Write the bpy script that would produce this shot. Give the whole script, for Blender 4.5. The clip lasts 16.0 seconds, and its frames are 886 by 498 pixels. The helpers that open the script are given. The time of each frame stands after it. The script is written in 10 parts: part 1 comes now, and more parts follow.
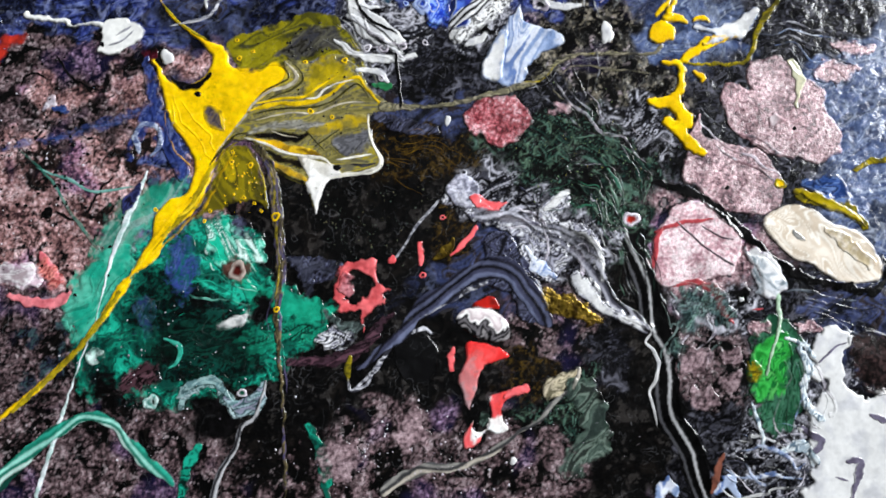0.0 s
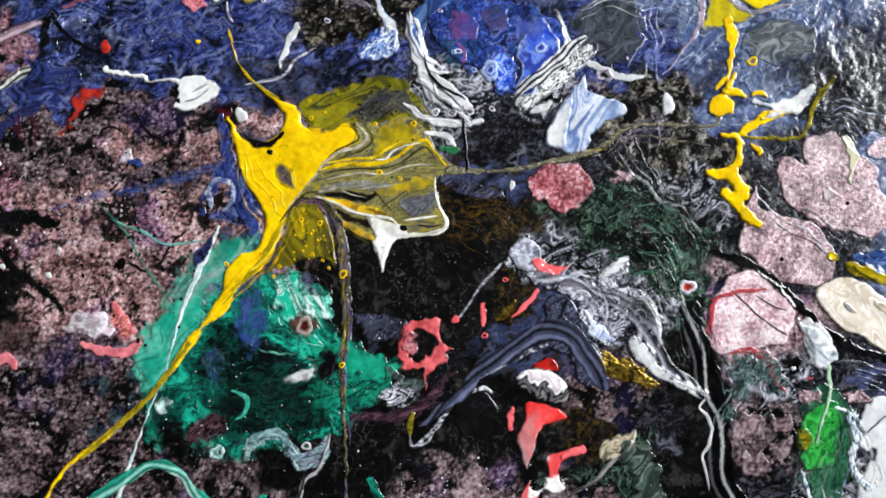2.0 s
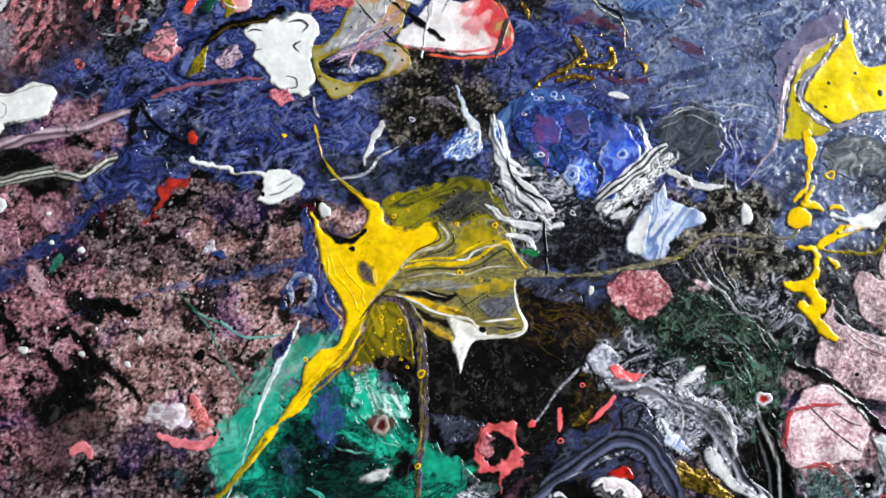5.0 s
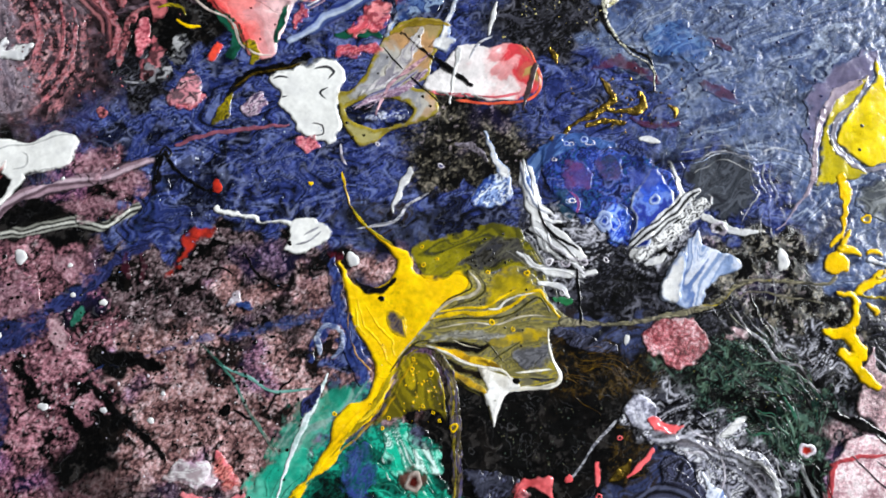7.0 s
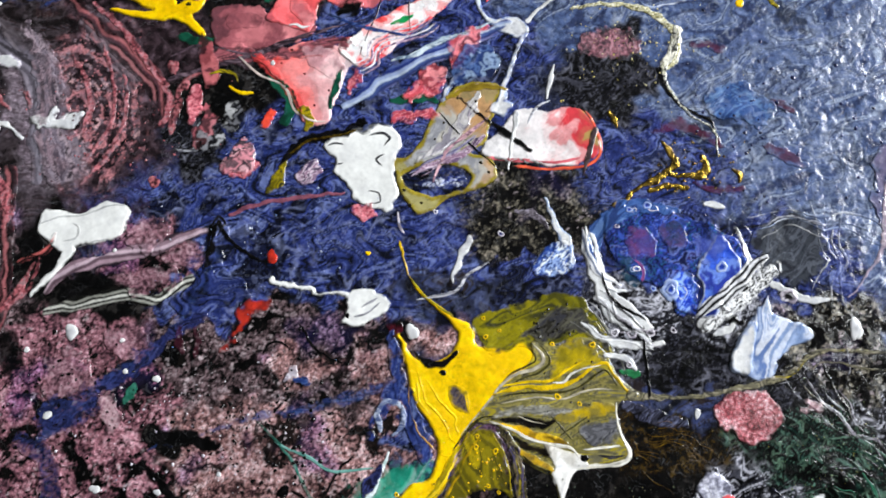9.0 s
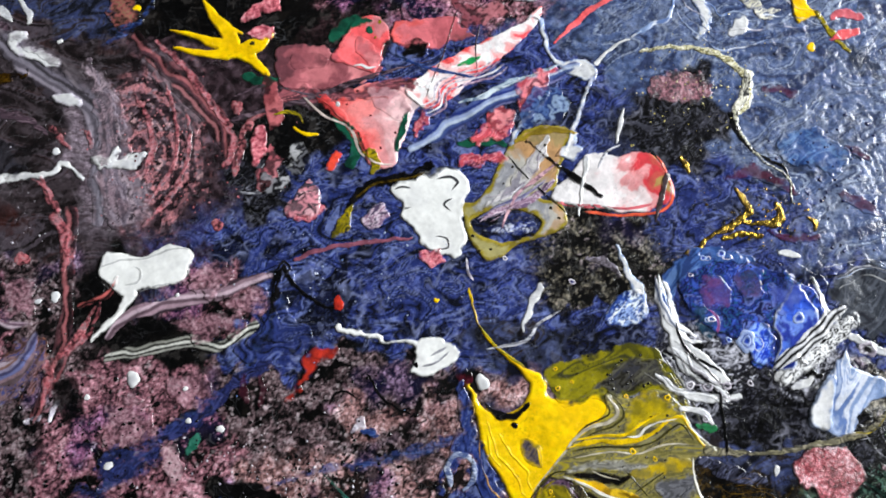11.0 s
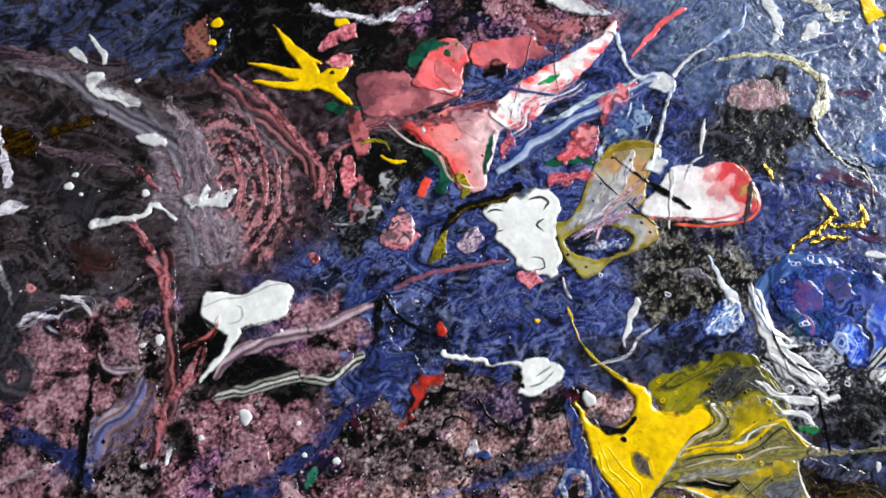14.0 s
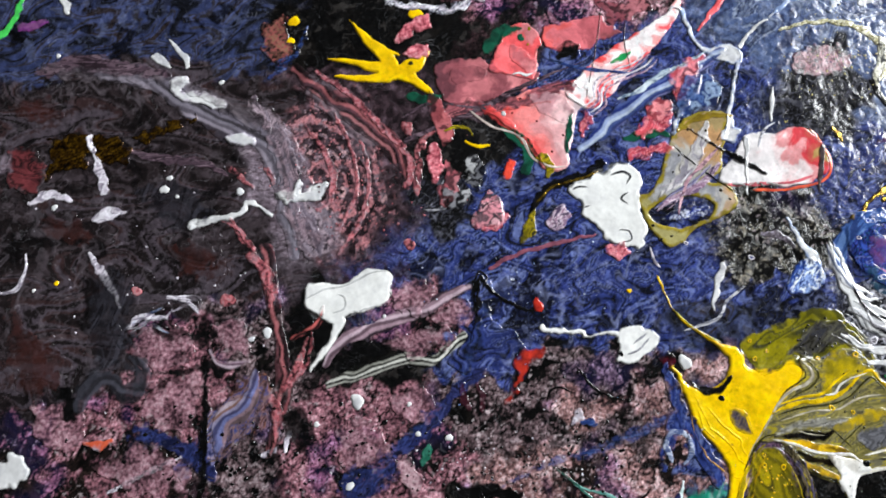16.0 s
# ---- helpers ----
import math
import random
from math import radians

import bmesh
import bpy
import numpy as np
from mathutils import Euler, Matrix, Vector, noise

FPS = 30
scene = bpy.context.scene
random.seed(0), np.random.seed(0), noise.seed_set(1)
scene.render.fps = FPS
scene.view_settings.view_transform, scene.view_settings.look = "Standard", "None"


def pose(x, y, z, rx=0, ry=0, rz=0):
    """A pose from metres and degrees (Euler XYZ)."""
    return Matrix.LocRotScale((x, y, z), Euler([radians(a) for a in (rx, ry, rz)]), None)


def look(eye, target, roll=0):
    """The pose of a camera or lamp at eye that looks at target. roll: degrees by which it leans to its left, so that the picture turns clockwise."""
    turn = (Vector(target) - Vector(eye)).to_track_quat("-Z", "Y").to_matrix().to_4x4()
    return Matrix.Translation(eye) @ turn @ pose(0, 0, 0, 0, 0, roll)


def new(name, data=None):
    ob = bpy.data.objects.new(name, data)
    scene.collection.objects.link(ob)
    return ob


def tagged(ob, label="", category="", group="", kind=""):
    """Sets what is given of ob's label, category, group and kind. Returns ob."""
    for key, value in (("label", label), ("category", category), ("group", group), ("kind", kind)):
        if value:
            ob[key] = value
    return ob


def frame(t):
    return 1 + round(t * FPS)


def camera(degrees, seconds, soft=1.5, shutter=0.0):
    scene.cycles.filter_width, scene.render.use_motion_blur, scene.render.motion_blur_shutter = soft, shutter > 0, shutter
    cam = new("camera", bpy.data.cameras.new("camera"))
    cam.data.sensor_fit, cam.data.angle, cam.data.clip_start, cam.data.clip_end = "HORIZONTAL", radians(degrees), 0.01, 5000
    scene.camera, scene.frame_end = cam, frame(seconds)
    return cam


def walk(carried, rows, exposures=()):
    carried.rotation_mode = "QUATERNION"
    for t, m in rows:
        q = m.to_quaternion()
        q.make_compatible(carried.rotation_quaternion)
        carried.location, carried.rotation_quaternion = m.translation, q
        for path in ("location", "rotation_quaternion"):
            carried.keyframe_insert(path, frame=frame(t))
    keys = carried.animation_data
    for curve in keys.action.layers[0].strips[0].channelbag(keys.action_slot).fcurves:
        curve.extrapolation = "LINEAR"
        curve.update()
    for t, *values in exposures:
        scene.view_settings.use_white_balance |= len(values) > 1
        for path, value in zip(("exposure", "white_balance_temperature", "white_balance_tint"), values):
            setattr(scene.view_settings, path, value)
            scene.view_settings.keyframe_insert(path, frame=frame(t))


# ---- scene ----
cam = camera(63.6, 16.0, soft=1.8)
# The walk: the length of the path, the first eye's height, and the turn that stands the painting upright.
METRES, EYE, TILT, LEAN, TURN = 0.22, 1.5, 4.86, 0.0, 0.28
ROWS = [
    (0.0, 0.0, 0.0, 0.0, 0.0, 0.0, -0.0),
    (0.5, -0.0247, -0.0127, 0.0144, 0.0, 0.32, -0.37),
    (1.0, -0.0547, -0.0227, 0.038, -0.12, 0.45, -0.78),
    (1.5, -0.0813, -0.0299, 0.06, -0.16, 0.49, -1.23),
    (2.0, -0.1037, -0.0322, 0.0828, -0.27, 0.51, -1.7),
    (2.5, -0.1216, -0.0329, 0.105, -0.32, 0.5, -2.11),
    (3.0, -0.1414, -0.0344, 0.121, -0.39, 0.57, -2.49),
    (3.5, -0.1616, -0.0378, 0.1371, -0.42, 0.71, -2.96),
    (4.0, -0.1887, -0.0416, 0.1607, -0.47, 1.07, -3.56),
    (4.5, -0.2165, -0.0455, 0.1866, -0.46, 1.59, -3.8),
    (7.0, -0.294, -0.0188, 0.2385, -0.7, 4.21, -3.29),
    (7.5, -0.3082, -0.0122, 0.2541, -0.65, 4.67, -3.12),
    (8.0, -0.3316, -0.0063, 0.2725, -0.65, 5.08, -2.96),
    (8.5, -0.3589, 0.0018, 0.2893, -0.5, 5.64, -2.86),
    (9.0, -0.3875, 0.0064, 0.3092, -0.41, 6.06, -2.87),
    (11.5, -0.5235, 0.0283, 0.37, -0.46, 7.18, -3.46),
    (12.0, -0.5486, 0.0284, 0.385, -0.51, 6.91, -3.36),
    (12.5, -0.5685, 0.0281, 0.3985, -0.62, 6.42, -2.99),
    (13.0, -0.5954, 0.023, 0.4101, -0.88, 5.92, -2.28),
    (13.5, -0.6324, 0.0148, 0.4182, -1.13, 5.62, -1.25),
    (14.0, -0.6745, 0.0081, 0.4188, -1.41, 5.5, -0.05),
    (14.5, -0.7195, 0.0016, 0.4139, -1.67, 5.38, 0.92),
    (15.0, -0.7621, -0.0087, 0.4122, -1.88, 5.12, 1.82),
    (15.5, -0.8023, -0.0161, 0.4066, -1.97, 4.94, 2.85),
    (16.0, -0.8441, -0.0212, 0.4056, -2.14, 4.74, 3.68),
]
walk(cam, [(t, pose(0, 0, EYE, TILT, LEAN, TURN) @ pose(METRES * x, METRES * y, METRES * z, 90 + pitch, roll, yaw)) for t, x, y, z, yaw, pitch, roll in ROWS])

# ---- light: daylight from one unseen high window, added at the right, in front of the painting ----
world = bpy.data.worlds.new("sky")
scene.world = world
world.use_nodes = True
wn = world.node_tree.nodes
sky = wn.new("ShaderNodeTexSky")
sky.sky_type, sky.sun_disc = "NISHITA", False
sky.sun_elevation, sky.sun_rotation = radians(40), radians(200)
wn["Background"].inputs["Strength"].default_value = 0.10
world.node_tree.links.new(sky.outputs["Color"], wn["Background"].inputs["Color"])
WIN_Y, WIN_Z, WIN_W, WIN_H = -1.05, 2.6, 1.5, 1.4      # added window opening in the unseen east wall
# area lamp added in that opening, set so its sheen falls at the upper right
daylight = new("added_window_daylight", bpy.data.lights.new("added_window_daylight", "AREA"))
daylight.data.shape, daylight.data.size, daylight.data.size_y = "RECTANGLE", WIN_W - 0.1, WIN_H - 0.1
daylight.data.energy, daylight.data.color = 165, (0.94, 0.975, 1.0)
daylight.matrix_world = look((1.93, WIN_Y, WIN_Z), (0.0, WIN_Y, WIN_Z))
scene.view_settings.exposure = 0.38


# ---- noise fields, in millimetres on the painting ----
PERM = np.random.RandomState(7).permutation(512)
PERM = np.concatenate([PERM, PERM, PERM])
GRAD = np.stack([np.cos(np.arange(64) * 2 * np.pi / 64), np.sin(np.arange(64) * 2 * np.pi / 64)], 1)


def gnoise(x, y, seed=0):
    """Gradient noise, about -0.7 to 0.7, one bump a unit."""
    x, y = np.asarray(x, float) + seed * 17.31, np.asarray(y, float) + seed * 9.77
    xi, yi = np.floor(x).astype(int), np.floor(y).astype(int)
    fx, fy = x - xi, y - yi
    xi, yi = xi & 511, yi & 511
    wx, wy = fx * fx * fx * (fx * (fx * 6 - 15) + 10), fy * fy * fy * (fy * (fy * 6 - 15) + 10)

    def corner(i, j):
        g = GRAD[PERM[PERM[(xi + i) & 511] + ((yi + j) & 511)] & 63]
        return g[..., 0] * (fx - i) + g[..., 1] * (fy - j)
    a, b = corner(0, 0), corner(1, 0)
    c, d = corner(0, 1), corner(1, 1)
    return a + (b - a) * wx + (c - a) * wy + (a - b - c + d) * wx * wy


def fbm(x, y, size, octaves=4, seed=0, gain=0.55):
    total, amp = 0.0, 1.0
    for k in range(octaves):
        total = total + amp * gnoise(x / size, y / size, seed + 3 * k)
        size, amp = size / 2.03, amp * gain
    return total


def swirled(u, v, size, seed, amount=0.6, steps=4):
    """Points carried along a swirling current, as wet paint folds into itself."""
    e = 0.04 * size
    for k in range(steps):
        p = gnoise(u / size, v / size, seed) + 0.4 * gnoise(u * 2.3 / size, v * 2.3 / size, seed + 1)
        pu = gnoise((u + e) / size, v / size, seed) + 0.4 * gnoise((u + e) * 2.3 / size, v * 2.3 / size, seed + 1)
        pv = gnoise(u / size, (v + e) / size, seed) + 0.4 * gnoise(u * 2.3 / size, (v + e) * 2.3 / size, seed + 1)
        g = amount * size * size / (steps * e)
        u, v = u + g * (pv - p) * 0.5, v - g * (pu - p) * 0.5
    return u, v


def smooth(a, b, x):
    """Soft step from 0 at a to 1 at b."""
    t = np.clip((x - a) / (b - a), 0, 1)
    return t * t * (3 - 2 * t)


def rgb(h):
    """Linear colour from a six-digit sRGB code."""
    c = np.array([int(h[i:i + 2], 16) for i in (0, 2, 4)]) / 255
    return np.where(c <= 0.04045, c / 12.92, ((c + 0.055) / 1.055) ** 2.4)


def ramp(t, colours):
    """Colours, as codes, spread evenly over t from 0 to 1."""
    table = np.array([rgb(c) for c in colours.split()])
    t = np.clip(t, 0, 1) * (len(table) - 1)
    i = np.minimum(t.astype(int), len(table) - 2)
    f = np.clip((t - i)[..., None] * 1.9 - 0.45, 0, 1)
    f = f * f * (3 - 2 * f)
    return table[i] * (1 - f) + table[i + 1] * f


def mix(a, b, f):
    return a * (1 - f[..., None]) + b * f[..., None]


# ---- pigments: each gives colours for arrays of u, v ----
def plain(c, c2=None, amount=0.5, size=6, seed=1):
    a, b = rgb(c), rgb(c2 or c)

    def pig(u, v, d):
        f = smooth(0.25 - amount, 0.55, fbm(u, v, size, 4, seed)) * min(1, amount * 1.6)
        return mix(np.broadcast_to(a, u.shape + (3,)), b, f) * (1 + 0.12 * fbm(u, v, 1.6, 2, seed + 5))[..., None]
    return pig


def marble(colours, size=10, turns=1.6, angle=0, stretch=2.5, warp=0.8, seed=1, fine=0.07, lined=0.45):
    """Swirled streaks through a row of colours, drawn out along an angle: broad bands here, fine lines there."""
    ca, sa = math.cos(radians(angle)), math.sin(radians(angle))

    def pig(u, v, d):
        a, b = (u * ca + v * sa) / stretch, -u * sa + v * ca
        a, b = swirled(a, b, size * 1.15, seed, 0.55 * warp)
        q = fbm(a, b, size * 1.2, 3, seed + 23, 0.42)
        lines = smooth(-0.15, 0.35, fbm(u, v, size * 1.5, 2, seed + 37))
        t = 0.5 + 0.5 * np.sin(q * turns * 6.28 + 1.3 * seed)
        t2 = 0.5 + 0.5 * np.sin(q * turns * 22 + seed)
        t = t * (1 - lined * lines) + t2 * lined * lines
        t = np.clip(t + fine * fbm(u, v, 1.4, 2, seed + 31), 0, 1)
        return ramp(t, colours)
    return pig


def threads(u, v, size, width, seed, warp=0.9):
    """Thin wandering lines, 1 on the line and 0 away from it."""
    wu, wv = swirled(u, v, size * 1.2, seed, 0.6 * warp)
    q = fbm(wu, wv, size * 1.3, 2, seed + 2, 0.4)
    gate = smooth(-0.1, 0.25, fbm(u, v, size * 1.6, 2, seed + 3))
    return np.exp(-(q * size * 1.1 / width) ** 2) * gate


def grade(a, b, colours, ripple=0.12, size=14, seed=1, fine=0.03, streak=0.1):
    """A row of colours that follow one another from a to b, folded and streaked by the flow."""
    du, dv = b[0] - a[0], b[1] - a[1]
    n = du * du + dv * dv

    def pig(u, v, d):
        wu, wv = swirled(u, v, size, seed, 0.45)
        t = ((wu - a[0]) * du + (wv - a[1]) * dv) / n
        across = ((wv - a[1]) * du - (wu - a[0]) * dv) / math.sqrt(n)
        t = t + ripple * fbm(u, v, size, 3, seed + 2) + streak * fbm(across, t * math.sqrt(n) / 5, 2.2, 3, seed + 6) + fine * fbm(u, v, 1.5, 2, seed + 4)
        return ramp(t, colours)
    return pig


def edged(inner, outer, width, seed=3):
    """One pigment in the middle, another along the rim."""
    def pig(u, v, d):
        f = smooth(width * 0.4, width, d + width * 0.7 * fbm(u, v, 3, 3, seed))
        return mix(outer(u, v, d), inner(u, v, d), f)
    return pig


# ---- materials: dried paint that takes its pigment from the surface's own colour layer ----
def nodes_of(name):
    m = bpy.data.materials.new(name)
    m.use_nodes = True
    return m, m.node_tree.nodes, m.node_tree.links, m.node_tree.nodes["Principled BSDF"]


def paint_material(name, rough=0.14, grain=0.12, relief=0.2, metal=0.0, veins=0.4):
    m, n, l, p = nodes_of(name)
    at = n.new("ShaderNodeAttribute")
    at.attribute_name = "pigment"
    gr = n.new("ShaderNodeAttribute")
    gr.attribute_name = "grit"
    co = n.new("ShaderNodeTexCoord")
    fine = n.new("ShaderNodeTexNoise")
    fine.inputs["Scale"].default_value, fine.inputs["Detail"].default_value = 420, 5
    flake = n.new("ShaderNodeTexVoronoi")
    flake.inputs["Scale"].default_value = 2300
    wide = n.new("ShaderNodeTexNoise")
    wide.inputs["Scale"].default_value, wide.inputs["Detail"].default_value = 90, 4
    for k in (fine, flake, wide):
        l.new(co.outputs["Object"], k.inputs["Vector"])
    # pigment, slightly uneven, with random bright and dark flakes where it is gritty
    tone = n.new("ShaderNodeMapRange")
    tone.inputs["From Min"].default_value, tone.inputs["From Max"].default_value = 0.3, 0.7
    tone.inputs["To Min"].default_value, tone.inputs["To Max"].default_value = 1 - grain, 1 + grain
    l.new(fine.outputs["Fac"], tone.inputs["Value"])
    sep = n.new("ShaderNodeSeparateColor")
    l.new(flake.outputs["Color"], sep.inputs["Color"])
    spark = n.new("ShaderNodeMapRange")
    spark.inputs["To Min"].default_value, spark.inputs["To Max"].default_value = 0.5, 1.6
    l.new(sep.outputs["Red"], spark.inputs["Value"])
    pick = n.new("ShaderNodeMix")
    pick.data_type = "FLOAT"
    l.new(gr.outputs["Fac"], pick.inputs["Factor"])
    pick.inputs["A"].default_value = 1.0
    l.new(spark.outputs["Result"], pick.inputs["B"])
    both = n.new("ShaderNodeMath")
    both.operation = "MULTIPLY"
    l.new(tone.outputs["Result"], both.inputs[0])
    l.new(pick.outputs["Result"], both.inputs[1])
    col = n.new("ShaderNodeVectorMath")
    col.operation = "SCALE"
    l.new(at.outputs["Color"], col.inputs[0])
    l.new(both.outputs["Value"], col.inputs["Scale"])
    # hair-thin dark and pale veins where wet colours slid past each other
    tint = col.outputs["Vector"]
    for scale, seed, width, dark in ((150, 0.0, 0.012, True), (105, 3.7, 0.008, False), (260, 8.1, 0.014, True)):
        place = n.new("ShaderNodeVectorMath")
        place.inputs[1].default_value = (seed, 0.0, seed)
        l.new(co.outputs["Object"], place.inputs[0])
        line = n.new("ShaderNodeTexNoise")
        line.inputs["Scale"].default_value, line.inputs["Detail"].default_value = scale, 2
        line.inputs["Distortion"].default_value = 1.6
        l.new(place.outputs["Vector"], line.inputs["Vector"])
        off = n.new("ShaderNodeMath")
        off.operation = "SUBTRACT"
        off.inputs[1].default_value = 0.5
        l.new(line.outputs["Fac"], off.inputs[0])
        size = n.new("ShaderNodeMath")
        size.operation = "ABSOLUTE"
        l.new(off.outputs["Value"], size.inputs[0])
        thin = n.new("ShaderNodeMapRange")
        thin.interpolation_type = "SMOOTHSTEP"
        thin.inputs["From Min"].default_value, thin.inputs["From Max"].default_value = 0.0, width
        thin.inputs["To Min"].default_value, thin.inputs["To Max"].default_value = veins, 0.0
        l.new(size.outputs["Value"], thin.inputs["Value"])
        where = n.new("ShaderNodeMapRange")
        where.inputs["From Min"].default_value, where.inputs["From Max"].default_value = 0.42, 0.58
        l.new(wide.outputs["Fac"], where.inputs["Value"])
        if dark:
            where.inputs["To Min"].default_value, where.inputs["To Max"].default_value = 1.0, 0.2
        amount = n.new("ShaderNodeMath")
        amount.operation = "MULTIPLY"
        l.new(thin.outputs["Result"], amount.inputs[0])
        l.new(where.outputs["Result"], amount.inputs[1])
        other = n.new("ShaderNodeVectorMath")
        other.operation = "MULTIPLY_ADD"
        other.inputs[1].default_value = (0.2, 0.2, 0.22) if dark else (1.5, 1.5, 1.5)
        other.inputs[2].default_value = (0.0, 0.0, 0.0) if dark else (0.06, 0.06, 0.065)
        l.new(col.outputs["Vector"], other.inputs[0])
        over = n.new("ShaderNodeMix")
        over.data_type = "RGBA"
        l.new(amount.outputs["Value"], over.inputs["Factor"])
        l.new(tint, over.inputs["A"])
        l.new(other.outputs["Vector"], over.inputs["B"])
        tint = over.outputs["Result"]
    l.new(tint, p.inputs["Base Color"])
    # gloss varies over a few centimetres; grit is duller
    ro = n.new("ShaderNodeMapRange")
    ro.inputs["From Min"].default_value, ro.inputs["From Max"].default_value = 0.3, 0.7
    ro.inputs["To Min"].default_value, ro.inputs["To Max"].default_value = rough - 0.04, rough + 0.07
    l.new(wide.outputs["Fac"], ro.inputs["Value"])
    rg = n.new("ShaderNodeMath")
    rg.operation = "MULTIPLY_ADD"
    l.new(gr.outputs["Fac"], rg.inputs[0])
    rg.inputs[1].default_value = 0.15
    l.new(ro.outputs["Result"], rg.inputs[2])
    l.new(rg.outputs["Value"], p.inputs["Roughness"])
    p.inputs["Metallic"].default_value = metal
    p.inputs["Specular IOR Level"].default_value = 0.42
    # brushed and wrinkled skin of the paint, and the flakes' own facets
    b1 = n.new("ShaderNodeBump")
    b1.inputs["Strength"].default_value, b1.inputs["Distance"].default_value = relief, 0.0006
    l.new(fine.outputs["Fac"], b1.inputs["Height"])
    b2 = n.new("ShaderNodeBump")
    b2.inputs["Distance"].default_value = 0.00012
    l.new(gr.outputs["Fac"], b2.inputs["Strength"])
    l.new(flake.outputs["Distance"], b2.inputs["Height"])
    l.new(b1.outputs["Normal"], b2.inputs["Normal"])
    l.new(b2.outputs["Normal"], p.inputs["Normal"])
    return m


GLOSS = paint_material("glossy_paint")
GROUND = paint_material("layered_paint", rough=0.15, grain=0.38, relief=0.42, veins=0.85)
THICK = paint_material("thick_paint", rough=0.26, grain=0.04, relief=0.1, veins=0.06)
GOLD = paint_material("gold_paint", rough=0.22, grain=0.35, relief=1.0, metal=0.85)


def wall_material(name, c, size, rough):
    m, n, l, p = nodes_of(name)
    co = n.new("ShaderNodeTexCoord")
    a = n.new("ShaderNodeTexNoise")
    a.inputs["Scale"].default_value, a.inputs["Detail"].default_value = size, 8
    l.new(co.outputs["Object"], a.inputs["Vector"])
    r = n.new("ShaderNodeValToRGB")
    r.color_ramp.elements[0].position, r.color_ramp.elements[1].position = 0.3, 0.75
    r.color_ramp.elements[0].color = (*[k * 0.75 for k in c], 1)
    r.color_ramp.elements[1].color = (*c, 1)
    l.new(a.outputs["Fac"], r.inputs["Fac"])
    l.new(r.outputs["Color"], p.inputs["Base Color"])
    p.inputs["Roughness"].default_value = rough
    b = n.new("ShaderNodeBump")
    b.inputs["Strength"].default_value = 0.3
    l.new(a.outputs["Fac"], b.inputs["Height"])
    l.new(b.outputs["Normal"], p.inputs["Normal"])
    return m


# ---- the place: an unseen plain room with one high window, added to shape the light ----
SURF = 0.236                       # the painting's face, in y
U0, U1, V0, V1 = -352, 170, -80, 254


def box_mesh(bm, lo, hi):
    m = Matrix.Translation([(a + b) / 2 for a, b in zip(lo, hi)]) @ Matrix.Diagonal((*[b - a for a, b in zip(lo, hi)], 1))
    bmesh.ops.create_cube(bm, size=1, matrix=m)


def part(name, bm, material, parent=None, label=""):
    me = bpy.data.meshes.new(name)
    bm.to_mesh(me)
    bm.free()
    me.materials.append(material)
    ob = new(name, me)
    ob.parent = parent
    return tagged(ob, label)


# the unseen walls are kept dark so that glossy black paint reflects black
PLASTER = wall_material("wall_paint", (0.09, 0.09, 0.095), 14, 0.8)
NORTH, SOUTH, WEST, EAST, TOP = SURF + 0.03, -3.4, -2.4, 1.9, 3.6


def setting(name, lo, hi, material, label, category):
    bm = bmesh.new()
    box_mesh(bm, lo, hi)
    return tagged(part(name, bm, material), label, category, kind="structure")


setting("wall_north", (WEST - 0.2, NORTH, 0), (EAST + 0.2, NORTH + 0.2, TOP), PLASTER, "unseen dark grey wall added behind the painting", "wall")
setting("wall_south", (WEST - 0.2, SOUTH - 0.2, 0), (EAST + 0.2, SOUTH, TOP), PLASTER, "unseen dark grey wall added for the gloss to reflect", "wall")
setting("wall_west", (WEST - 0.2, SOUTH, 0), (WEST, NORTH, TOP), PLASTER, "unseen dark grey side wall of the added room", "wall")
setting("floor", (WEST - 0.2, SOUTH - 0.2, -0.2), (EAST + 0.2, NORTH + 0.2, 0), wall_material("concrete", (0.16, 0.15, 0.14), 6, 0.7), "unseen grey brown floor of the added room", "floor")
setting("ceiling", (WEST - 0.2, SOUTH - 0.2, TOP), (EAST + 0.2, NORTH + 0.2, TOP + 0.2), PLASTER, "unseen dark grey ceiling of the added room", "ceiling")
bm = bmesh.new()
for lo, hi in (((EAST, SOUTH, 0), (EAST + 0.2, NORTH, WIN_Z - WIN_H / 2)), ((EAST, SOUTH, WIN_Z + WIN_H / 2), (EAST + 0.2, NORTH, TOP)),
               ((EAST, SOUTH, WIN_Z - WIN_H / 2), (EAST + 0.2, WIN_Y - WIN_W / 2, WIN_Z + WIN_H / 2)), ((EAST, WIN_Y + WIN_W / 2, WIN_Z - WIN_H / 2), (EAST + 0.2, NORTH, WIN_Z + WIN_H / 2))):
    box_mesh(bm, lo, hi)
tagged(part("wall_east", bm, PLASTER), "unseen dark grey wall added to hold the window lamp", "wall", kind="structure")
bm = bmesh.new()
for k in (-1, 1):
    box_mesh(bm, (EAST + 0.08, WIN_Y + k * (WIN_W / 2 - 0.03) - 0.03, WIN_Z - WIN_H / 2), (EAST + 0.14, WIN_Y + k * (WIN_W / 2 - 0.03) + 0.03, WIN_Z + WIN_H / 2))
    box_mesh(bm, (EAST + 0.08, WIN_Y - WIN_W / 2 + 0.06, WIN_Z + k * (WIN_H / 2 - 0.03) - 0.03), (EAST + 0.14, WIN_Y + WIN_W / 2 - 0.06, WIN_Z + k * (WIN_H / 2 - 0.03) + 0.03))
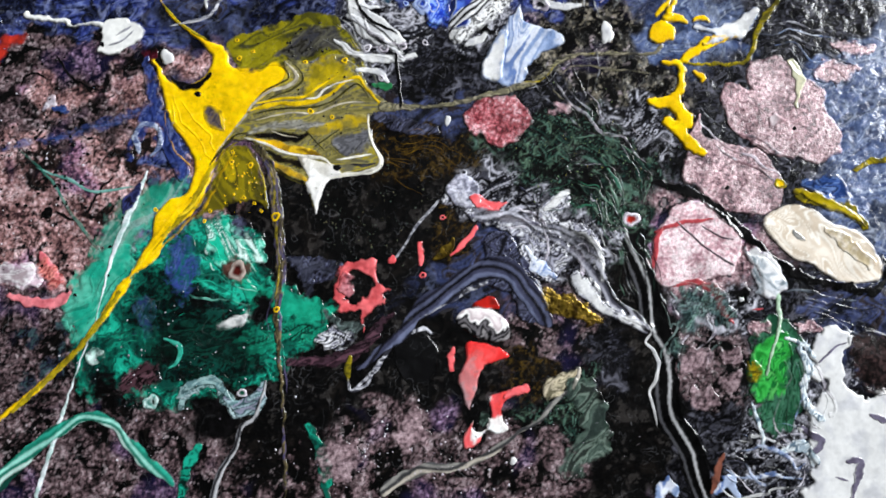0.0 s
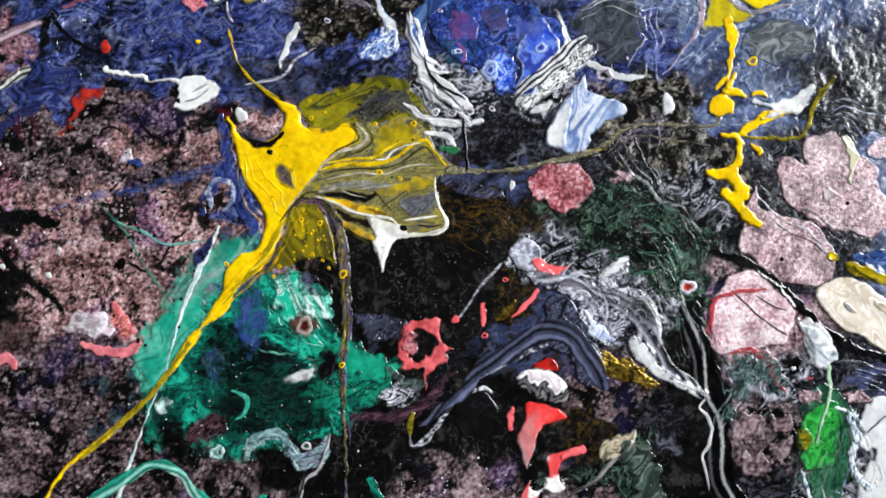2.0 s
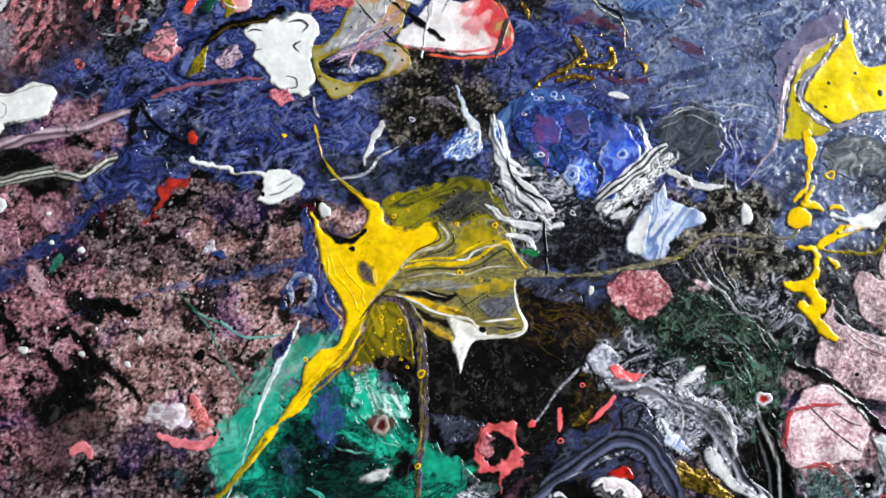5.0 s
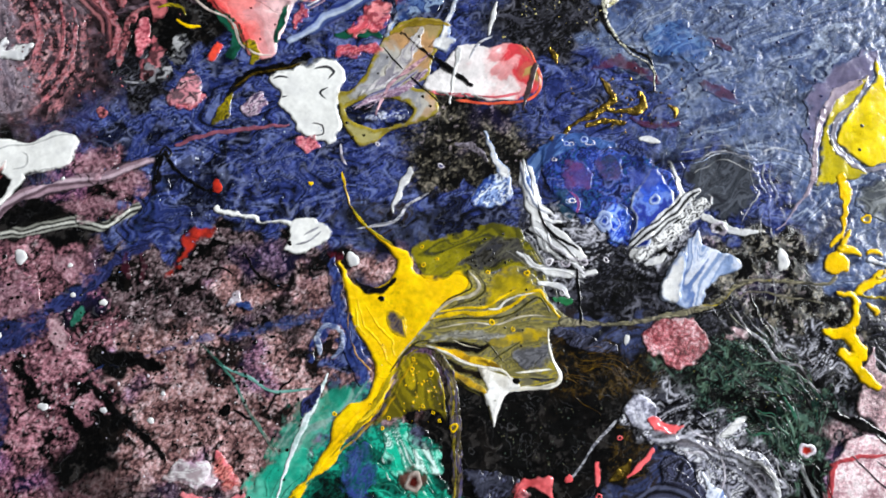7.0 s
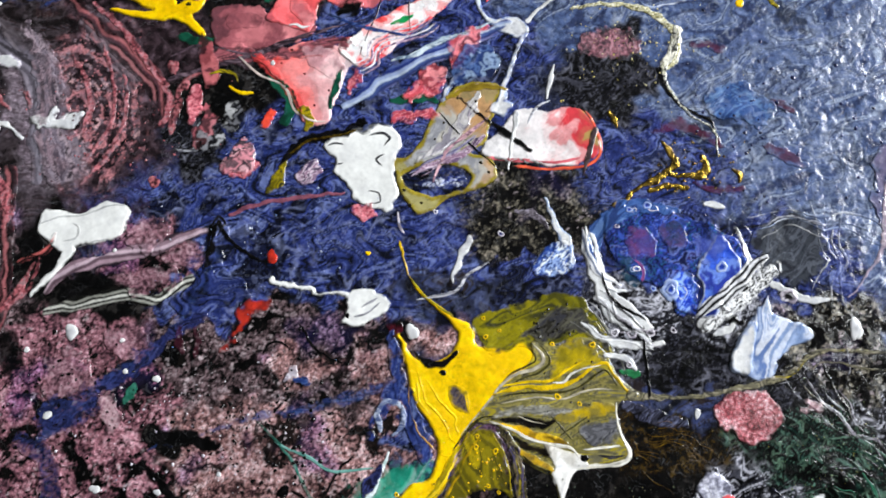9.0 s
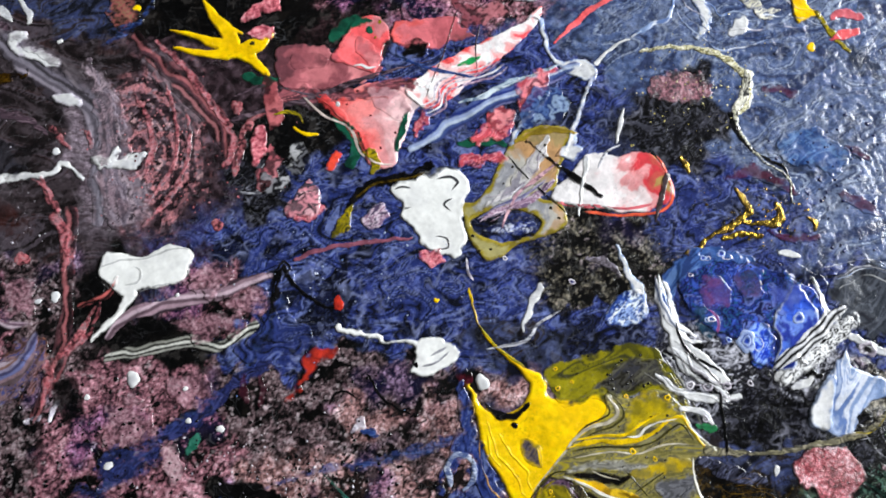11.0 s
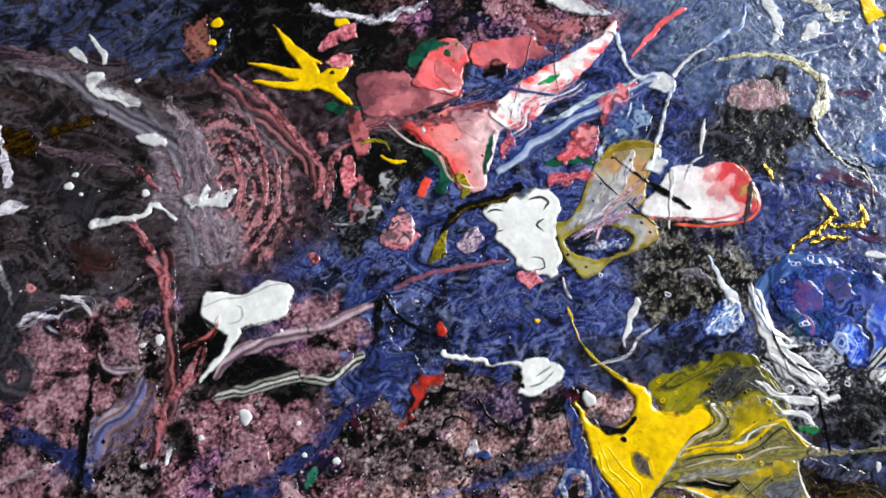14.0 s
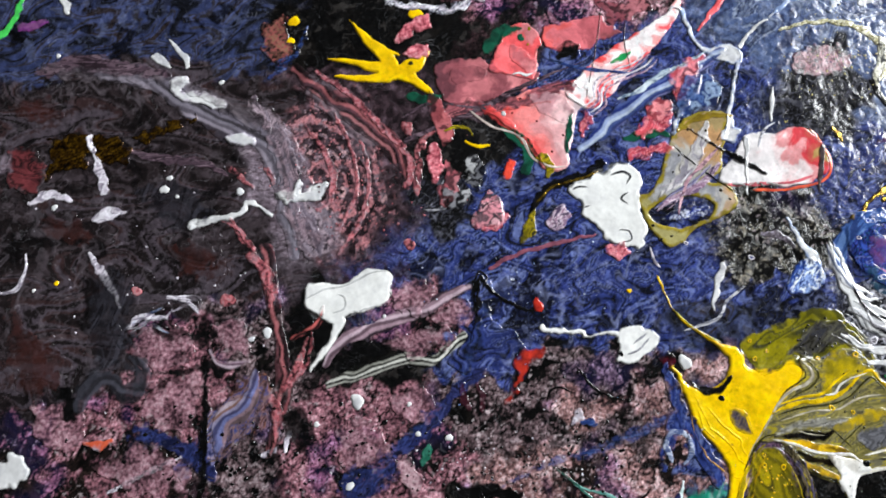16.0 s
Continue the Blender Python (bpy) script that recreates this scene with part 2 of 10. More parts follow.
tagged(part("added_window_1", bm, wall_material("white_wood", (0.75, 0.75, 0.73), 30, 0.4)), "unseen white window frame added round the area lamp", "window", kind="structure")

# stretched canvas that carries all the paint
bm = bmesh.new()
box_mesh(bm, (U0 / 1000, SURF + 0.002, EYE + V0 / 1000), (U1 / 1000, SURF + 0.03, EYE + V1 / 1000))
canvas = tagged(part("canvas_panel", bm, wall_material("raw_canvas", (0.7, 0.66, 0.58), 300, 0.9)), "deep stretched canvas covered with layered poured paint", "canvas")

# ---- ground coat: the layered colours under the single splashes ----
STEP = 0.43
gu, gv = np.meshgrid(np.arange(U0, U1 + STEP / 2, STEP), np.arange(V0, V1 + STEP / 2, STEP))
HEIGHT = 0.25 * fbm(gu, gv, 11, 3, 40) + 0.5 * fbm(gu, gv, 30, 2, 41)


def height_at(u, v):
    """Height of all paint so far at u, v."""
    x = np.clip((u - U0) / STEP, 0, HEIGHT.shape[1] - 1.001)
    y = np.clip((v - V0) / STEP, 0, HEIGHT.shape[0] - 1.001)
    i, j = x.astype(int), y.astype(int)
    fx, fy = x - i, y - j
    return (HEIGHT[j, i] * (1 - fx) + HEIGHT[j, i + 1] * fx) * (1 - fy) + (HEIGHT[j + 1, i] * (1 - fx) + HEIGHT[j + 1, i + 1] * fx) * fy


COLOUR = np.zeros(HEIGHT.shape + (3,), np.float32)


def colour_at(u, v):
    """Colour of the topmost paint so far at u, v."""
    i = np.clip(np.rint((u - U0) / STEP).astype(int), 0, HEIGHT.shape[1] - 1)
    j = np.clip(np.rint((v - V0) / STEP).astype(int), 0, HEIGHT.shape[0] - 1)
    return COLOUR[j, i]


def settled(a, n):
    """A height field levelled over n cells, as thick paint levels what lies under it."""
    for axis in (0, 1):
        p = np.concatenate([np.repeat(a.take([0], axis), n + 1, axis), a, np.repeat(a.take([-1], axis), n, axis)], axis)
        c = np.cumsum(p, axis)
        k = a.shape[axis]
        a = (c.take(range(2 * n + 1, 2 * n + 1 + k), axis) - c.take(range(0, k), axis)) / (2 * n + 1)
    return a


def skin(name, u, v, h, faces, colours, grit, material, parent=None, label=""):
    """A mesh over the painting from arrays in millimetres, with its pigment."""
    me = bpy.data.meshes.new(name)
    n = len(u)
    me.vertices.add(n)
    co = np.empty((n, 3), np.float32)
    co[:, 0], co[:, 1], co[:, 2] = u / 1000, SURF - h / 1000, EYE + v / 1000
    me.vertices.foreach_set("co", co.ravel())
    me.loops.add(len(faces) * 4)
    me.loops.foreach_set("vertex_index", faces.ravel().astype(np.int32))
    me.polygons.add(len(faces))
    me.polygons.foreach_set("loop_start", np.arange(0, len(faces) * 4, 4, dtype=np.int32))
    me.polygons.foreach_set("loop_total", np.full(len(faces), 4, dtype=np.int32))
    me.polygons.foreach_set("use_smooth", np.ones(len(faces), dtype=bool))
    me.update(calc_edges=True)
    a = me.attributes.new("pigment", "FLOAT_COLOR", "POINT")
    rgba = np.ones((n, 4), np.float32)
    deep = np.max(colours, 1, keepdims=True)
    rgba[:, :3] = np.clip(colours * deep / (deep + 0.0035), 0.0008, 0.9)
    a.data.foreach_set("color", rgba.ravel())
    g = me.attributes.new("grit", "FLOAT", "POINT")
    g.data.foreach_set("value", np.broadcast_to(np.asarray(grit, np.float32), (n,)).astype(np.float32).copy())
    me.materials.append(material)
    ob = new(name, me)
    ob.parent = parent
    return tagged(ob, label)


def clumpy(colours, seed):
    """Glitter set in paint: uneven grains about a millimetre across."""
    def pig(u, v, d):
        g = fbm(u, v, 1.3, 2, seed) + 0.8 * fbm(u, v, 7, 3, seed + 1)
        return ramp(0.5 + 0.95 * g, colours) * (1 + 0.35 * fbm(u, v, 22, 2, seed + 2))[..., None]
    return pig


def islands(body, gap, size, cover, seed, soft=0.2, crack=0.03):
    """Gritty islands of one pigment, broken by cracks and pools of another; gives colour, grit and relief."""
    def pig(u, v, d):
        wu, wv = swirled(u, v, size * 0.9, seed + 2, 0.5)
        f = fbm(wu, wv, size, 5, seed, 0.6) + cover
        line = np.abs(fbm(wu, wv, size * 1.1, 4, seed + 9, 0.6))
        f = np.minimum(f, (line - crack) * 6)
        fine = np.abs(fbm(u + 1.5 * fbm(u, v, 4, 2, seed + 5), v, size * 0.45, 3, seed + 12, 0.6))
        f = np.minimum(f, (fine - crack * 0.7) * 9 + 0.25 * smooth(-0.3, 0.2, fbm(u, v, size * 1.5, 2, seed + 13)))
        k = smooth(-0.55 * soft, 0.55 * soft, f + 0.3 * fbm(u, v, 1.4, 3, seed + 30))
        col = mix(gap(u, v, d), body(u, v, d), k)
        dust = smooth(0.42, 0.52, fbm(u, v, 2.4, 3, seed + 15, 0.7)) * smooth(-0.2, 0.3, fbm(u, v, 18, 2, seed + 16))
        stain = smooth(0.15, 0.45, fbm(u, v, 26, 3, seed + 20))
        col = mix(col, np.broadcast_to(rgb("c4b4b8"), col.shape), dust * 0.6)
        col = mix(col, col * np.array([0.8, 0.66, 1.1]) + rgb("24204c") * 0.4, stain * 0.75)
        return col, k * 0.8, 0.35 + 0.3 * k
    return pig


def veined(base, light, dark, seed, size=9, wide=0.4, amount=0.7, grit=0.06, relief=0.5, pools=0.25, blots=0.8):
    """Swirled paint with thin pale threads, dark threads and dark pools."""
    def pig(u, v, d):
        col = base(u, v, d)
        lo, hi = np.broadcast_to(rgb(dark), col.shape), np.broadcast_to(rgb(light), col.shape)
        col = mix(col, lo, smooth(pools, pools + 0.12, fbm(u, v, size * 1.7, 4, seed + 40)) * 0.85)
        col = mix(col, lo, threads(u, v, size * 0.8, wide * 1.3, seed + 50) * 0.8)
        col = mix(col, hi, threads(u, v, size, wide, seed + 60) * amount)
        col = mix(col, hi, threads(u, v, size * 0.45, wide * 0.6, seed + 70) * amount * 0.7)
        blot = smooth(0.33, 0.43, fbm(u, v, size * 0.6, 4, seed + 80, 0.65))
        col = mix(col, hi, blot * amount * blots)
        return col, np.full(u.shape, grit), np.full(u.shape, relief)
    return pig


def swirl(centre, seed):
    """Broken, crumbling rings of pink wound round a centre, smooth lilac on the inner side."""
    def pig(u, v, d):
        wu, wv = u + 3 * fbm(u, v, 24, 2, seed, 0.4), v + 3 * fbm(u, v, 24, 2, seed + 1, 0.4)
        x, y = (wu - centre[0]) * 1.2, (wv - centre[1]) * 0.85
        r, a = np.hypot(x, y), np.arctan2(y, x)
        q = r / 5.2 + 0.3 * a + 0.45 * fbm(u, v, 13, 3, seed + 2)
        ring = np.sin(q * 6.28) + 0.5 * np.sin(q * 16 + 1 + 3 * fbm(u, v, 16, 2, seed + 3))
        crumb = 2.0 * fbm(u + 2 * np.sin(a), v, 1.7, 4, seed + 5, 0.6) + 1.6 * fbm(u, v, 8, 3, seed + 6)
        k = smooth(-0.15, 0.3, 0.75 * ring + crumb - 0.1) * smooth(34, 24, r + 8 * fbm(u, v, 10, 3, seed + 12))
        dark = ramp(0.5 + 0.8 * fbm(u, v, 4, 3, seed + 7), "120c0e 241a1e 3c2e34 5c4a54")
        pink = ramp(0.5 + 0.9 * fbm(u, v, 6, 3, seed + 8), "6a5058 8e6068 b4757a 86707a c09698")
        lilac = ramp(0.5 + 0.9 * fbm(wu / 3, wv, 3, 3, seed + 9), "4a4048 6f626c 8c7e8a 5c5058 a0929c")
        side = smooth(-0.2, 0.5, -np.cos(a - 0.35) + 0.5 * fbm(u, v, 9, 3, seed + 10)) * smooth(2, 9, r)
        lit = mix(pink, lilac, side)
        return mix(dark, lit, np.maximum(k, 0.75 * side)), 0.25 + 0.4 * k, np.full(u.shape, 0.55)
    return pig


NAVY = marble("0c1020 1c244e 2a3670 202a5e 46528c 242e66 0e1226 384586 5c689a 1a2246", 15, 1.8, 10, 1.8, 1.1, 3)
DEEP = marble("14161e 24283c 2e3658 2c2a30 3c4468 2a2426", 14, 1.4, 20, 2.4, 0.8, 5)
BLACK = marble("030303 070606 0d0b0a 040404 14110f", 12, 1.2, 60, 1.5, 0.7, 8)
UMBER = marble("0c0908 1c1514 120d0c 2a1f1d 0a0807", 10, 1.4, 60, 1.5, 0.8, 9)
CHAR = marble("1a1516 282123 393135 201a1b 342526 463e45 1c1718", 26, 1.2, -10, 2.4, 1.3, 12, 0.12, 0.15)
# blue-grey paint, with the hazy sheen of the upper right put into its colour
BLUEGREY = marble("2c3656 46567c 5c6a8c 3c4a70 8894ac 343f5e 64708c 4c5a80", 20, 1.5, 30, 2.2, 1.0, 15, 0.1, 0.3)
BRONZE = marble("040302 0c0804 160f06 080603 261a08", 7, 1.5, 40, 1.5, 0.9, 24)
GREENB = marble("040504 080b08 16302a 050605 070d0a 466458 060807 0a0f0c", 14, 3.0, -50, 2.4, 1.2, 26)
GREYW = marble("08080b 141419 060607 40404a 0a0a0d acacb8 0c0c10 202028", 13, 2.8, 30, 2.2, 1.2, 28)
GREYD = marble("050507 101014 202026 09090b 131317 3a3a44 08080b 18181e", 13, 2.6, 15, 2.2, 1.2, 29)
MAUVEC = clumpy("3a2629 70504f 96706f b08c8e ccb0b2", 21)
DUSKC = clumpy("140f10 362a2c 58464a 725e62 908084", 23)
PINKC = clumpy("4a323a 7c5a62 9c7a80 b4949a ccb4b8", 22)
PLUMC = clumpy("2e1a22 63404a 875862 9f6e79 b88e98", 25)


KINDS = {
    "navy": veined(NAVY, "8088b0", "05060a", 101, 12, 0.4, 0.55, 0.06, 0.6, 0.2, 0.35),
    "deep": veined(DEEP, "5c6484", "040406", 121, 11, 0.3, 0.4, 0.06, 0.5),
    "black": veined(BLACK, "4a4644", "020202", 141, 12, 0.22, 0.35, 0.3, 0.5),
    "char": veined(CHAR, "7a7078", "0c090a", 161, 15, 0.5, 0.35, 0.04, 0.5, 0.3, 0.4),
    "bluegrey": veined(BLUEGREY, "b4bccc", "1c2438", 181, 13, 0.4, 0.45, 0.12, 0.7, 0.34, 0.3),
    "bronze": veined(BRONZE, "6a5220", "030202", 201, 5, 0.25, 0.35, 0.4, 0.6),
    "green": veined(GREENB, "6f8f78", "030403", 221, 8, 0.35, 0.5, 0.4, 0.6, 0.25, 0.1),
    "grey": veined(GREYD, "7c7c8a", "050506", 241, 9, 0.35, 0.55, 0.12, 0.6, 0.25, 0.15),
    "greyw": veined(GREYW, "d4d4e0", "060608", 261, 8, 0.45, 0.8, 0.1, 0.6, 0.25, 0.15),
    "swirl": swirl((-220.2, 158.4), 281),
    "mauve": islands(MAUVEC, UMBER, 16, 0.28, 51), "thin": islands(DUSKC, BLACK, 12, 0.1, 55), "sparse": islands(DUSKC, BLACK, 12, -0.3, 56), "pink": islands(PINKC, GREYD, 18, 0.3, 57),
    "plum": islands(PLUMC, BLACK, 16, 0.1, 58), "dusk": islands(PLUMC, UMBER, 14, -0.12, 66),
    "speck": islands(clumpy("080807 161411 2a2722 4a463c 7a7264", 59), BLACK, 5, 0.05, 59, 0.2, 0.0),
}
REGIONS = []


def region(at, half_u, half_v, turn, kind):
    """A stretch of the ground coat: centre and half-sizes in mm, turn, kind."""
    REGIONS.append((at, half_u, half_v, turn, kind))


region((-301.1, 146.7), 75, 60, 0, "char")
region((-105.6, 221.6), 26, 8, 0, "plum")
region((-158.9, 219.9), 14, 8, 0, "plum")
region((-172.0, 181.8), 14, 7, 0, "swirl")
region((-317.8, 116.1), 40, 40, 0, "char")
region((-290.9, 98.9), 12, 14, 0, "char")
region((-315.6, 104.4), 14, 12, 0, "char")
region((-308.4, 219.3), 62, 22, 0, "deep")
region((-255.0, 216.5), 28, 22, 0, "deep")
region((-271.5, 195.3), 60, 16, -18, "char")
region((-301.6, 174.6), 17, 8, 5, "bronze")
region((-325.1, 168.7), 10, 12, 0, "swirl")
region((-303.5, 66.3), 50, 24, 0, "dusk")
region((-266.2, 85.9), 26, 18, 0, "plum")
region((-269.9, 103.2), 22, 14, 0, "plum")
region((-211.9, 63.5), 42, 22, 0, "plum")
region((-243.8, 69.4), 20, 26, 0, "thin")
region((-248.7, 107.7), 18, 16, 0, "thin")
region((-182.4, 107.2), 20, 14, 0, "plum")
region((-195.0, 92.5), 22, 8, 0, "black")
region((-217.6, 160.2), 34, 30, 0, "swirl")
region((-202.3, 182.7), 34, 12, -35, "swirl")
region((-221.6, 105.9), 10, 18, 0, "black")
region((-170.3, 168.0), 22, 16, 0, "black")
region((-171.6, 149.1), 12, 14, 0, "grey")
region((-217.6, 214.5), 30, 14, 0, "black")
region((-171.0, 218.7), 30, 10, 0, "black")
region((-143.9, 116.7), 52, 24, 0, "navy")
region((-151.2, 149.9), 26, 12, 0, "navy")
region((-161.7, 94.1), 20, 16, 30, "navy")
region((-109.2, 102.4), 34, 16, 0, "navy")
region((-111.9, 171.0), 22, 20, 50, "navy")
region((-149.0, 111.2), 34, 14, 0, "navy")
region((-84.4, 186.6), 40, 22, 30, "navy")
region((-44.1, 210.4), 34, 20, 0, "bluegrey")
region((-26.5, 183.5), 21, 26, 0, "grey")
region((4.7, 208.8), 42, 36, 0, "bluegrey")
region((10.3, 164.7), 32, 24, 0, "bluegrey")
region((-5.9, 153.8), 32, 18, 0, "navy")
region((-58.6, 104.6), 22, 10, 0, "navy")
region((-54.8, 127.5), 20, 16, 0, "speck")
region((-164.6, 95.5), 26, 9, 10, "navy")
region((-126.8, 82.9), 40, 16, 0, "thin")
region((-162.8, 73.9), 36, 20, 0, "thin")
region((-140.1, 62.7), 50, 14, 0, "thin")
region((-110.0, 76.6), 12, 14, 0, "mauve")
region((29.8, 174.4), 46, 34, 0, "bluegrey")
region((59.6, 148.2), 36, 40, 0, "bluegrey")
region((38.5, 116.2), 24, 22, 0, "navy")
region((-2.9, 114.0), 24, 18, 0, "navy")
region((-2.9, 82.5), 22, 12, 0, "grey")
region((-10.5, 66.9), 14, 6, 0, "deep")
region((-142.1, 50.9), 44, 24, 0, "mauve")
region((-191.0, 65.3), 30, 26, 0, "plum")
region((-192.0, 32.0), 30, 20, 0, "plum")
region((-152.3, 25.1), 26, 16, 0, "mauve")
region((-111.4, 43.3), 14, 12, 0, "mauve")
region((-101.5, 62.3), 8, 10, 0, "mauve")
region((-93.2, 51.5), 10, 22, 0, "navy")
region((-169.9, 47.7), 16, 6, 0, "black")
region((-175.7, 20.4), 14, 14, 0, "black")
region((-88.7, 99.5), 40, 10, 0, "deep")
region((-58.4, 121.2), 18, 16, 0, "speck")
region((-133.8, 70.2), 22, 18, 0, "mauve")
region((-137.7, 31.7), 18, 22, 0, "mauve")
region((-129.6, 20.3), 14, 14, 0, "mauve")
region((-109.1, 74.1), 9, 12, 0, "mauve")
region((-86.3, 81.9), 8, 6, 0, "mauve")
region((-102.8, 58.5), 7, 7, 0, "mauve")
region((-92.9, 46.9), 12, 6, 0, "mauve")
region((-135.5, -13.2), 24, 26, 0, "thin")
region((-136.1, -2.1), 16, 8, 0, "thin")
region((-108.0, -51.3), 30, 14, 0, "thin")
region((-17.1, 50.7), 22, 12, 0, "bronze")
region((-24.5, 29.7), 28, 22, 0, "black")
region((1.8, 24.0), 12, 10, 0, "bronze")
region((-36.9, -24.2), 38, 16, 15, "black")
region((-8.4, -18.7), 13, 20, 0, "black")
region((-51.4, -40.5), 16, 24, 0, "black")
region((-20.2, -40.5), 24, 20, 0, "thin")
region((-53.1, -51.3), 16, 12, 0, "sparse")
region((-9.6, 81.8), 10, 16, 0, "grey")
region((-17.3, 93.6), 18, 16, 0, "greyw")
region((11.6, 99.5), 16, 10, 30, "greyw")
region((44.2, 93.5), 30, 14, 0, "speck")
region((59.2, 79.7), 18, 14, 0, "speck")
region((78.7, 93.4), 24, 10, 0, "bluegrey")
region((49.2, 52.5), 26, 18, 0, "green")
region((56.3, 31.5), 10, 20, 20, "green")
region((36.2, 71.9), 12, 8, 0, "grey")
region((64.5, 60.2), 18, 10, -30, "greyw")
region((66.3, -20.5), 14, 40, 10, "black")
region((52.9, -45.8), 14, 30, 0, "black")
region((31.9, 27.8), 16, 10, -30, "greyw")
region((15.1, 39.2), 12, 8, 0, "greyw")
region((14.9, 16.5), 24, 12, 30, "deep")
region((50.5, 22.1), 12, 12, -40, "greyw")
region((35.2, -7.7), 14, 12, 0, "thin")
region((27.7, -16.8), 8, 10, 0, "bronze")
region((55.3, -16.8), 10, 14, 0, "grey")
region((42.1, -35.0), 12, 14, 0, "green")
region((29.1, -51.2), 30, 14, 0, "thin")
region((11.0, -18.7), 6, 30, 0, "black")
region((110.1, 64.0), 26, 22, 0, "grey")
region((96.2, 46.7), 20, 18, 0, "grey")
region((124.7, 95.3), 26, 16, 0, "grey")
region((135.3, 75.6), 22, 24, 0, "bluegrey")
region((138.0, 54.4), 12, 14, 0, "bluegrey")
region((82.3, 20.2), 17, 14, 0, "pink")
region((84.8, -16.8), 14, 22, 0, "thin")
region((89.0, -2.1), 14, 10, 0, "greyw")
region((113.0, -2.1), 14, 12, 0, "grey")
region((107.6, -45.7), 16, 18, 0, "greyw")
region((127.8, -2.1), 18, 9, 0, "deep")
region((83.9, -45.8), 14, 26, 0, "grey")
region((141.1, 41.0), 10, 14, 0, "bluegrey")
region((132.2, -63.5), 30, 14, 0, "greyw")
region((-1.9, -63.6), 60, 14, 0, "thin")
region((-107.5, -63.8), 60, 14, 0, "thin")


def ground_coat():
    u, v = gu.ravel(), gv.ravel()
    wu, wv = swirled(u, v, 15, 60, 0.3)
    wu, wv = wu + 4 * fbm(u, v, 18, 4, 62, 0.55), wv + 4 * fbm(u, v, 18, 4, 61, 0.55)
    col = np.zeros((len(u), 3))
    grit, relief = np.zeros(len(u)), np.zeros(len(u))
    score = {}
    for (cu, cv), ru, rv, turn, kind in REGIONS:
        c, s = math.cos(radians(turn)), math.sin(radians(turn))
        a, b = ((wu - cu) * c + (wv - cv) * s) / ru, (-(wu - cu) * s + (wv - cv) * c) / rv
        f = 1 - np.hypot(a, b)
        score[kind] = np.maximum(score.get(kind, -99.0), np.maximum(f, 0.25 * f))
    total = np.zeros(len(u))
    top = np.max(np.stack(list(score.values())), 0)
    for kind, f in score.items():
        w = np.exp(np.clip((f - top) * 26, -30, 0))
        near = np.nonzero(w > 0.02)[0]
        c, g, r = KINDS[kind](u[near], v[near], None)
        col[near] += c * w[near, None]
        grit[near] += g * w[near]
        relief[near] += r * w[near]
        total[near] += w[near]
    col /= total[:, None]
    grit /= total
    relief /= total
    nu, nv = gu.shape[1], gu.shape[0]
    i = np.arange(nv - 1)[:, None] * nu + np.arange(nu - 1)[None, :]
    faces = np.stack([i, i + 1, i + 1 + nu, i + nu], -1).reshape(-1, 4)
    wrinkle = fbm(u + 2 * fbm(u, v, 5, 2, 78), v, 3.4, 3, 77, 0.5)
    HEIGHT[:] += (relief * 0.24 * wrinkle).reshape(gu.shape)
    COLOUR[:] = col.reshape(COLOUR.shape)
    return skin("ground_coat", u, v, HEIGHT.ravel(), faces, col, grit, GROUND, canvas, "layered dark blue, mauve, grey and black ground coat")


ground_coat()


# ---- splashes, pools and trails of paint on the ground coat ----
def spline(pts, closed, gap):
    """Smooth line through points, evenly spaced."""
    p = np.array(pts, float)
    n = len(p)
    out = []
    for k in range(n if closed else n - 1):
        if closed:
            a, b, c, d = p[k - 1], p[k], p[(k + 1) % n], p[(k + 2) % n]
        else:
            a, b, c, d = p[max(k - 1, 0)], p[k], p[k + 1], p[min(k + 2, n - 1)]
        m = max(2, int(np.hypot(*(c - b)) / gap) + 1)
        t = (np.arange(m) / m)[:, None]
        out.append(0.5 * (2 * b + (c - a) * t + (2 * a - 5 * b + 4 * c - d) * t ** 2 + (3 * b - a - 3 * c + d) * t ** 3))
    if not closed:
        out.append(p[-1:])
    return np.concatenate(out)


def inside_distance(u, v, line):
    """Distance to a closed line, positive inside."""
    best = np.full(u.shape, 1e9)
    odd = np.zeros(u.shape, bool)
    for (ax, ay), (bx, by) in zip(line, np.roll(line, -1, 0)):
        ex, ey = bx - ax, by - ay
        t = np.clip(((u - ax) * ex + (v - ay) * ey) / (ex * ex + ey * ey + 1e-9), 0, 1)
        best = np.minimum(best, (u - ax - t * ex) ** 2 + (v - ay - t * ey) ** 2)
        if ey != 0:
            odd ^= ((ay > v) != (by > v)) & (u < ex * (v - ay) / ey + ax)
    return np.where(odd, 1, -1) * np.sqrt(best)


def stroke_distance(u, v, line, widths):
    """Distance inside a tapering stroke along a line."""
    w = np.interp(np.linspace(0, 1, len(line)), np.linspace(0, 1, len(widths)), widths) / 2
    best = np.full(u.shape, -1e9)
    for (ax, ay), (bx, by), wa, wb in zip(line[:-1], line[1:], w[:-1], w[1:]):
        ex, ey = bx - ax, by - ay
        t = np.clip(((u - ax) * ex + (v - ay) * ey) / (ex * ex + ey * ey + 1e-9), 0, 1)
        best = np.maximum(best, wa + (wb - wa) * t - np.hypot(u - ax - t * ex, v - ay - t * ey))
    return best


COUNT = [0]


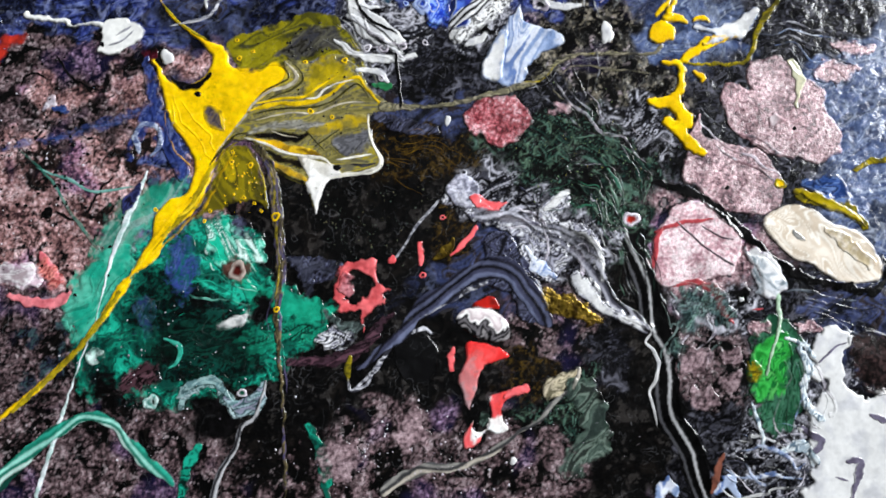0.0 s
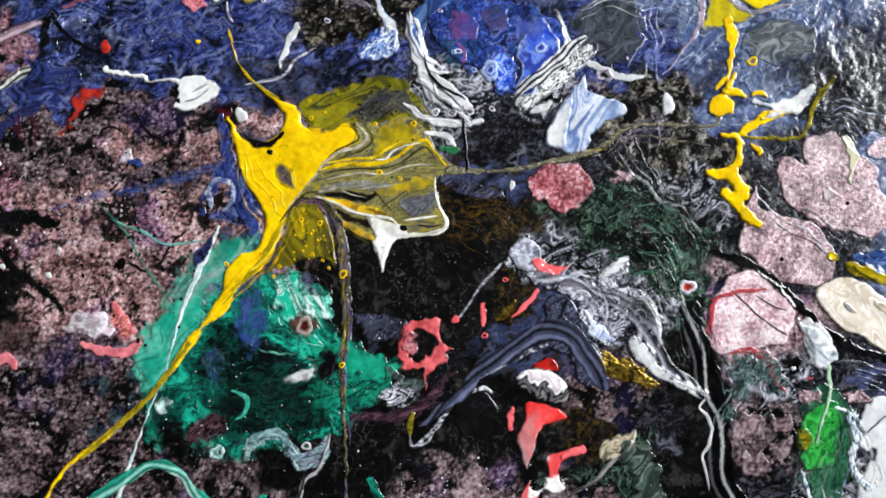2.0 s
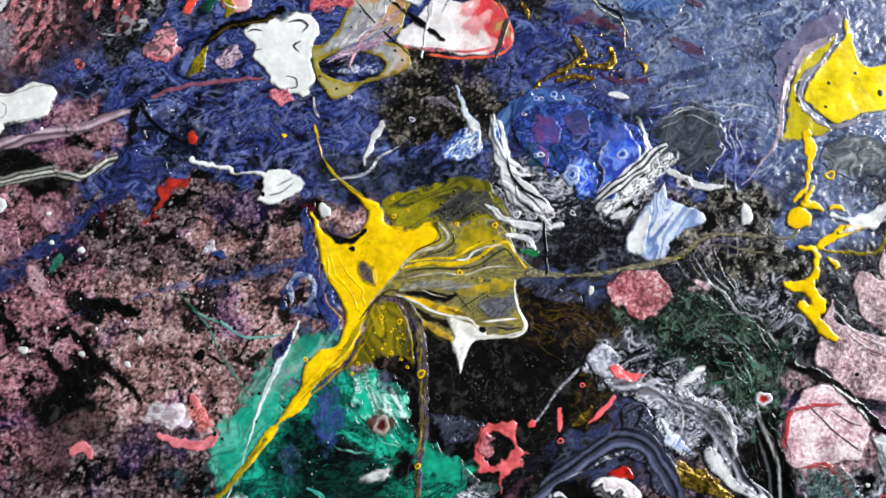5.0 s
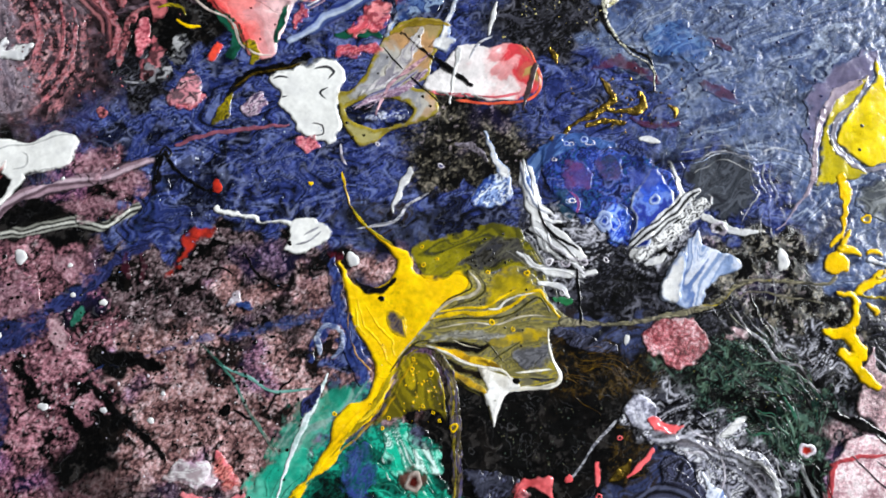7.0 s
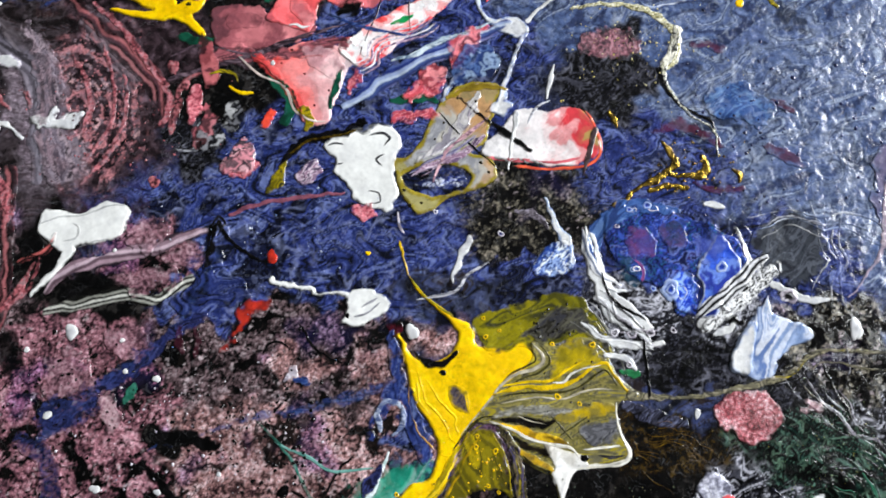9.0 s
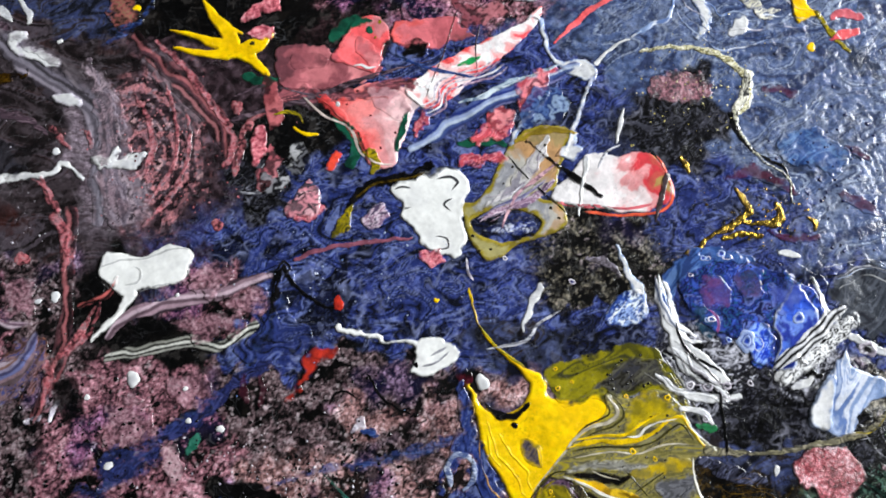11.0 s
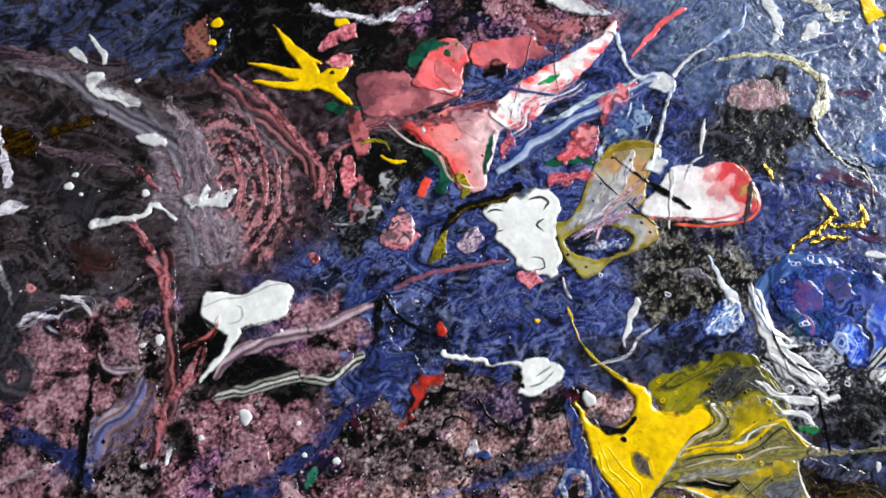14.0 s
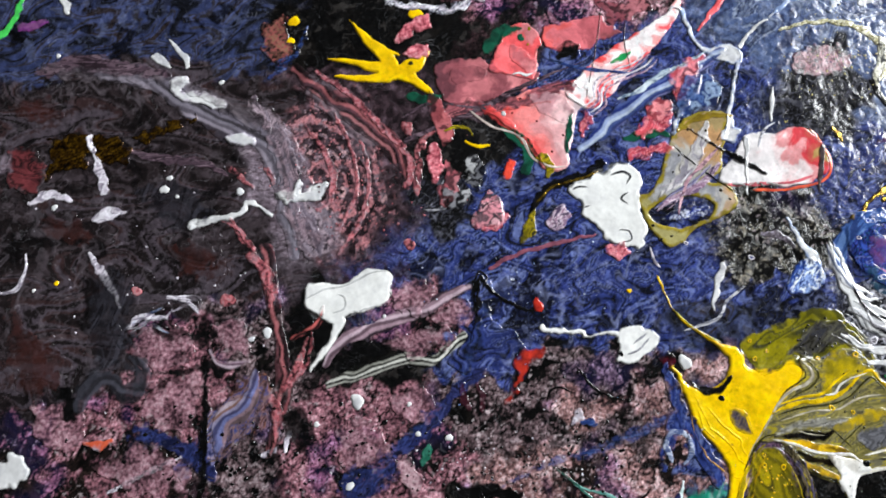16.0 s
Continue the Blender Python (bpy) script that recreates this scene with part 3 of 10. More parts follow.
def splash(name, label="", outlines=(), strokes=(), holes=(), pigment=None, h=0.5, rough=0.5, grain=5, edge=0.9, step=0.4,
           grit=0.0, material=None, parent=None, category="paint splash", group="", bead=0.12, wavy=0.08, blend=None, opacity=1.0):
    """One pour of paint: filled outlines joined with tapering strokes, domed, with a rolled and uneven edge."""
    COUNT[0] += 1
    seed = 100 + COUNT[0] * 7
    lines = [spline(o, True, 1.2) for o in outlines]
    tails = [(spline(p, False, 1.2), w) for p, w in strokes]
    gaps = [spline(o, True, 1.0) for o in holes]
    every = np.concatenate(lines + [t for t, _ in tails])
    lo, hi = every.min(0) - 2 - rough, every.max(0) + 2 + rough
    if (hi - lo).prod() / step ** 2 > 140000:
        step = math.sqrt((hi - lo).prod() / 140000)
    u, v = np.meshgrid(np.arange(lo[0], hi[0], step), np.arange(lo[1], hi[1], step))
    wu = u + rough * (fbm(u, v, grain, 3, seed, 0.42) * 1.5)
    wv = v + rough * (fbm(u, v, grain, 3, seed + 1, 0.42) * 1.5)
    d = np.full(u.shape, -1e9)
    for o in lines:
        d = np.maximum(d, inside_distance(wu, wv, o))
    for t, w in tails:
        d = np.maximum(d, stroke_distance(wu, wv, t, w))
    for o in gaps:
        d = np.minimum(d, -inside_distance(wu, wv, o))
    return cast(name, label, u, v, d, step, pigment, h, edge, grit, material or GLOSS, parent, category, group, bead, wavy, seed, blend or min(3.0, max(0.35, 0.4 / h)), opacity)


def cast(name, label, u, v, d, step, pigment, h, edge, grit, material, parent, category, group, bead, wavy, seed, blend, opacity):
    dv, du = np.gradient(d, step)
    slope = np.maximum(np.hypot(du, dv), 0.3)
    keep = d > 0
    quad = keep[:-1, :-1] | keep[1:, :-1] | keep[:-1, 1:] | keep[1:, 1:]
    out = np.clip(-d / slope, 0, step * 1.5)
    u2, v2 = np.where(keep, u, u + out * du / slope), np.where(keep, v, v + out * dv / slope)
    base = height_at(u2, v2)
    level = smooth(0.2, 1.6, d) * min(0.85, h * 1.6)
    base = base * (1 - level) + settled(base, max(2, int(2.2 / step))) * level
    x = np.clip(d, 0, None) / edge
    rise = h * (1 - np.exp(-x * 1.6)) + bead * np.exp(-((x - 0.8) / 0.6) ** 2) * np.minimum(1, 3 * x) + wavy * h * fbm(u, v, 4, 3, seed + 9) * np.minimum(1, x)
    top = base + np.where(keep, np.maximum(rise, 0) + 0.03, -0.15)
    nu = u.shape[1]
    jj, ii = np.nonzero(quad)
    k = jj * nu + ii
    faces = np.stack([k, k + 1, k + 1 + nu, k + nu], -1)
    used, inv = np.unique(faces, return_inverse=True)
    uu, vv, dd = u2.ravel()[used], v2.ravel()[used], np.clip(d.ravel()[used], 0, None)
    col = pigment(uu, vv, dd)
    g = grit
    if isinstance(col, tuple):
        col, g = col
        g = g * grit
    # slow changes of tone, and paint that thins out into what lies under it
    tone = np.clip(1 + (0.08 if material is THICK else 0.3) * fbm(uu, vv, 9, 4, seed + 13), 0.6, 1.25)
    alpha = opacity * smooth(0, blend, dd + 0.9 * blend * fbm(uu, vv, 3.5, 4, seed + 14, 0.6) + 0.12 * blend)
    col = mix(colour_at(uu, vv).astype(float), col * tone[..., None], alpha)
    full = np.zeros((u.size, 3), np.float32)
    full[used] = col
    ob = skin(name, uu, vv, top.ravel()[used], inv.reshape(-1, 4), col, g, material, parent, label)
    if parent is None:
        tagged(ob, category=category, group=group)
    # later paint lies on this one
    a, b = np.searchsorted(gu[0], u.min()), np.searchsorted(gu[0], u.max())
    c, e = np.searchsorted(gv[:, 0], v.min()), np.searchsorted(gv[:, 0], v.max())
    i = np.clip(((gu[c:e, a:b] - u.min()) / step).astype(int), 0, u.shape[1] - 1)
    j = np.clip(((gv[c:e, a:b] - v.min()) / step).astype(int), 0, u.shape[0] - 1)
    HEIGHT[c:e, a:b] = np.where(keep[j, i], top[j, i], HEIGHT[c:e, a:b])
    COLOUR[c:e, a:b] = np.where(keep[j, i][..., None], full.reshape(u.shape + (3,))[j, i], COLOUR[c:e, a:b])
    return ob


def trail(name, label, pts, widths, pigment, h=0.35, wobble=0.5, parent=None, category="paint trail", group="", grit=0.0, material=None, opacity=1.0, broken=0.0):
    """A thin thread of paint, half-round, drawn out along a line; a wide one becomes a ragged stroke."""
    if max(widths) >= 1.9:
        return splash(name, label, strokes=[(pts, widths)], pigment=pigment, h=max(0.06, h * 0.55), rough=min(1.1, 0.3 * float(np.mean(widths))), grain=4, edge=0.7, step=0.33, blend=min(1.5, 0.22 * float(np.mean(widths))) if opacity == 1 else min(2.5, 0.55 * float(np.mean(widths))),
                      grit=grit, material=material, parent=parent, category=category, group=group, bead=0.06, opacity=opacity)
    COUNT[0] += 1
    seed = 100 + COUNT[0] * 7
    line = spline(pts, False, 0.5)
    n = len(line)
    s = np.arange(n) * 0.5
    line = line + wobble * np.stack([fbm(s, s * 0 + seed, 9, 4, seed), fbm(s, s * 0 + seed, 9, 4, seed + 2)], 1)
    w = np.interp(np.linspace(0, 1, n), np.linspace(0, 1, len(widths)), widths) / 2
    ends = np.minimum(1, np.minimum(s + 0.2, s[-1] - s + 0.2) / np.maximum(w * 5, 1.5)) ** 0.7
    wl = w * ends * (1 + 0.8 * fbm(s, s * 0, 7, 3, seed + 4, 0.5))
    wr = w * ends * (1 + 0.8 * fbm(s, s * 0, 7, 3, seed + 6, 0.5))
    k = np.linspace(-1, 1, 9)
    wide = np.maximum(np.where(k[None, :] < 0, wl[:, None], wr[:, None]), 0.08)
    tang = np.gradient(line, axis=0)
    tang /= np.maximum(np.hypot(*tang.T), 1e-6)[:, None]
    across = np.stack([-tang[:, 1], tang[:, 0]], 1)
    u = line[:, :1] + across[:, :1] * wide * k
    v = line[:, 1:] + across[:, 1:] * wide * k
    top = height_at(u, v) + 0.5 * h * np.sqrt(1 - k ** 2) * np.minimum(1, wide / 0.9) + np.where(abs(k) > 0.99, -0.12, 0.04)
    i = np.arange(n - 1)[:, None] * 9 + np.arange(8)[None, :]
    faces = np.stack([i, i + 9, i + 10, i + 1], -1).reshape(-1, 4)[:, ::-1]
    d = (w[:, None] * (1 - abs(k))).ravel()
    col = pigment(u.ravel(), v.ravel(), d)
    streak = fbm(np.broadcast_to(k * w[:, None] * 1.6, u.shape), np.broadcast_to(s[:, None] / 7, u.shape), 1.0, 2, seed + 8).ravel()
    col = col * np.clip(1 + 0.8 * streak, 0.3, 1.4)[:, None]
    alpha = smooth(0, 1, d / np.maximum(0.45 * np.repeat(w, 9), 0.15) + 0.5 * streak) * opacity
    fade = np.clip(np.minimum(s, s[-1] - s) / (0.12 * s[-1] + 0.5) + 0.35, 0, 1)
    fade = fade * (1 - broken * smooth(0.15, -0.15, fbm(s, s * 0 + seed * 0.37, 12, 3, seed + 9)))
    col = mix(colour_at(u.ravel(), v.ravel()).astype(float), col, alpha * np.repeat(fade, 9))
    ob = skin(name, u.ravel(), v.ravel(), top.ravel(), faces, col, grit, material or GLOSS, parent, label)
    if parent is None:
        tagged(ob, category=category, group=group)
    return ob


def drop(name, label, at, r, pigment, h=0.4, ring=None, parent=None, category="paint drop", group="", squash=1.0, turn=0.0, material=None):
    """A round drop or bubble; with a ring it is a burst cell, a rim round a hollow of another colour."""
    COUNT[0] += 1
    seed = 100 + COUNT[0] * 7
    r, h = r * 0.85, h * 0.55
    rings, sides = 6, max(10, min(28, int(r * 8)))
    a = np.arange(sides) / sides * 2 * np.pi
    k = np.linspace(0.0, 1, rings + 1)[1:]
    wob = 1 + 0.14 * np.sin(2 * a + seed) + 0.1 * np.sin(3 * a + seed * 1.7) + 0.06 * np.sin(5 * a + seed * 0.6)
    c, s = math.cos(radians(turn)), math.sin(radians(turn))
    x, y = np.outer(k, np.cos(a) * wob) * r, np.outer(k, np.sin(a) * wob) * r * squash
    u = np.concatenate([[at[0]] * 1, (at[0] + x * c - y * s).ravel()])
    v = np.concatenate([[at[1]] * 1, (at[1] + x * s + y * c).ravel()])
    rad = np.concatenate([[0.0], np.repeat(k, sides)])
    base = height_at(np.array([at[0]]), np.array([at[1]]))[0]
    if ring is None:
        rise = h * (1 - rad ** 4) + 0.04
    else:
        rise = h * np.exp(-((rad - 0.72) / 0.2) ** 2) + 0.05
    rise = np.where(rad > 0.99, -0.15, rise)
    top = np.maximum(height_at(u, v), base - 0.2) + rise
    i, j = np.arange(sides), (np.arange(sides) + 1) % sides
    faces = [np.stack([1 + q * sides + i, 1 + (q + 1) * sides + i, 1 + (q + 1) * sides + j, 1 + q * sides + j], -1) for q in range(rings - 1)]
    half = np.arange(0, sides, 2)
    faces.append(np.stack([half * 0, 1 + half, 1 + (half + 1) % sides, 1 + (half + 2) % sides], -1))
    col = pigment(u, v, rad * 0 + 9)
    if ring is not None:
        col = mix(col, ring(u, v, rad), 1 - smooth(0.42, 0.6, rad))
    ob = skin(name, u, v, top, np.concatenate(faces), col, 0.0, material or GLOSS, parent, label)
    if parent is None:
        tagged(ob, category=category, group=group)
    return ob


def speckles(name, label, centre, half, count, size, pigment, seed, category="paint specks", material=None):
    """A strewing of tiny raised specks, too many to count."""
    rs = np.random.RandomState(seed)
    p = rs.normal(0, 0.5, (count, 2)) * half + centre
    r = size * (0.4 + rs.rand(count) ** 3 * 1.6)
    a = np.arange(8) * np.pi / 4
    x = 1 + 0.25 * rs.randn(count, 8)
    u = np.concatenate([p[:, :1], p[:, :1] + r[:, None] * 0.7 * x * np.cos(a), p[:, :1] + r[:, None] * x * np.cos(a)], 1)
    v = np.concatenate([p[:, 1:], p[:, 1:] + r[:, None] * 0.7 * x * np.sin(a), p[:, 1:] + r[:, None] * x * np.sin(a)], 1)
    lift = np.concatenate([[0.3], np.full(8, 0.24), np.full(8, -0.1)])[None, :] * np.minimum(1, r[:, None])
    h = height_at(u, v) + lift + 0.03
    k = np.arange(8)
    one = np.concatenate([np.stack([1 + k, 9 + k, 9 + (k + 1) % 8, 1 + (k + 1) % 8], -1), np.array([[0, 1, 2, 3], [0, 3, 4, 5], [0, 5, 6, 7], [0, 7, 8, 1]])])
    faces = (np.arange(count)[:, None, None] * 17 + one).reshape(-1, 4)
    ob = skin(name, u.ravel(), v.ravel(), h.ravel(), faces, pigment(u.ravel(), v.ravel(), u.ravel() * 0 + 9), 0.0, material or GLOSS, None, label)
    return tagged(ob, category=category, kind="stuff")


def banded(path, half, colours, ripple=0.1, seed=1):
    """Bands of colour that lie side by side along a path, as poured colours draw out together."""
    line = spline(path, False, 2.0)

    def pig(u, v, d):
        wu, wv = u + 0.9 * half * fbm(u, v, 5.5 * half, 2, seed, 0.4), v + 0.9 * half * fbm(u, v, 5.5 * half, 2, seed + 1, 0.4)
        best, side = np.full(u.shape, 1e9), np.zeros(u.shape)
        for (ax, ay), (bx, by) in zip(line[:-1], line[1:]):
            ex, ey = bx - ax, by - ay
            n = ex * ex + ey * ey + 1e-9
            t = np.clip(((wu - ax) * ex + (wv - ay) * ey) / n, 0, 1)
            q = (wu - ax - t * ex) ** 2 + (wv - ay - t * ey) ** 2
            near = q < best
            side = np.where(near, ((wu - ax) * ey - (wv - ay) * ex) / math.sqrt(n), side)
            best = np.minimum(best, q)
        t = 0.5 + 0.5 * side / half + 1.6 * ripple * fbm(u, v, max(9.0, half * 4), 3, seed + 3, 0.4) + 0.03 * fbm(u, v, 1.6, 2, seed + 5)
        return ramp(t, colours)
    return pig


def ribbon(name, label, path, widths, colours, h=0.12, seed=1, ripple=0.1, opacity=1.0, category="paint flow", parent=None, blend=0.7):
    """A poured ribbon of several colours."""
    return splash(name, label, strokes=[(path, widths)], pigment=banded(path, max(widths) / 2, colours, ripple, seed), h=h, rough=0.7 + 0.12 * max(widths), grain=13, edge=1.2,
                  blend=blend, bead=0.03, opacity=opacity, category=category, parent=parent)


def bundle(name, label, start, end, spread, count, width, pigment, seed, bend=6, group=""):
    """A sheaf of fine lines that bend together, as paint draws out when it flows."""
    rs = np.random.RandomState(seed)
    a, b = np.array(start), np.array(end)
    side = np.array([-(b - a)[1], (b - a)[0]]) / np.hypot(*(b - a))
    for k in range(count):
        o = rs.normal(0, 0.5) * spread
        cut = np.sort(rs.uniform(-0.1, 1.1, 2))
        if cut[1] - cut[0] < 0.25:
            cut = (cut[0], cut[0] + 0.3)
        pts = []
        for t in np.linspace(cut[0], cut[1], 7):
            p = a + (b - a) * t + side * (o * (0.6 + 0.8 * t) + bend * math.sin(t * 4 + seed))
            x, y = np.array([p[0]]), np.array([p[1]])
            pts.append((p[0] + 7 * fbm(x, y, 16, 2, seed)[0], p[1] + 7 * fbm(x, y, 16, 2, seed + 1)[0]))
        trail(name, label, pts, (width * rs.uniform(0.3, 0.8), width * rs.uniform(0.5, 1.2), width * rs.uniform(0.3, 0.7)), pigment, 0.1, 0.5, group=group, opacity=0.6)


def flowlines(name, label, path, half, count, width, pigments, seed, group="", parent=None):
    """Fine lines side by side along one path, as several colours draw out together in a flow."""
    rs = np.random.RandomState(seed)
    line = spline(path, False, 3.0)
    tang = np.gradient(line, axis=0)
    tang /= np.maximum(np.hypot(*tang.T), 1e-6)[:, None]
    across = np.stack([-tang[:, 1], tang[:, 0]], 1)
    n = len(line)
    count, width = max(4, int(count * 0.62)), width * 1.15
    for k in range(count):
        o = half * (2 * (k + rs.uniform(-0.4, 0.4)) / max(1, count - 1) - 1)
        a = int(n * max(0, rs.uniform(-0.3, 0.35)))
        b = max(a + 5, int(n * min(1, rs.uniform(0.6, 1.3))))
        along = np.linspace(0, 1, n)
        o = o * (1 + 0.4 * np.sin(along * 5 + seed)) + 0.55 * half * fbm(along * 40, along * 0 + k * 0.8, 8, 4, seed) + 1.2 * fbm(along * 40, along * 0, 9, 3, seed + 5)
        pts = (line + across * o[:, None])[a:b:2]
        if len(pts) > 2:
            trail(name, label, [tuple(p) for p in pts], (width * rs.uniform(0.3, 0.8), width * rs.uniform(0.5, 1.7), width * rs.uniform(0.3, 0.8)), pigments[k % len(pigments)], 0.12, 0.9, group=group, parent=parent, opacity=rs.uniform(0.35, 0.8), broken=0.9)


# ---- pigments of the splashes ----
YELLOW = plain("f2c500", "d9a800", 0.35, 9, 3)
OLIVE = marble("4a4410 6f6412 8f8010 5a5414 a89410 3c3a1c", 8, 1.4, 20, 2.0, 0.8, 41)
WHITE = plain("d4d4d4", "b2b3ba", 0.4, 7, 5)
SNOW = plain("e6e6e3", "d0d0d0", 0.35, 7, 6)
CORAL = plain("f0686c", "d84a50", 0.5, 8, 6)
TEAL = marble("06302a 0b5446 128a70 083c34 1aa488 0c6050 04241e", 20, 1.3, -50, 2.0, 1.1, 43, 0.2, 0.25)
THREAD = marble("5c5848 8a8468 3c3a34 6f6a58 9c9480", 5, 1.4, 0, 3, 0.6, 44)
GREYTHREAD = marble("a8a8b0 5c5c66 c8c8d0 303038", 5, 1.4, 0, 3, 0.6, 45)
SLATE = marble("12121a 2e2f3d 4c4e64 16161f 34354a 666a84 1a1a24 40425a", 12, 2.8, 35, 3.2, 1.1, 46)
GREYSPL = marble("16161c a8a8b8 50505c dcdce4 101014 8a8a9c e8e8ee 24242c", 11, 2.4, -30, 2.2, 1.2, 47)
BLUE = marble("0f1536 1c2a62 2a3c8c 15183c 24507a 203078 3c58b8 2c2458 5c6cb0 141a40", 12, 1.8, 0, 1.2, 1.2, 48)
PALEBLUE = marble("c0c8da 7a90b8 93a5c8 d4d9e6 6078aa a4b2ce", 16, 0.8, 60, 2.5, 0.9, 49)
PALEPINK = clumpy("a8808a c49ca4 d8bcc2 e4d0d4 ead8dc", 23)
BLACKP = plain("060606", "161416", 0.4, 5, 24)
BLUELINE = marble("141e3c 22346a 304a84 4a5c90 18223e 2a3a70", 5, 1.3, 10, 3, 0.7, 50)
RED = plain("c0301f", "7a1c18", 0.6, 5, 25)
PINKLINE = plain("c8606a", "a84a54", 0.5, 4, 26)
GOLDP = plain("a08430", "4a3612", 0.65, 2, 27)

# gritty islands
pink_a = splash("glitter_patch", "dusty pink glittering paint patch beside the yellow drips", [[(91.8, 72.8), (97.3, 77.3), (102.5, 72.8), (101.7, 82.5), (112.5, 85.5), (118.7, 79.2), (125.7, 75.3), (130.0, 64.4), (132.7, 54.7), (122.7, 48.6), (113.3, 50.2), (105.9, 54.0), (96.6, 58.3), (93.1, 65.0)]], pigment=PINKC, h=0.35, rough=1.6, grain=7, grit=1.0, category="glitter patch")
pink_b = splash("glitter_patch", "dusty pink glittering paint patch above a black line", [[(84.0, 66.0), (88.1, 57.3), (101.2, 54.8), (111.3, 46.7), (113.2, 37.2), (104.1, 31.1), (93.0, 33.4), (83.2, 40.6), (78.9, 47.1)]], pigment=PINKC, h=0.35, rough=1.6, grain=7, grit=1.0, category="glitter patch")
pale_patch = splash("glitter_patch", "pale pink streaked paint patch below a black line", [[(69.3, 24.0), (74.8, 33.0), (83.1, 36.3), (92.3, 31.5), (97.6, 22.1), (95.1, 12.7), (83.8, 8.6), (70.7, 7.9), (68.0, 16.5)]], pigment=PALEPINK, h=0.35, rough=1.4, grain=7, grit=0.5, category="glitter patch")
splash("glitter_patch", "round dark red glittering paint patch", [[(5.7, 64.9), (9.1, 70.0), (17.2, 72.3), (25.1, 70.0), (29.3, 64.1), (25.6, 58.3), (18.0, 54.5), (12.9, 57.2), (7.6, 59.1)]], pigment=clumpy("5c2028 8a3a42 a85a62 b87880 d0a8ae", 31), h=0.3, rough=1.2, grain=5, grit=1.0, category="glitter patch")

# teal pool
teal = splash("teal_pool", "wide teal green paint pool with dark swirls", [[(-81.9, 30.1), (-73.5, 32.4), (-66.2, 26.3), (-61.1, 27.5), (-59.6, 18.4), (-53.8, 8.7), (-42.9, 4.2), (-36.9, 1.2), (-37.9, -7.7), (-42.6, -13.6), (-50.0, -16.9), (-59.1, -24.5), (-72.0, -26.0), (-78.4, -30.0), (-90.3, -33.3), (-99.5, -31.8), (-108.9, -28.2), (-118.1, -28.6), (-124.9, -16.9), (-123.7, -2.5), (-127.3, 3.1), (-120.0, 14.3), (-109.9, 21.8), (-99.3, 25.6), (-91.3, 27.5)]], pigment=TEAL, h=0.35, rough=2.6, grain=10, edge=1.5, category="paint pool", bead=0.02, blend=4.5)
splash("veil", "thin milky teal veil", [[(-116.7, 27.5), (-108.7, 38.3), (-97.5, 43.5), (-86.1, 43.5), (-84.1, 38.3), (-92.2, 27.8), (-98.7, 23.1), (-107.6, 9.0), (-115.5, -2.1), (-121.1, -2.1), (-125.1, 3.4), (-118.1, 14.7)]], pigment=marble("1c8a70 4aa890 7aa89c 287a68 8f9c98", 16, 1.0, 50, 3, 0.8, 61, 0.1, 0.15), h=0.12, rough=2.5, grain=9, parent=teal, bead=0, blend=6.0, opacity=0.85)
splash("highlight_streak", "bright mint streaks", [[(-80.5, 27.5), (-73.5, 30.9), (-66.5, 25.0), (-60.9, 24.0), (-59.9, 14.6), (-65.6, 14.6), (-68.2, 9.0), (-76.8, 14.6)]], pigment=marble("17a888 8fe0cc 0c6a58 d8f4ec 12806a", 9, 1.6, -55, 3.5, 0.8, 62), h=0.15, rough=1.5, parent=teal, bead=0.05, blend=2.0)
splash("bright_wash", "bright teal wash", [[(-127.3, 3.1), (-120.0, 14.7), (-109.9, 22.2), (-102.9, 20.3), (-105.5, 9.0), (-111.4, -2.1), (-118.5, -11.7), (-123.8, -9.9)]], pigment=plain("1c9a80", "62c4ac", 0.5, 8, 71), h=0.08, rough=2.0, parent=teal, bead=0, blend=4.0)
splash("bright_wash", "bright teal wash", [[(-67.3, 9.0), (-54.2, 8.3), (-42.9, 3.8), (-36.9, 0.5), (-40.9, -6.2), (-53.9, -4.4), (-64.1, -0.6)]], pigment=plain("128a6c", "1fae8c", 0.5, 6, 72), h=0.08, rough=2.0, parent=teal, bead=0, blend=3.0)
splash("dark_wash", "dark swirl", [[(-92.3, 5.3), (-80.4, 8.1), (-75.4, -1.2), (-84.6, -8.0), (-91.2, -4.0)]], pigment=plain("04140f", "0a2a22", 0.5, 6, 73), h=0.06, rough=2.4, parent=teal, bead=0, blend=4.0)
DEEPTEAL = marble("010605 04181a 020c0a 08302a 020504 0a3c34", 11, 1.7, 15, 2.6, 1.2, 220, 0.2, 0.35)
splash("dark_wash", "dark green black swirl", [[(-104.2, 5.3), (-95.6, 14.7), (-84.4, 18.4), (-78.1, 9.0), (-69.0, 1.6), (-63.2, -7.7), (-57.5, -13.2), (-61.0, -24.2), (-72.0, -24.9), (-84.9, -26.0), (-92.3, -27.8), (-99.9, -20.5), (-98.1, -9.5), (-106.1, -6.0)]], pigment=DEEPTEAL, h=0.06, rough=3.0, grain=9, parent=teal, bead=0, blend=4.0, opacity=0.95)
splash("dark_wash", "dark green black swirl", [[(-118.2, -26.0), (-115.8, -16.9), (-107.4, -19.1), (-101.6, -26.0), (-92.2, -28.9), (-93.9, -33.7), (-108.8, -30.8)]], pigment=DEEPTEAL, h=0.06, rough=2.6, parent=teal, bead=0, blend=4.0)
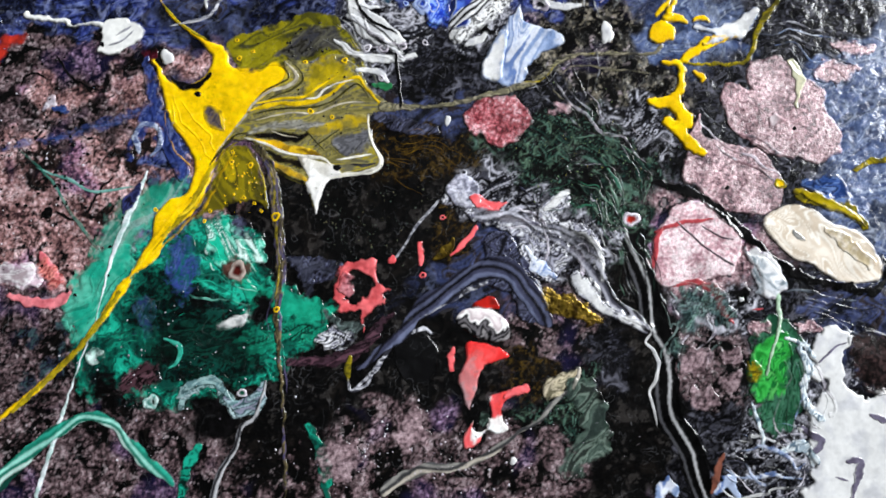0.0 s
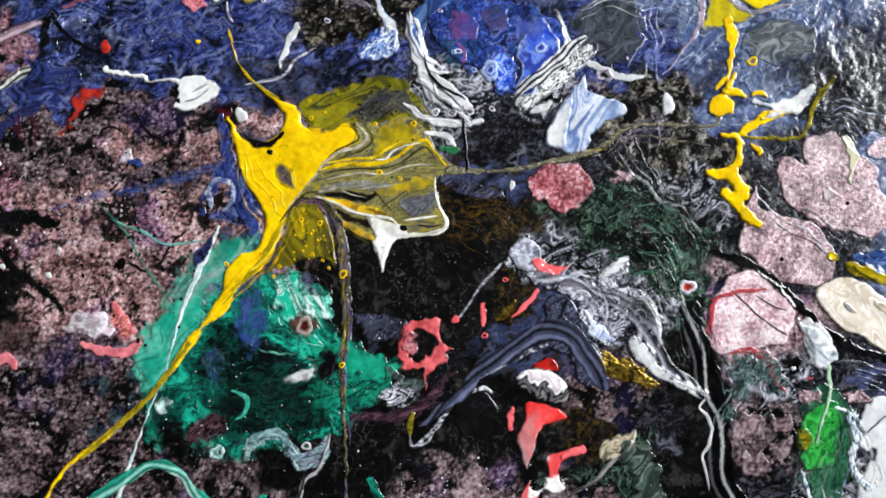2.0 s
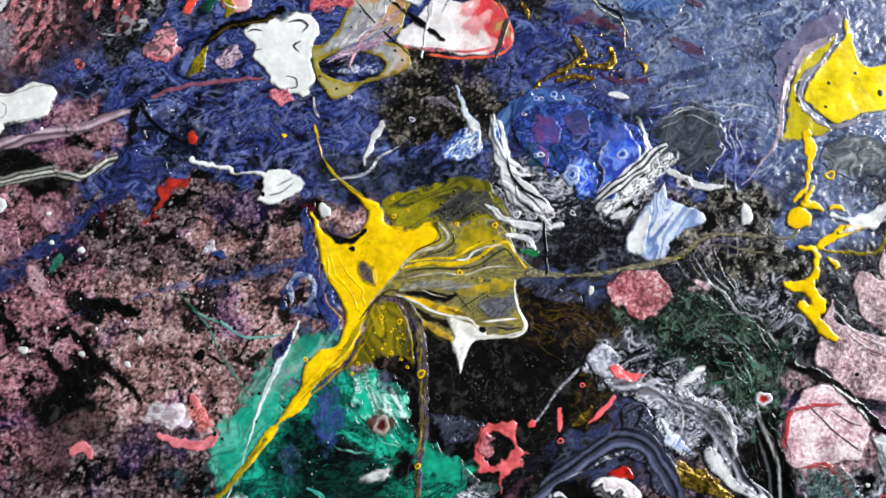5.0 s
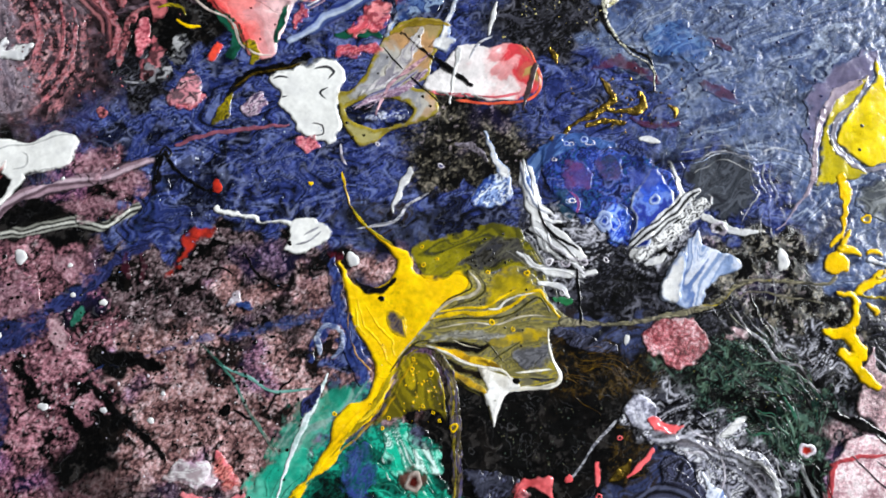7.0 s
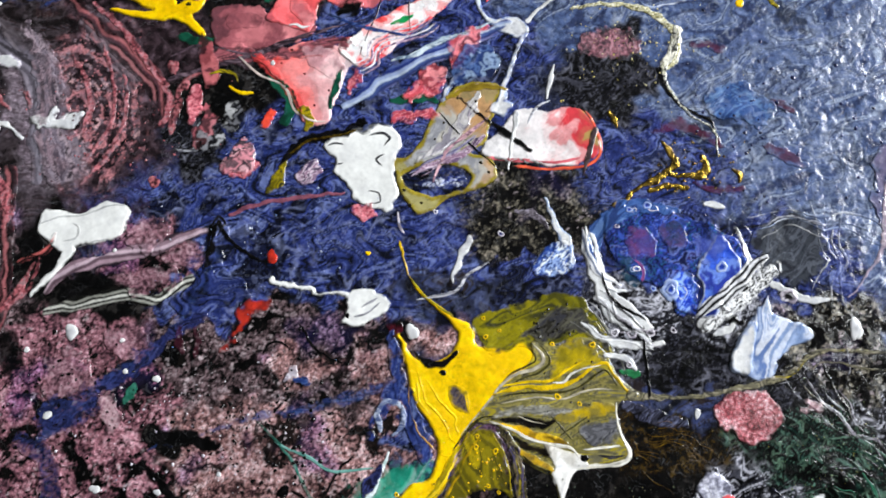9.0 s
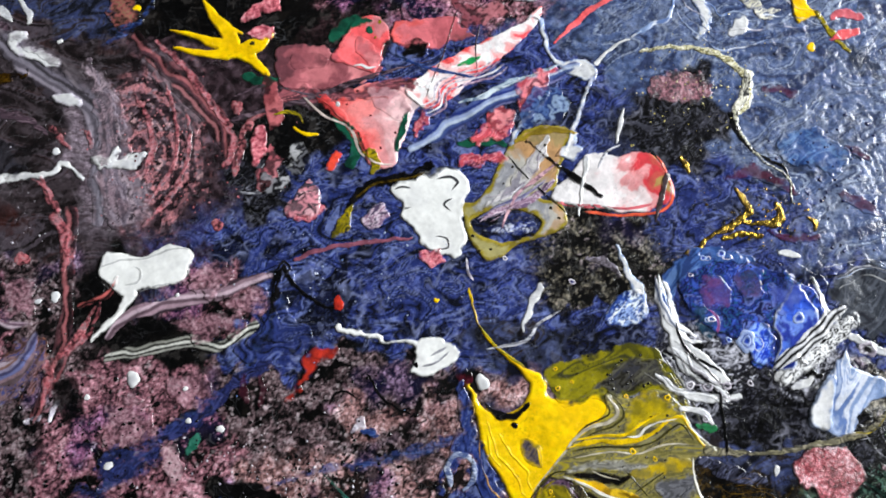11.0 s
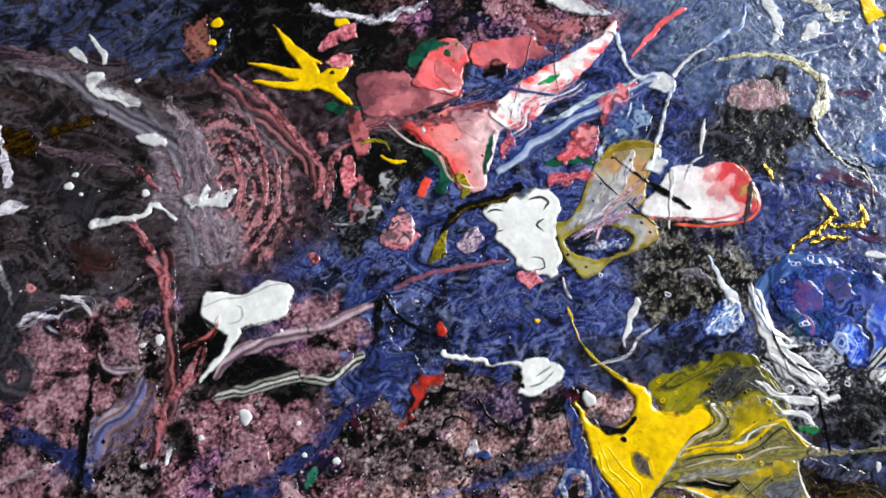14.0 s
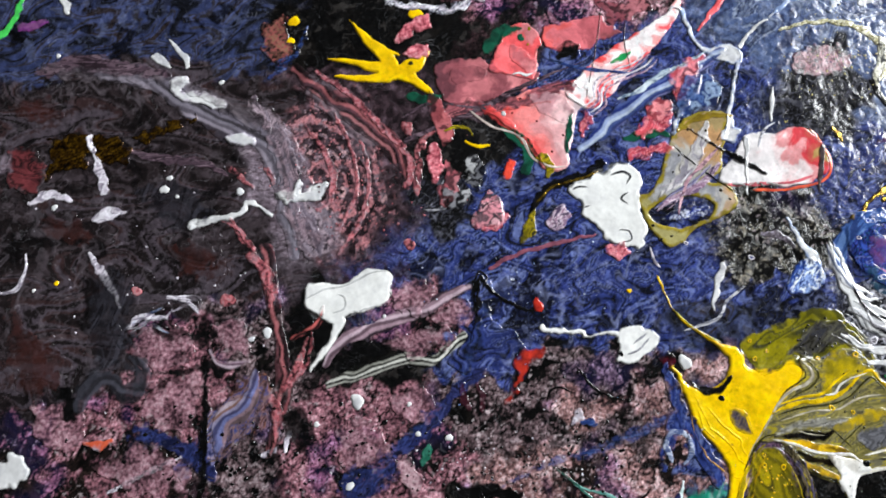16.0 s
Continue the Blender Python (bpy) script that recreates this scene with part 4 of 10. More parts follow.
splash("dark_wash", "black hollow", [[(-84.0, 4.9), (-79.9, 6.4), (-77.6, 2.7), (-79.7, -1.8), (-83.5, -0.3)]], pigment=plain("020303", "0a1412", 0.5, 4, 221), h=0.05, rough=1.2, parent=teal, bead=0, blend=2.0)
splash("dark_wash", "black hollow", [[(-98.0, -13.6), (-92.8, -11.0), (-88.0, -12.5), (-87.4, -16.9), (-92.6, -18.7), (-96.7, -17.2)]], pigment=plain("020303", "0a1412", 0.5, 4, 222), h=0.05, rough=1.2, parent=teal, bead=0, blend=2.0)
splash("mid_wash", "middle green swirl", [[(-68.7, -9.5), (-59.5, -4.7), (-46.5, -2.1), (-38.3, -4.3), (-42.7, -11.7), (-53.8, -13.2), (-59.3, -16.9), (-66.7, -15.4)]], pigment=marble("0a4034 0f7058 1a9878 062820 0c5444", 9, 1.7, 15, 3, 1.0, 223), h=0.06, rough=2.4, parent=teal, bead=0, blend=4.0)
splash("blue_wash", "slate blue haze", [[(-103.3, 1.6), (-98.6, 5.3), (-94.6, -2.1), (-96.2, -9.5), (-102.3, -7.7)]], pigment=marble("14343a 3a5a78 1c4448 2a3a6a", 7, 1.6, 70, 2, 1.0, 224), h=0.05, rough=2.4, parent=teal, bead=0, blend=5.0, opacity=0.7)
splash("blue_wash", "blue violet haze", [[(-94.6, 20.3), (-86.5, 24.1), (-82.2, 18.4), (-83.0, 9.0), (-87.3, 1.6), (-91.6, 9.0)]], pigment=marble("14405a 3a4a9c 1c5c60 5a6ab0 0c3c3c", 7, 1.6, 75, 3, 1.0, 225), h=0.05, rough=2.4, parent=teal, bead=0, blend=4.0, opacity=0.8)
flowlines("flow_line", "fine mint streak", [(-86.1, 10.9), (-76.6, 9.0), (-69.1, 6.2), (-59.7, 5.3)], 5, 10, 0.9, [plain("8ad8c4", "1a9a80", 0.5, 3), plain("04241c"), plain("20b090")], 226, parent=teal)
flowlines("flow_line", "fine mint streak", [(-79.0, 25.9), (-73.2, 20.3), (-65.6, 14.6), (-59.8, 9.0)], 5, 9, 0.9, [plain("c8f0e4", "3ac0a4", 0.5, 3), plain("0a5a48")], 227, parent=teal)
flowlines("flow_line", "fine teal streak", [(-124.5, -9.5), (-117.4, -2.1), (-112.1, 5.3), (-107.8, 14.7)], 7, 12, 1.2, [plain("0c5c4c"), plain("7ad0bc", "2aa88c", 0.5, 3), plain("0a4438")], 228, parent=teal)
flowlines("flow_line", "fine green streak", [(-103.8, -16.9), (-96.6, -9.5), (-85.5, -7.7), (-72.4, -9.5), (-63.0, -16.9)], 10, 14, 0.9, [plain("0f7058"), plain("020806"), plain("1a8a70", "0a4034", 0.5, 3)], 229, parent=teal)
splash("white_blot", "white arm beside a black stain", [[(-75.5, -5.5), (-72.6, -3.2), (-67.4, -2.1), (-65.2, 1.6), (-64.1, -1.4), (-65.9, -4.4), (-70.7, -6.2), (-74.4, -6.9)]], pigment=plain("e4ece8", "a8c4bc", 0.5, 4, 230), h=0.15, rough=0.8, parent=teal)
trail("rim", "pale grey arc over a black hollow", [(-86.2, -31.8), (-85.3, -27.8), (-81.3, -24.9), (-76.1, -24.9), (-72.3, -28.6), (-68.1, -32.5), (-63.0, -31.8), (-60.5, -26.0)], (3, 4, 3, 3, 4, 6, 5, 1.5), marble("4a6464 8aa8a8 24403e a8bcc0 5a7478", 5, 1.6, 20, 3, 0.9, 231), 0.2, parent=teal)
splash("black_pool", "black glossy hollow under a pale arc", [[(-83.8, -31.8), (-80.8, -27.5), (-75.7, -27.5), (-71.8, -32.2), (-66.2, -35.4), (-71.6, -42.3), (-80.8, -40.5)]], pigment=BLACKP, h=0.05, rough=2.0, blend=2.0, bead=0, category="paint pool")
for pts in ([(-143.3, -6.8), (-135.9, -4.9), (-132.0, -9.5), (-137.4, -13.2)], [(-133.5, -16.9), (-126.4, -9.5), (-123.7, -18.7), (-129.4, -24.2), (-134.0, -22.0)], [(-140.7, -20.6), (-135.3, -18.7), (-133.1, -26.0), (-139.3, -27.9)], [(-128.5, -4.0), (-124.4, -4.9), (-124.9, -9.5), (-128.7, -8.1)]):
    splash("slate_patch", "slate and teal mottled paint patch on black", [pts], pigment=marble("0a0c10 2a3040 14181c 3a5054 1c2030", 6, 1.7, 30, 2, 1.1, 232), h=0.08, rough=2.4, blend=3.0, bead=0, category="paint patch", group="slate patches")
splash("cell", "ragged brown rim of a burst cell", [[(-74.9, 14.3), (-72.4, 17.3), (-68.6, 18.4), (-64.8, 16.1), (-64.4, 12.0), (-67.3, 8.7), (-71.4, 8.7), (-74.1, 10.9)]], pigment=plain("3c241e", "6a4a40", 0.5, 3), h=0.12, rough=1.2, grain=2.5, parent=teal)
drop("cell_eye", "pale ring round a dark red hollow", (-69.1, 12.8), 3.9, plain("a89c94", "7a5a50", 0.5, 2), 0.35, ring=plain("4a1410", "2a0a0a", 0.5, 2), parent=teal)
splash("dark_stain", "black stain", [[(-62.5, 5.3), (-57.9, 9.0), (-55.8, -2.1), (-58.6, -5.8), (-64.2, -4.9), (-65.2, -0.3)]], [([(-58.9, 9.0), (-56.3, 20.3), (-55.5, 27.8)], (2, 1.5, 2))], pigment=BLACKP, h=0.15, rough=0.8, parent=teal, bead=0)
splash("dark_stain", "plum brown stain", [[(-108.1, -26.0), (-102.8, -18.7), (-96.4, -16.9), (-93.5, -19.6), (-96.0, -26.0), (-104.3, -27.8)]], pigment=marble("1a1012 4a3038 2a1c20 0c0808 6a4a54", 5, 1.5, 30, 2, 1, 63), h=0.2, rough=1.5, parent=teal, bead=0.05)
trail("pale_streak", "mint white streak", [(-74.8, -5.5), (-68.8, -4.0), (-65.5, -1.8)], (1, 4, 1.5), WHITE, parent=teal)
trail("teal_drip", "teal drip", [(-45.0, -37.8), (-41.3, -44.1), (-39.3, -53.0), (-38.7, -61.0)], (3, 4, 4, 3), TEAL, parent=teal)
trail("teal_drip", "teal drip", [(-80.7, -44.1), (-84.2, -51.3), (-85.7, -61.1)], (3, 4, 3), TEAL, parent=teal)

# cream, green and white at the lower right
cream = splash("cream_blob", "smooth cream coloured paint blob rimmed in black", [[(105.0, 28.5), (110.8, 34.2), (118.3, 35.3), (127.4, 28.9), (138.4, 24.0), (144.0, 16.4), (142.5, 9.4), (132.1, 9.0), (119.3, 14.6), (108.8, 21.0)]], pigment=marble("e2d8cb d4c6b4 ece6dc c8b8a4 e4dcd0", 14, 1.6, -30, 2.5, 1.0, 28), h=0.4, rough=1.0, grain=9, material=THICK)
trail("black_line", "thick black paint line curving round a cream blob", [(67.9, 42.9), (77.2, 40.1), (85.6, 36.8), (94.1, 29.6), (102.8, 21.1), (113.6, 12.4), (126.5, 8.6), (139.3, 6.0), (144.4, 10.5), (144.4, 17.9)], (2, 4, 4, 4, 3.5, 4, 3.5, 4, 3, 2), BLACKP, h=0.35)
green = splash("green_splash", "bright green paint splash in a darker green wash", [[(99.1, -9.5), (103.8, -2.1), (111.6, -2.1), (116.4, -9.5), (116.4, -27.7), (111.5, -38.6), (102.4, -40.4), (98.4, -29.5)]], pigment=marble("1a4430 26583c 34624c 163c28 3c6c54", 9, 1.6, 80, 2.2, 0.9, 66), h=0.15, rough=2.4)
splash("bright_middle", "bright green middle", [[(100.1, -13.5), (103.6, -8.4), (110.6, -6.9), (112.9, -13.5), (111.1, -22.6), (106.4, -30.6), (100.6, -29.2), (97.9, -20.8)]], pigment=marble("1a7428 2a943a 3aac4a 14602a 56b45c", 8, 1.8, 80, 2.2, 0.9, 67), h=0.25, rough=1.6, parent=green, blend=2.5)
splash("olive_smear", "olive smear", [[(97.4, -16.8), (102.1, -16.8), (103.4, -22.6), (98.6, -24.1)]], pigment=OLIVE, h=0.1, rough=1.5, parent=green, blend=2.5)
splat_c = splash("white_splash", "large thick white paint splash with ragged rim", [[(120.6, -8.0), (127.7, -4.3), (131.2, -9.5), (131.2, -24.1), (141.3, -28.1), (156.0, -25.9), (157.5, -63.4), (138.9, -74.0), (114.8, -68.8), (118.5, -45.7), (115.3, -37.1), (121.6, -25.9), (117.7, -15.3)]], pigment=WHITE, h=0.6, rough=3.2, grain=6, material=THICK)
trail("olive_trail", "olive yellow smear above the cream blob", [(116.6, 38.1), (124.0, 36.2), (133.2, 33.4), (138.6, 27.7)], (3, 5, 5, 3), OLIVE)

# slate, grey and white flows in the middle
splash("slate_flow", "dark slate paint flow with fine swirls", [[(-25.9, -16.9), (-13.0, -5.8), (-1.9, 5.3), (11.2, 14.6), (12.2, 24.0), (20.6, 25.5), (26.5, 16.5), (30.2, 9.0), (31.9, -2.1), (25.9, -4.3), (20.4, 4.9), (13.0, 7.9), (1.8, 4.9), (-5.6, 0.1), (-16.7, -9.5)]], pigment=SLATE, h=0.5, rough=1.4, grain=7, category="paint flow")
splash("grey_splash", "grey and white swirled paint splash", [[(-1.0, 41.1), (5.7, 45.3), (10.5, 42.0), (11.7, 35.4), (20.7, 31.6), (30.0, 29.7), (39.7, 24.0), (39.2, 14.6), (31.7, 9.0), (26.1, 14.6), (20.6, 25.5), (11.2, 28.5), (6.0, 33.1), (-0.0, 35.0)]], pigment=GREYSPL, h=0.5, rough=2.0, grain=6)
splash("grey_splash", "small grey and white swirled splash", [[(31.6, 35.0), (39.6, 39.5), (40.6, 34.4), (37.2, 29.3), (46.9, 26.3), (52.7, 16.5), (50.3, 9.0), (44.9, 18.4), (37.5, 24.0), (30.0, 27.8)]], pigment=GREYSPL, h=0.5, rough=2.0, grain=6)
splash("white_splash", "long white paint splash drawn to a tip", [[(39.9, 10.5), (44.8, 12.4), (50.6, 5.3), (56.1, -0.3), (66.7, -4.9), (67.7, -8.0), (57.5, -4.3), (48.3, 0.1), (42.4, 5.3)]], pigment=edged(WHITE, GREYSPL, 1.5), h=0.6, rough=1.2)
splash("gold_smear", "dull gold metallic smear", [[(28.8, 3.8), (37.2, 6.8), (46.4, 1.6), (50.0, -4.9), (40.8, -2.1), (31.6, 0.7)]], pigment=GOLDP, h=0.3, rough=2.5, grain=4, material=GOLD, grit=0.5)
coral_ring = splash("coral_ring", "coral pink paint ring round a dark middle", [[(-37.4, 9.0), (-33.7, 15.0), (-26.2, 17.4), (-22.8, 14.3), (-22.1, 9.0), (-19.1, 6.8), (-20.5, 1.6), (-25.1, -1.4), (-27.9, -8.0), (-29.1, -0.6), (-35.4, -2.1), (-36.9, 2.3)]], holes=[[(-33.3, 9.8), (-28.1, 12.8), (-25.0, 8.7), (-26.9, 4.2), (-31.7, 2.7)]], pigment=plain("e0686c", "b84448", 0.6, 5, 6), h=0.35, rough=1.6, grain=4)
drop("coral_drop", "coral pink paint drop", (-18.0, 16.5), 1.8, CORAL, 0.4, group="coral drops")
drop("coral_drop", "coral pink paint drop", (-7.9, 11.4), 1.4, CORAL, 0.4, ring=BLACKP, group="coral drops")
drop("coral_drop", "coral pink paint drop", (-1.3, 30.6), 1.2, CORAL, 0.4, ring=BLACKP, group="coral drops")
splash("striped_splash", "white and grey striped oval splash with a red cap", [[(2.9, -2.5), (8.9, 0.8), (14.5, 0.5), (19.3, -3.2), (21.1, -6.9), (19.6, -10.2), (12.9, -10.2), (6.6, -7.3)]], pigment=grade((13.0, 0.1), (11.1, -10.2), "f0e8e8 e8dcde c8b8bc f4f0f0 1c1a1e 6a666a 101012 8a8688 141416", 0.06, 10, 379, 0.02, 0.1), h=0.4, rough=0.5, blend=0.5)
splash("red_spot", "red paint spot on a striped splash", [[(8.5, 1.0), (12.3, 4.0), (15.6, 4.5), (17.8, 0.5), (14.5, 0.3)]], pigment=plain("b82018", "6a1410", 0.6, 4), h=0.3, rough=0.5, blend=0.5, category="paint spot")
splash("coral_splash", "coral paint splash running down into grey pink", [[(7.0, -10.2), (12.9, -11.0), (19.9, -13.5), (19.5, -15.7), (15.1, -17.2), (11.4, -19.8), (9.5, -26.3), (7.7, -32.9), (5.1, -27.8), (4.0, -22.0), (5.9, -16.8)]], pigment=grade((12.9, -11.0), (6.4, -32.3), "e83434 f04444 e85c5c d07c7e b08a8e d09a9c", 0.15, 9, 380), h=0.4, rough=0.6, blend=0.6)
splash("coral_splash", "coral and white forked paint splash", [[(13.9, -28.5), (18.7, -26.3), (24.3, -25.2), (26.1, -26.7), (20.9, -28.9), (18.3, -31.0), (18.7, -35.7), (20.5, -39.0), (15.7, -40.1), (12.8, -39.0), (9.5, -43.7), (5.8, -44.7), (5.4, -41.2), (8.4, -36.5), (11.0, -33.6), (14.3, -35.0)]], holes=[[(8.8, -36.5), (10.6, -33.9), (13.2, -35.4), (12.4, -38.6), (9.5, -39.4)]], pigment=grade((24.8, -25.6), (5.1, -44.9), "f07074 e84a4a e05054 f0e8e6 f4f0ee e85c60 f08080", 0.12, 9, 381), h=0.4, rough=0.5, blend=0.5)
trail("coral_streak", "short coral pink paint streak", [(1.8, -13.2), (1.4, -16.8), (1.8, -19.6)], (2, 3, 1.5), CORAL)
trail("grey_thread", "pale grey paint thread", [(-1.9, 36.9), (-8.5, 29.7), (-14.1, 21.2), (-17.8, 16.5)], (1, 1.2, 0.8, 1), GREYTHREAD)
trail("grey_thread", "pale grey paint thread", [(13.0, 9.0), (-0.0, 2.5), (-11.2, -4.0), (-18.6, -12.3), (-24.1, -20.5), (-30.5, -26.0)], (1.5, 2, 1.5, 2, 2, 1), GREYTHREAD)
trail("white_streak", "long thin white paint streak across teal and black", [(-100.4, 46.0), (-103.0, 38.3), (-109.9, 20.3), (-115.2, -2.1), (-120.1, -16.9), (-125.6, -35.1), (-132.5, -60.3)], (1.0, 2.8, 1.0, 0.7, 0.9, 1.8, 1.7), plain("dfe6ea", "8fb8b0", 0.5, 5), h=0.2, wobble=0.8)
ribbon("grey_flow", "thin grey and cream banded paint flow", [(-20.1, -58.3), (-9.2, -51.2), (1.8, -51.2), (14.6, -45.8), (25.6, -38.6), (38.6, -27.8), (42.4, -19.6)], (3, 4.5, 3, 2.4, 1.6, 2, 3), "4a4a4c 8a8884 38383a b8b0a4 5c5a58", seed=408, blend=0.5)

# blue pool with its white rim, and the pale petals
pool = splash("blue_pool", "bright blue paint pool with swirls and burst cells", [[(-30.8, 128.3), (-22.9, 133.3), (-11.0, 132.3), (3.0, 128.5), (14.9, 123.0), (18.0, 115.1), (12.0, 106.8), (5.3, 96.1), (-4.8, 95.6), (-11.1, 103.2), (-20.6, 107.0), (-28.6, 116.3)]], pigment=BLUE, h=0.4, rough=1.4, category="paint pool")
drop("cell", "pale rimmed cell", (9.9, 112.6), 2.0, PALEBLUE, 0.3, ring=BLUE, parent=pool)
drop("cell", "pale rimmed cell", (-4.5, 103.5), 3.4, PALEBLUE, 0.3, ring=BLUE, parent=pool)
splash("white_splash", "white paint sickle with black streaks", [[(-37.5, 125.3), (-33.2, 112.4), (-28.0, 103.9), (-18.5, 96.1), (-14.1, 90.4), (-24.2, 89.5), (-30.9, 94.7), (-34.2, 103.2), (-37.2, 112.2)]], pigment=WHITE, h=0.4, rough=0.8, blend=0.5)
trail("striped_band", "white band with black lacing", [(3.9, 91.6), (16.7, 104.0), (26.6, 113.1)], (4, 8, 6), marble("f0f0f0 101012 e8e8ec 202024 f4f4f4", 3, 1.8, 45, 2, 1, 69), h=0.4)
splash("pale_petal", "pale blue and white petal shaped splash", [[(11.4, 79.0), (14.5, 88.8), (24.9, 103.9), (26.7, 97.7), (37.9, 94.3), (40.2, 90.5), (30.3, 84.2), (24.0, 75.9), (14.4, 76.5)]], pigment=PALEBLUE, h=0.5, rough=1.0)

# beige eye, white splat and the red-edged white shape
eye = splash("beige_splash", "beige and grey translucent splash with an eye shaped gap", [[(-105.3, 145.3), (-99.5, 147.2), (-95.3, 154.4), (-90.9, 165.4), (-86.0, 172.2), (-79.0, 175.8), (-70.1, 176.2), (-68.1, 172.5), (-68.9, 166.7), (-71.4, 160.5), (-72.6, 152.7), (-79.0, 150.0), (-70.3, 147.6), (-68.0, 140.5), (-74.2, 136.4), (-83.5, 132.8), (-93.0, 125.8), (-99.2, 129.1), (-103.2, 137.1)]], holes=[[(-101.3, 139.6), (-95.2, 143.0), (-85.8, 144.2), (-77.7, 141.1), (-80.0, 136.5), (-88.7, 133.4), (-97.4, 134.4)]], pigment=edged(grade((-99.4, 141.2), (-69.2, 162.6), "9c9460 908e84 a8a8aa 8a8a90 aca8a0 b0967c b88e62 98845a", 0.14, 16, 376, 0.02, 0.12), plain("948428", "6a5c1c", 0.5, 5, 377), 2.2), h=0.4, rough=0.5, blend=0.6)
white_red = splash("white_red_splash", "white paint splash turning red at one edge", [[(-74.2, 150.6), (-66.6, 160.3), (-61.8, 166.6), (-52.3, 166.2), (-42.0, 168.3), (-36.1, 164.4), (-31.9, 155.6), (-34.7, 149.5), (-43.0, 145.9), (-58.6, 146.5), (-68.3, 147.3)]], pigment=grade((-66.3, 150.6), (-31.1, 161.1), "d8d4d4 e4e0e0 e8e2e2 e6dede e4d0d0 dc9496 c83c44 bc5048 a88850", 0.24, 12, 378, 0.03, 0.1), h=0.4, rough=0.9, blend=0.8)
splat_a = splash("white_splat", "thick white paint splat with torn upper rim", [[(-129.6, 151.5), (-124.1, 153.8), (-118.3, 156.5), (-109.5, 158.6), (-103.9, 155.0), (-102.5, 150.1), (-104.7, 146.0), (-103.6, 139.1), (-102.4, 132.9), (-105.3, 127.1), (-110.7, 127.1), (-116.5, 129.2), (-119.7, 133.3), (-122.5, 136.7), (-125.7, 140.1), (-125.5, 144.5), (-128.7, 147.2)]], pigment=SNOW, h=0.55, rough=0.9, grain=4, material=THICK)
trail("black_twig", "black pointed paint streak", [(-83.2, 169.9), (-72.2, 161.3), (-64.4, 156.2), (-57.0, 151.4)], (0.8, 1.5, 3, 2), BLACKP, h=0.5)

# coral wing and the yellow star
wing_a = splash("coral_wing", "dull coral wing shaped paint splash", [[(-175.0, 198.9), (-167.2, 202.1), (-157.0, 201.2), (-151.8, 197.8), (-144.6, 194.9), (-136.5, 194.8), (-138.0, 190.9), (-145.2, 187.2), (-152.1, 185.6), (-164.0, 183.8), (-172.2, 186.2)]], pigment=grade((-174.7, 193.6), (-136.4, 193.1), "6a3c44 9a545c b86a70 8a4a52 c87a7e a85c62", 0.25, 12, 371), h=0.3, rough=1.4, blend=1.0)
splash("head", "bright coral head", [[(-155.1, 196.6), (-151.2, 205.4), (-147.1, 212.6), (-141.0, 215.1), (-136.2, 212.2), (-133.8, 207.3), (-135.3, 203.5), (-137.0, 197.4), (-138.0, 192.0), (-143.5, 192.8), (-148.6, 194.7)]], pigment=grade((-150.5, 192.5), (-139.3, 212.5), "b85058 e86468 f07074 e85a5e d88084", 0.15, 10, 372), h=0.25, rough=0.6, blend=1.0, parent=wing_a)
wing_b = splash("coral_wing", "bright coral paint splash fading to pale pink and grey", [[(-160.8, 183.5), (-150.0, 182.8), (-141.2, 187.8), (-129.2, 187.5), (-123.7, 184.1), (-121.2, 180.7), (-124.2, 175.7), (-126.6, 166.3), (-129.5, 157.6), (-136.5, 156.9), (-139.8, 161.2), (-142.1, 167.7), (-147.0, 171.6), (-153.3, 177.6)]], pigment=grade((-156.6, 176.4), (-121.0, 182.1), "d84848 f05a58 f07472 f08a88 d88e90 e0a8aa f0c8c8 d8c0c4", 0.12, 16, 373, 0.02, 0.08), h=0.4, rough=0.6, blend=0.5)
wing_c = splash("coral_wing", "white and coral wedge shaped splash", [[(-125.6, 183.0), (-127.4, 188.8), (-121.3, 192.7), (-112.5, 200.2), (-100.4, 207.3), (-88.2, 214.4), (-79.2, 222.3), (-81.3, 214.7), (-87.4, 206.5), (-93.8, 199.7), (-103.0, 192.0), (-109.7, 184.7), (-117.9, 179.1)]], pigment=grade((-111.6, 205.0), (-101.2, 192.1), "c83c40 e85454 f4b0b0 f6f0f0 f4eaea f0a8a8 e05058 f0d0d0", 0.1, 12, 374, 0.02, 0.14), h=0.3, rough=0.6, blend=0.6)
splash("coral_wing", "dull coral splash beside a dark spot", [[(-132.8, 212.4), (-121.0, 214.2), (-111.8, 216.0), (-107.6, 211.7), (-103.5, 209.7), (-110.6, 206.1), (-118.6, 202.5), (-128.7, 202.5), (-133.9, 206.2)]], pigment=grade((-133.0, 208.4), (-104.5, 209.7), "e0605f d87078 b05860 8a4a50", 0.25, 9, 375), h=0.3, rough=1.2, blend=0.9)
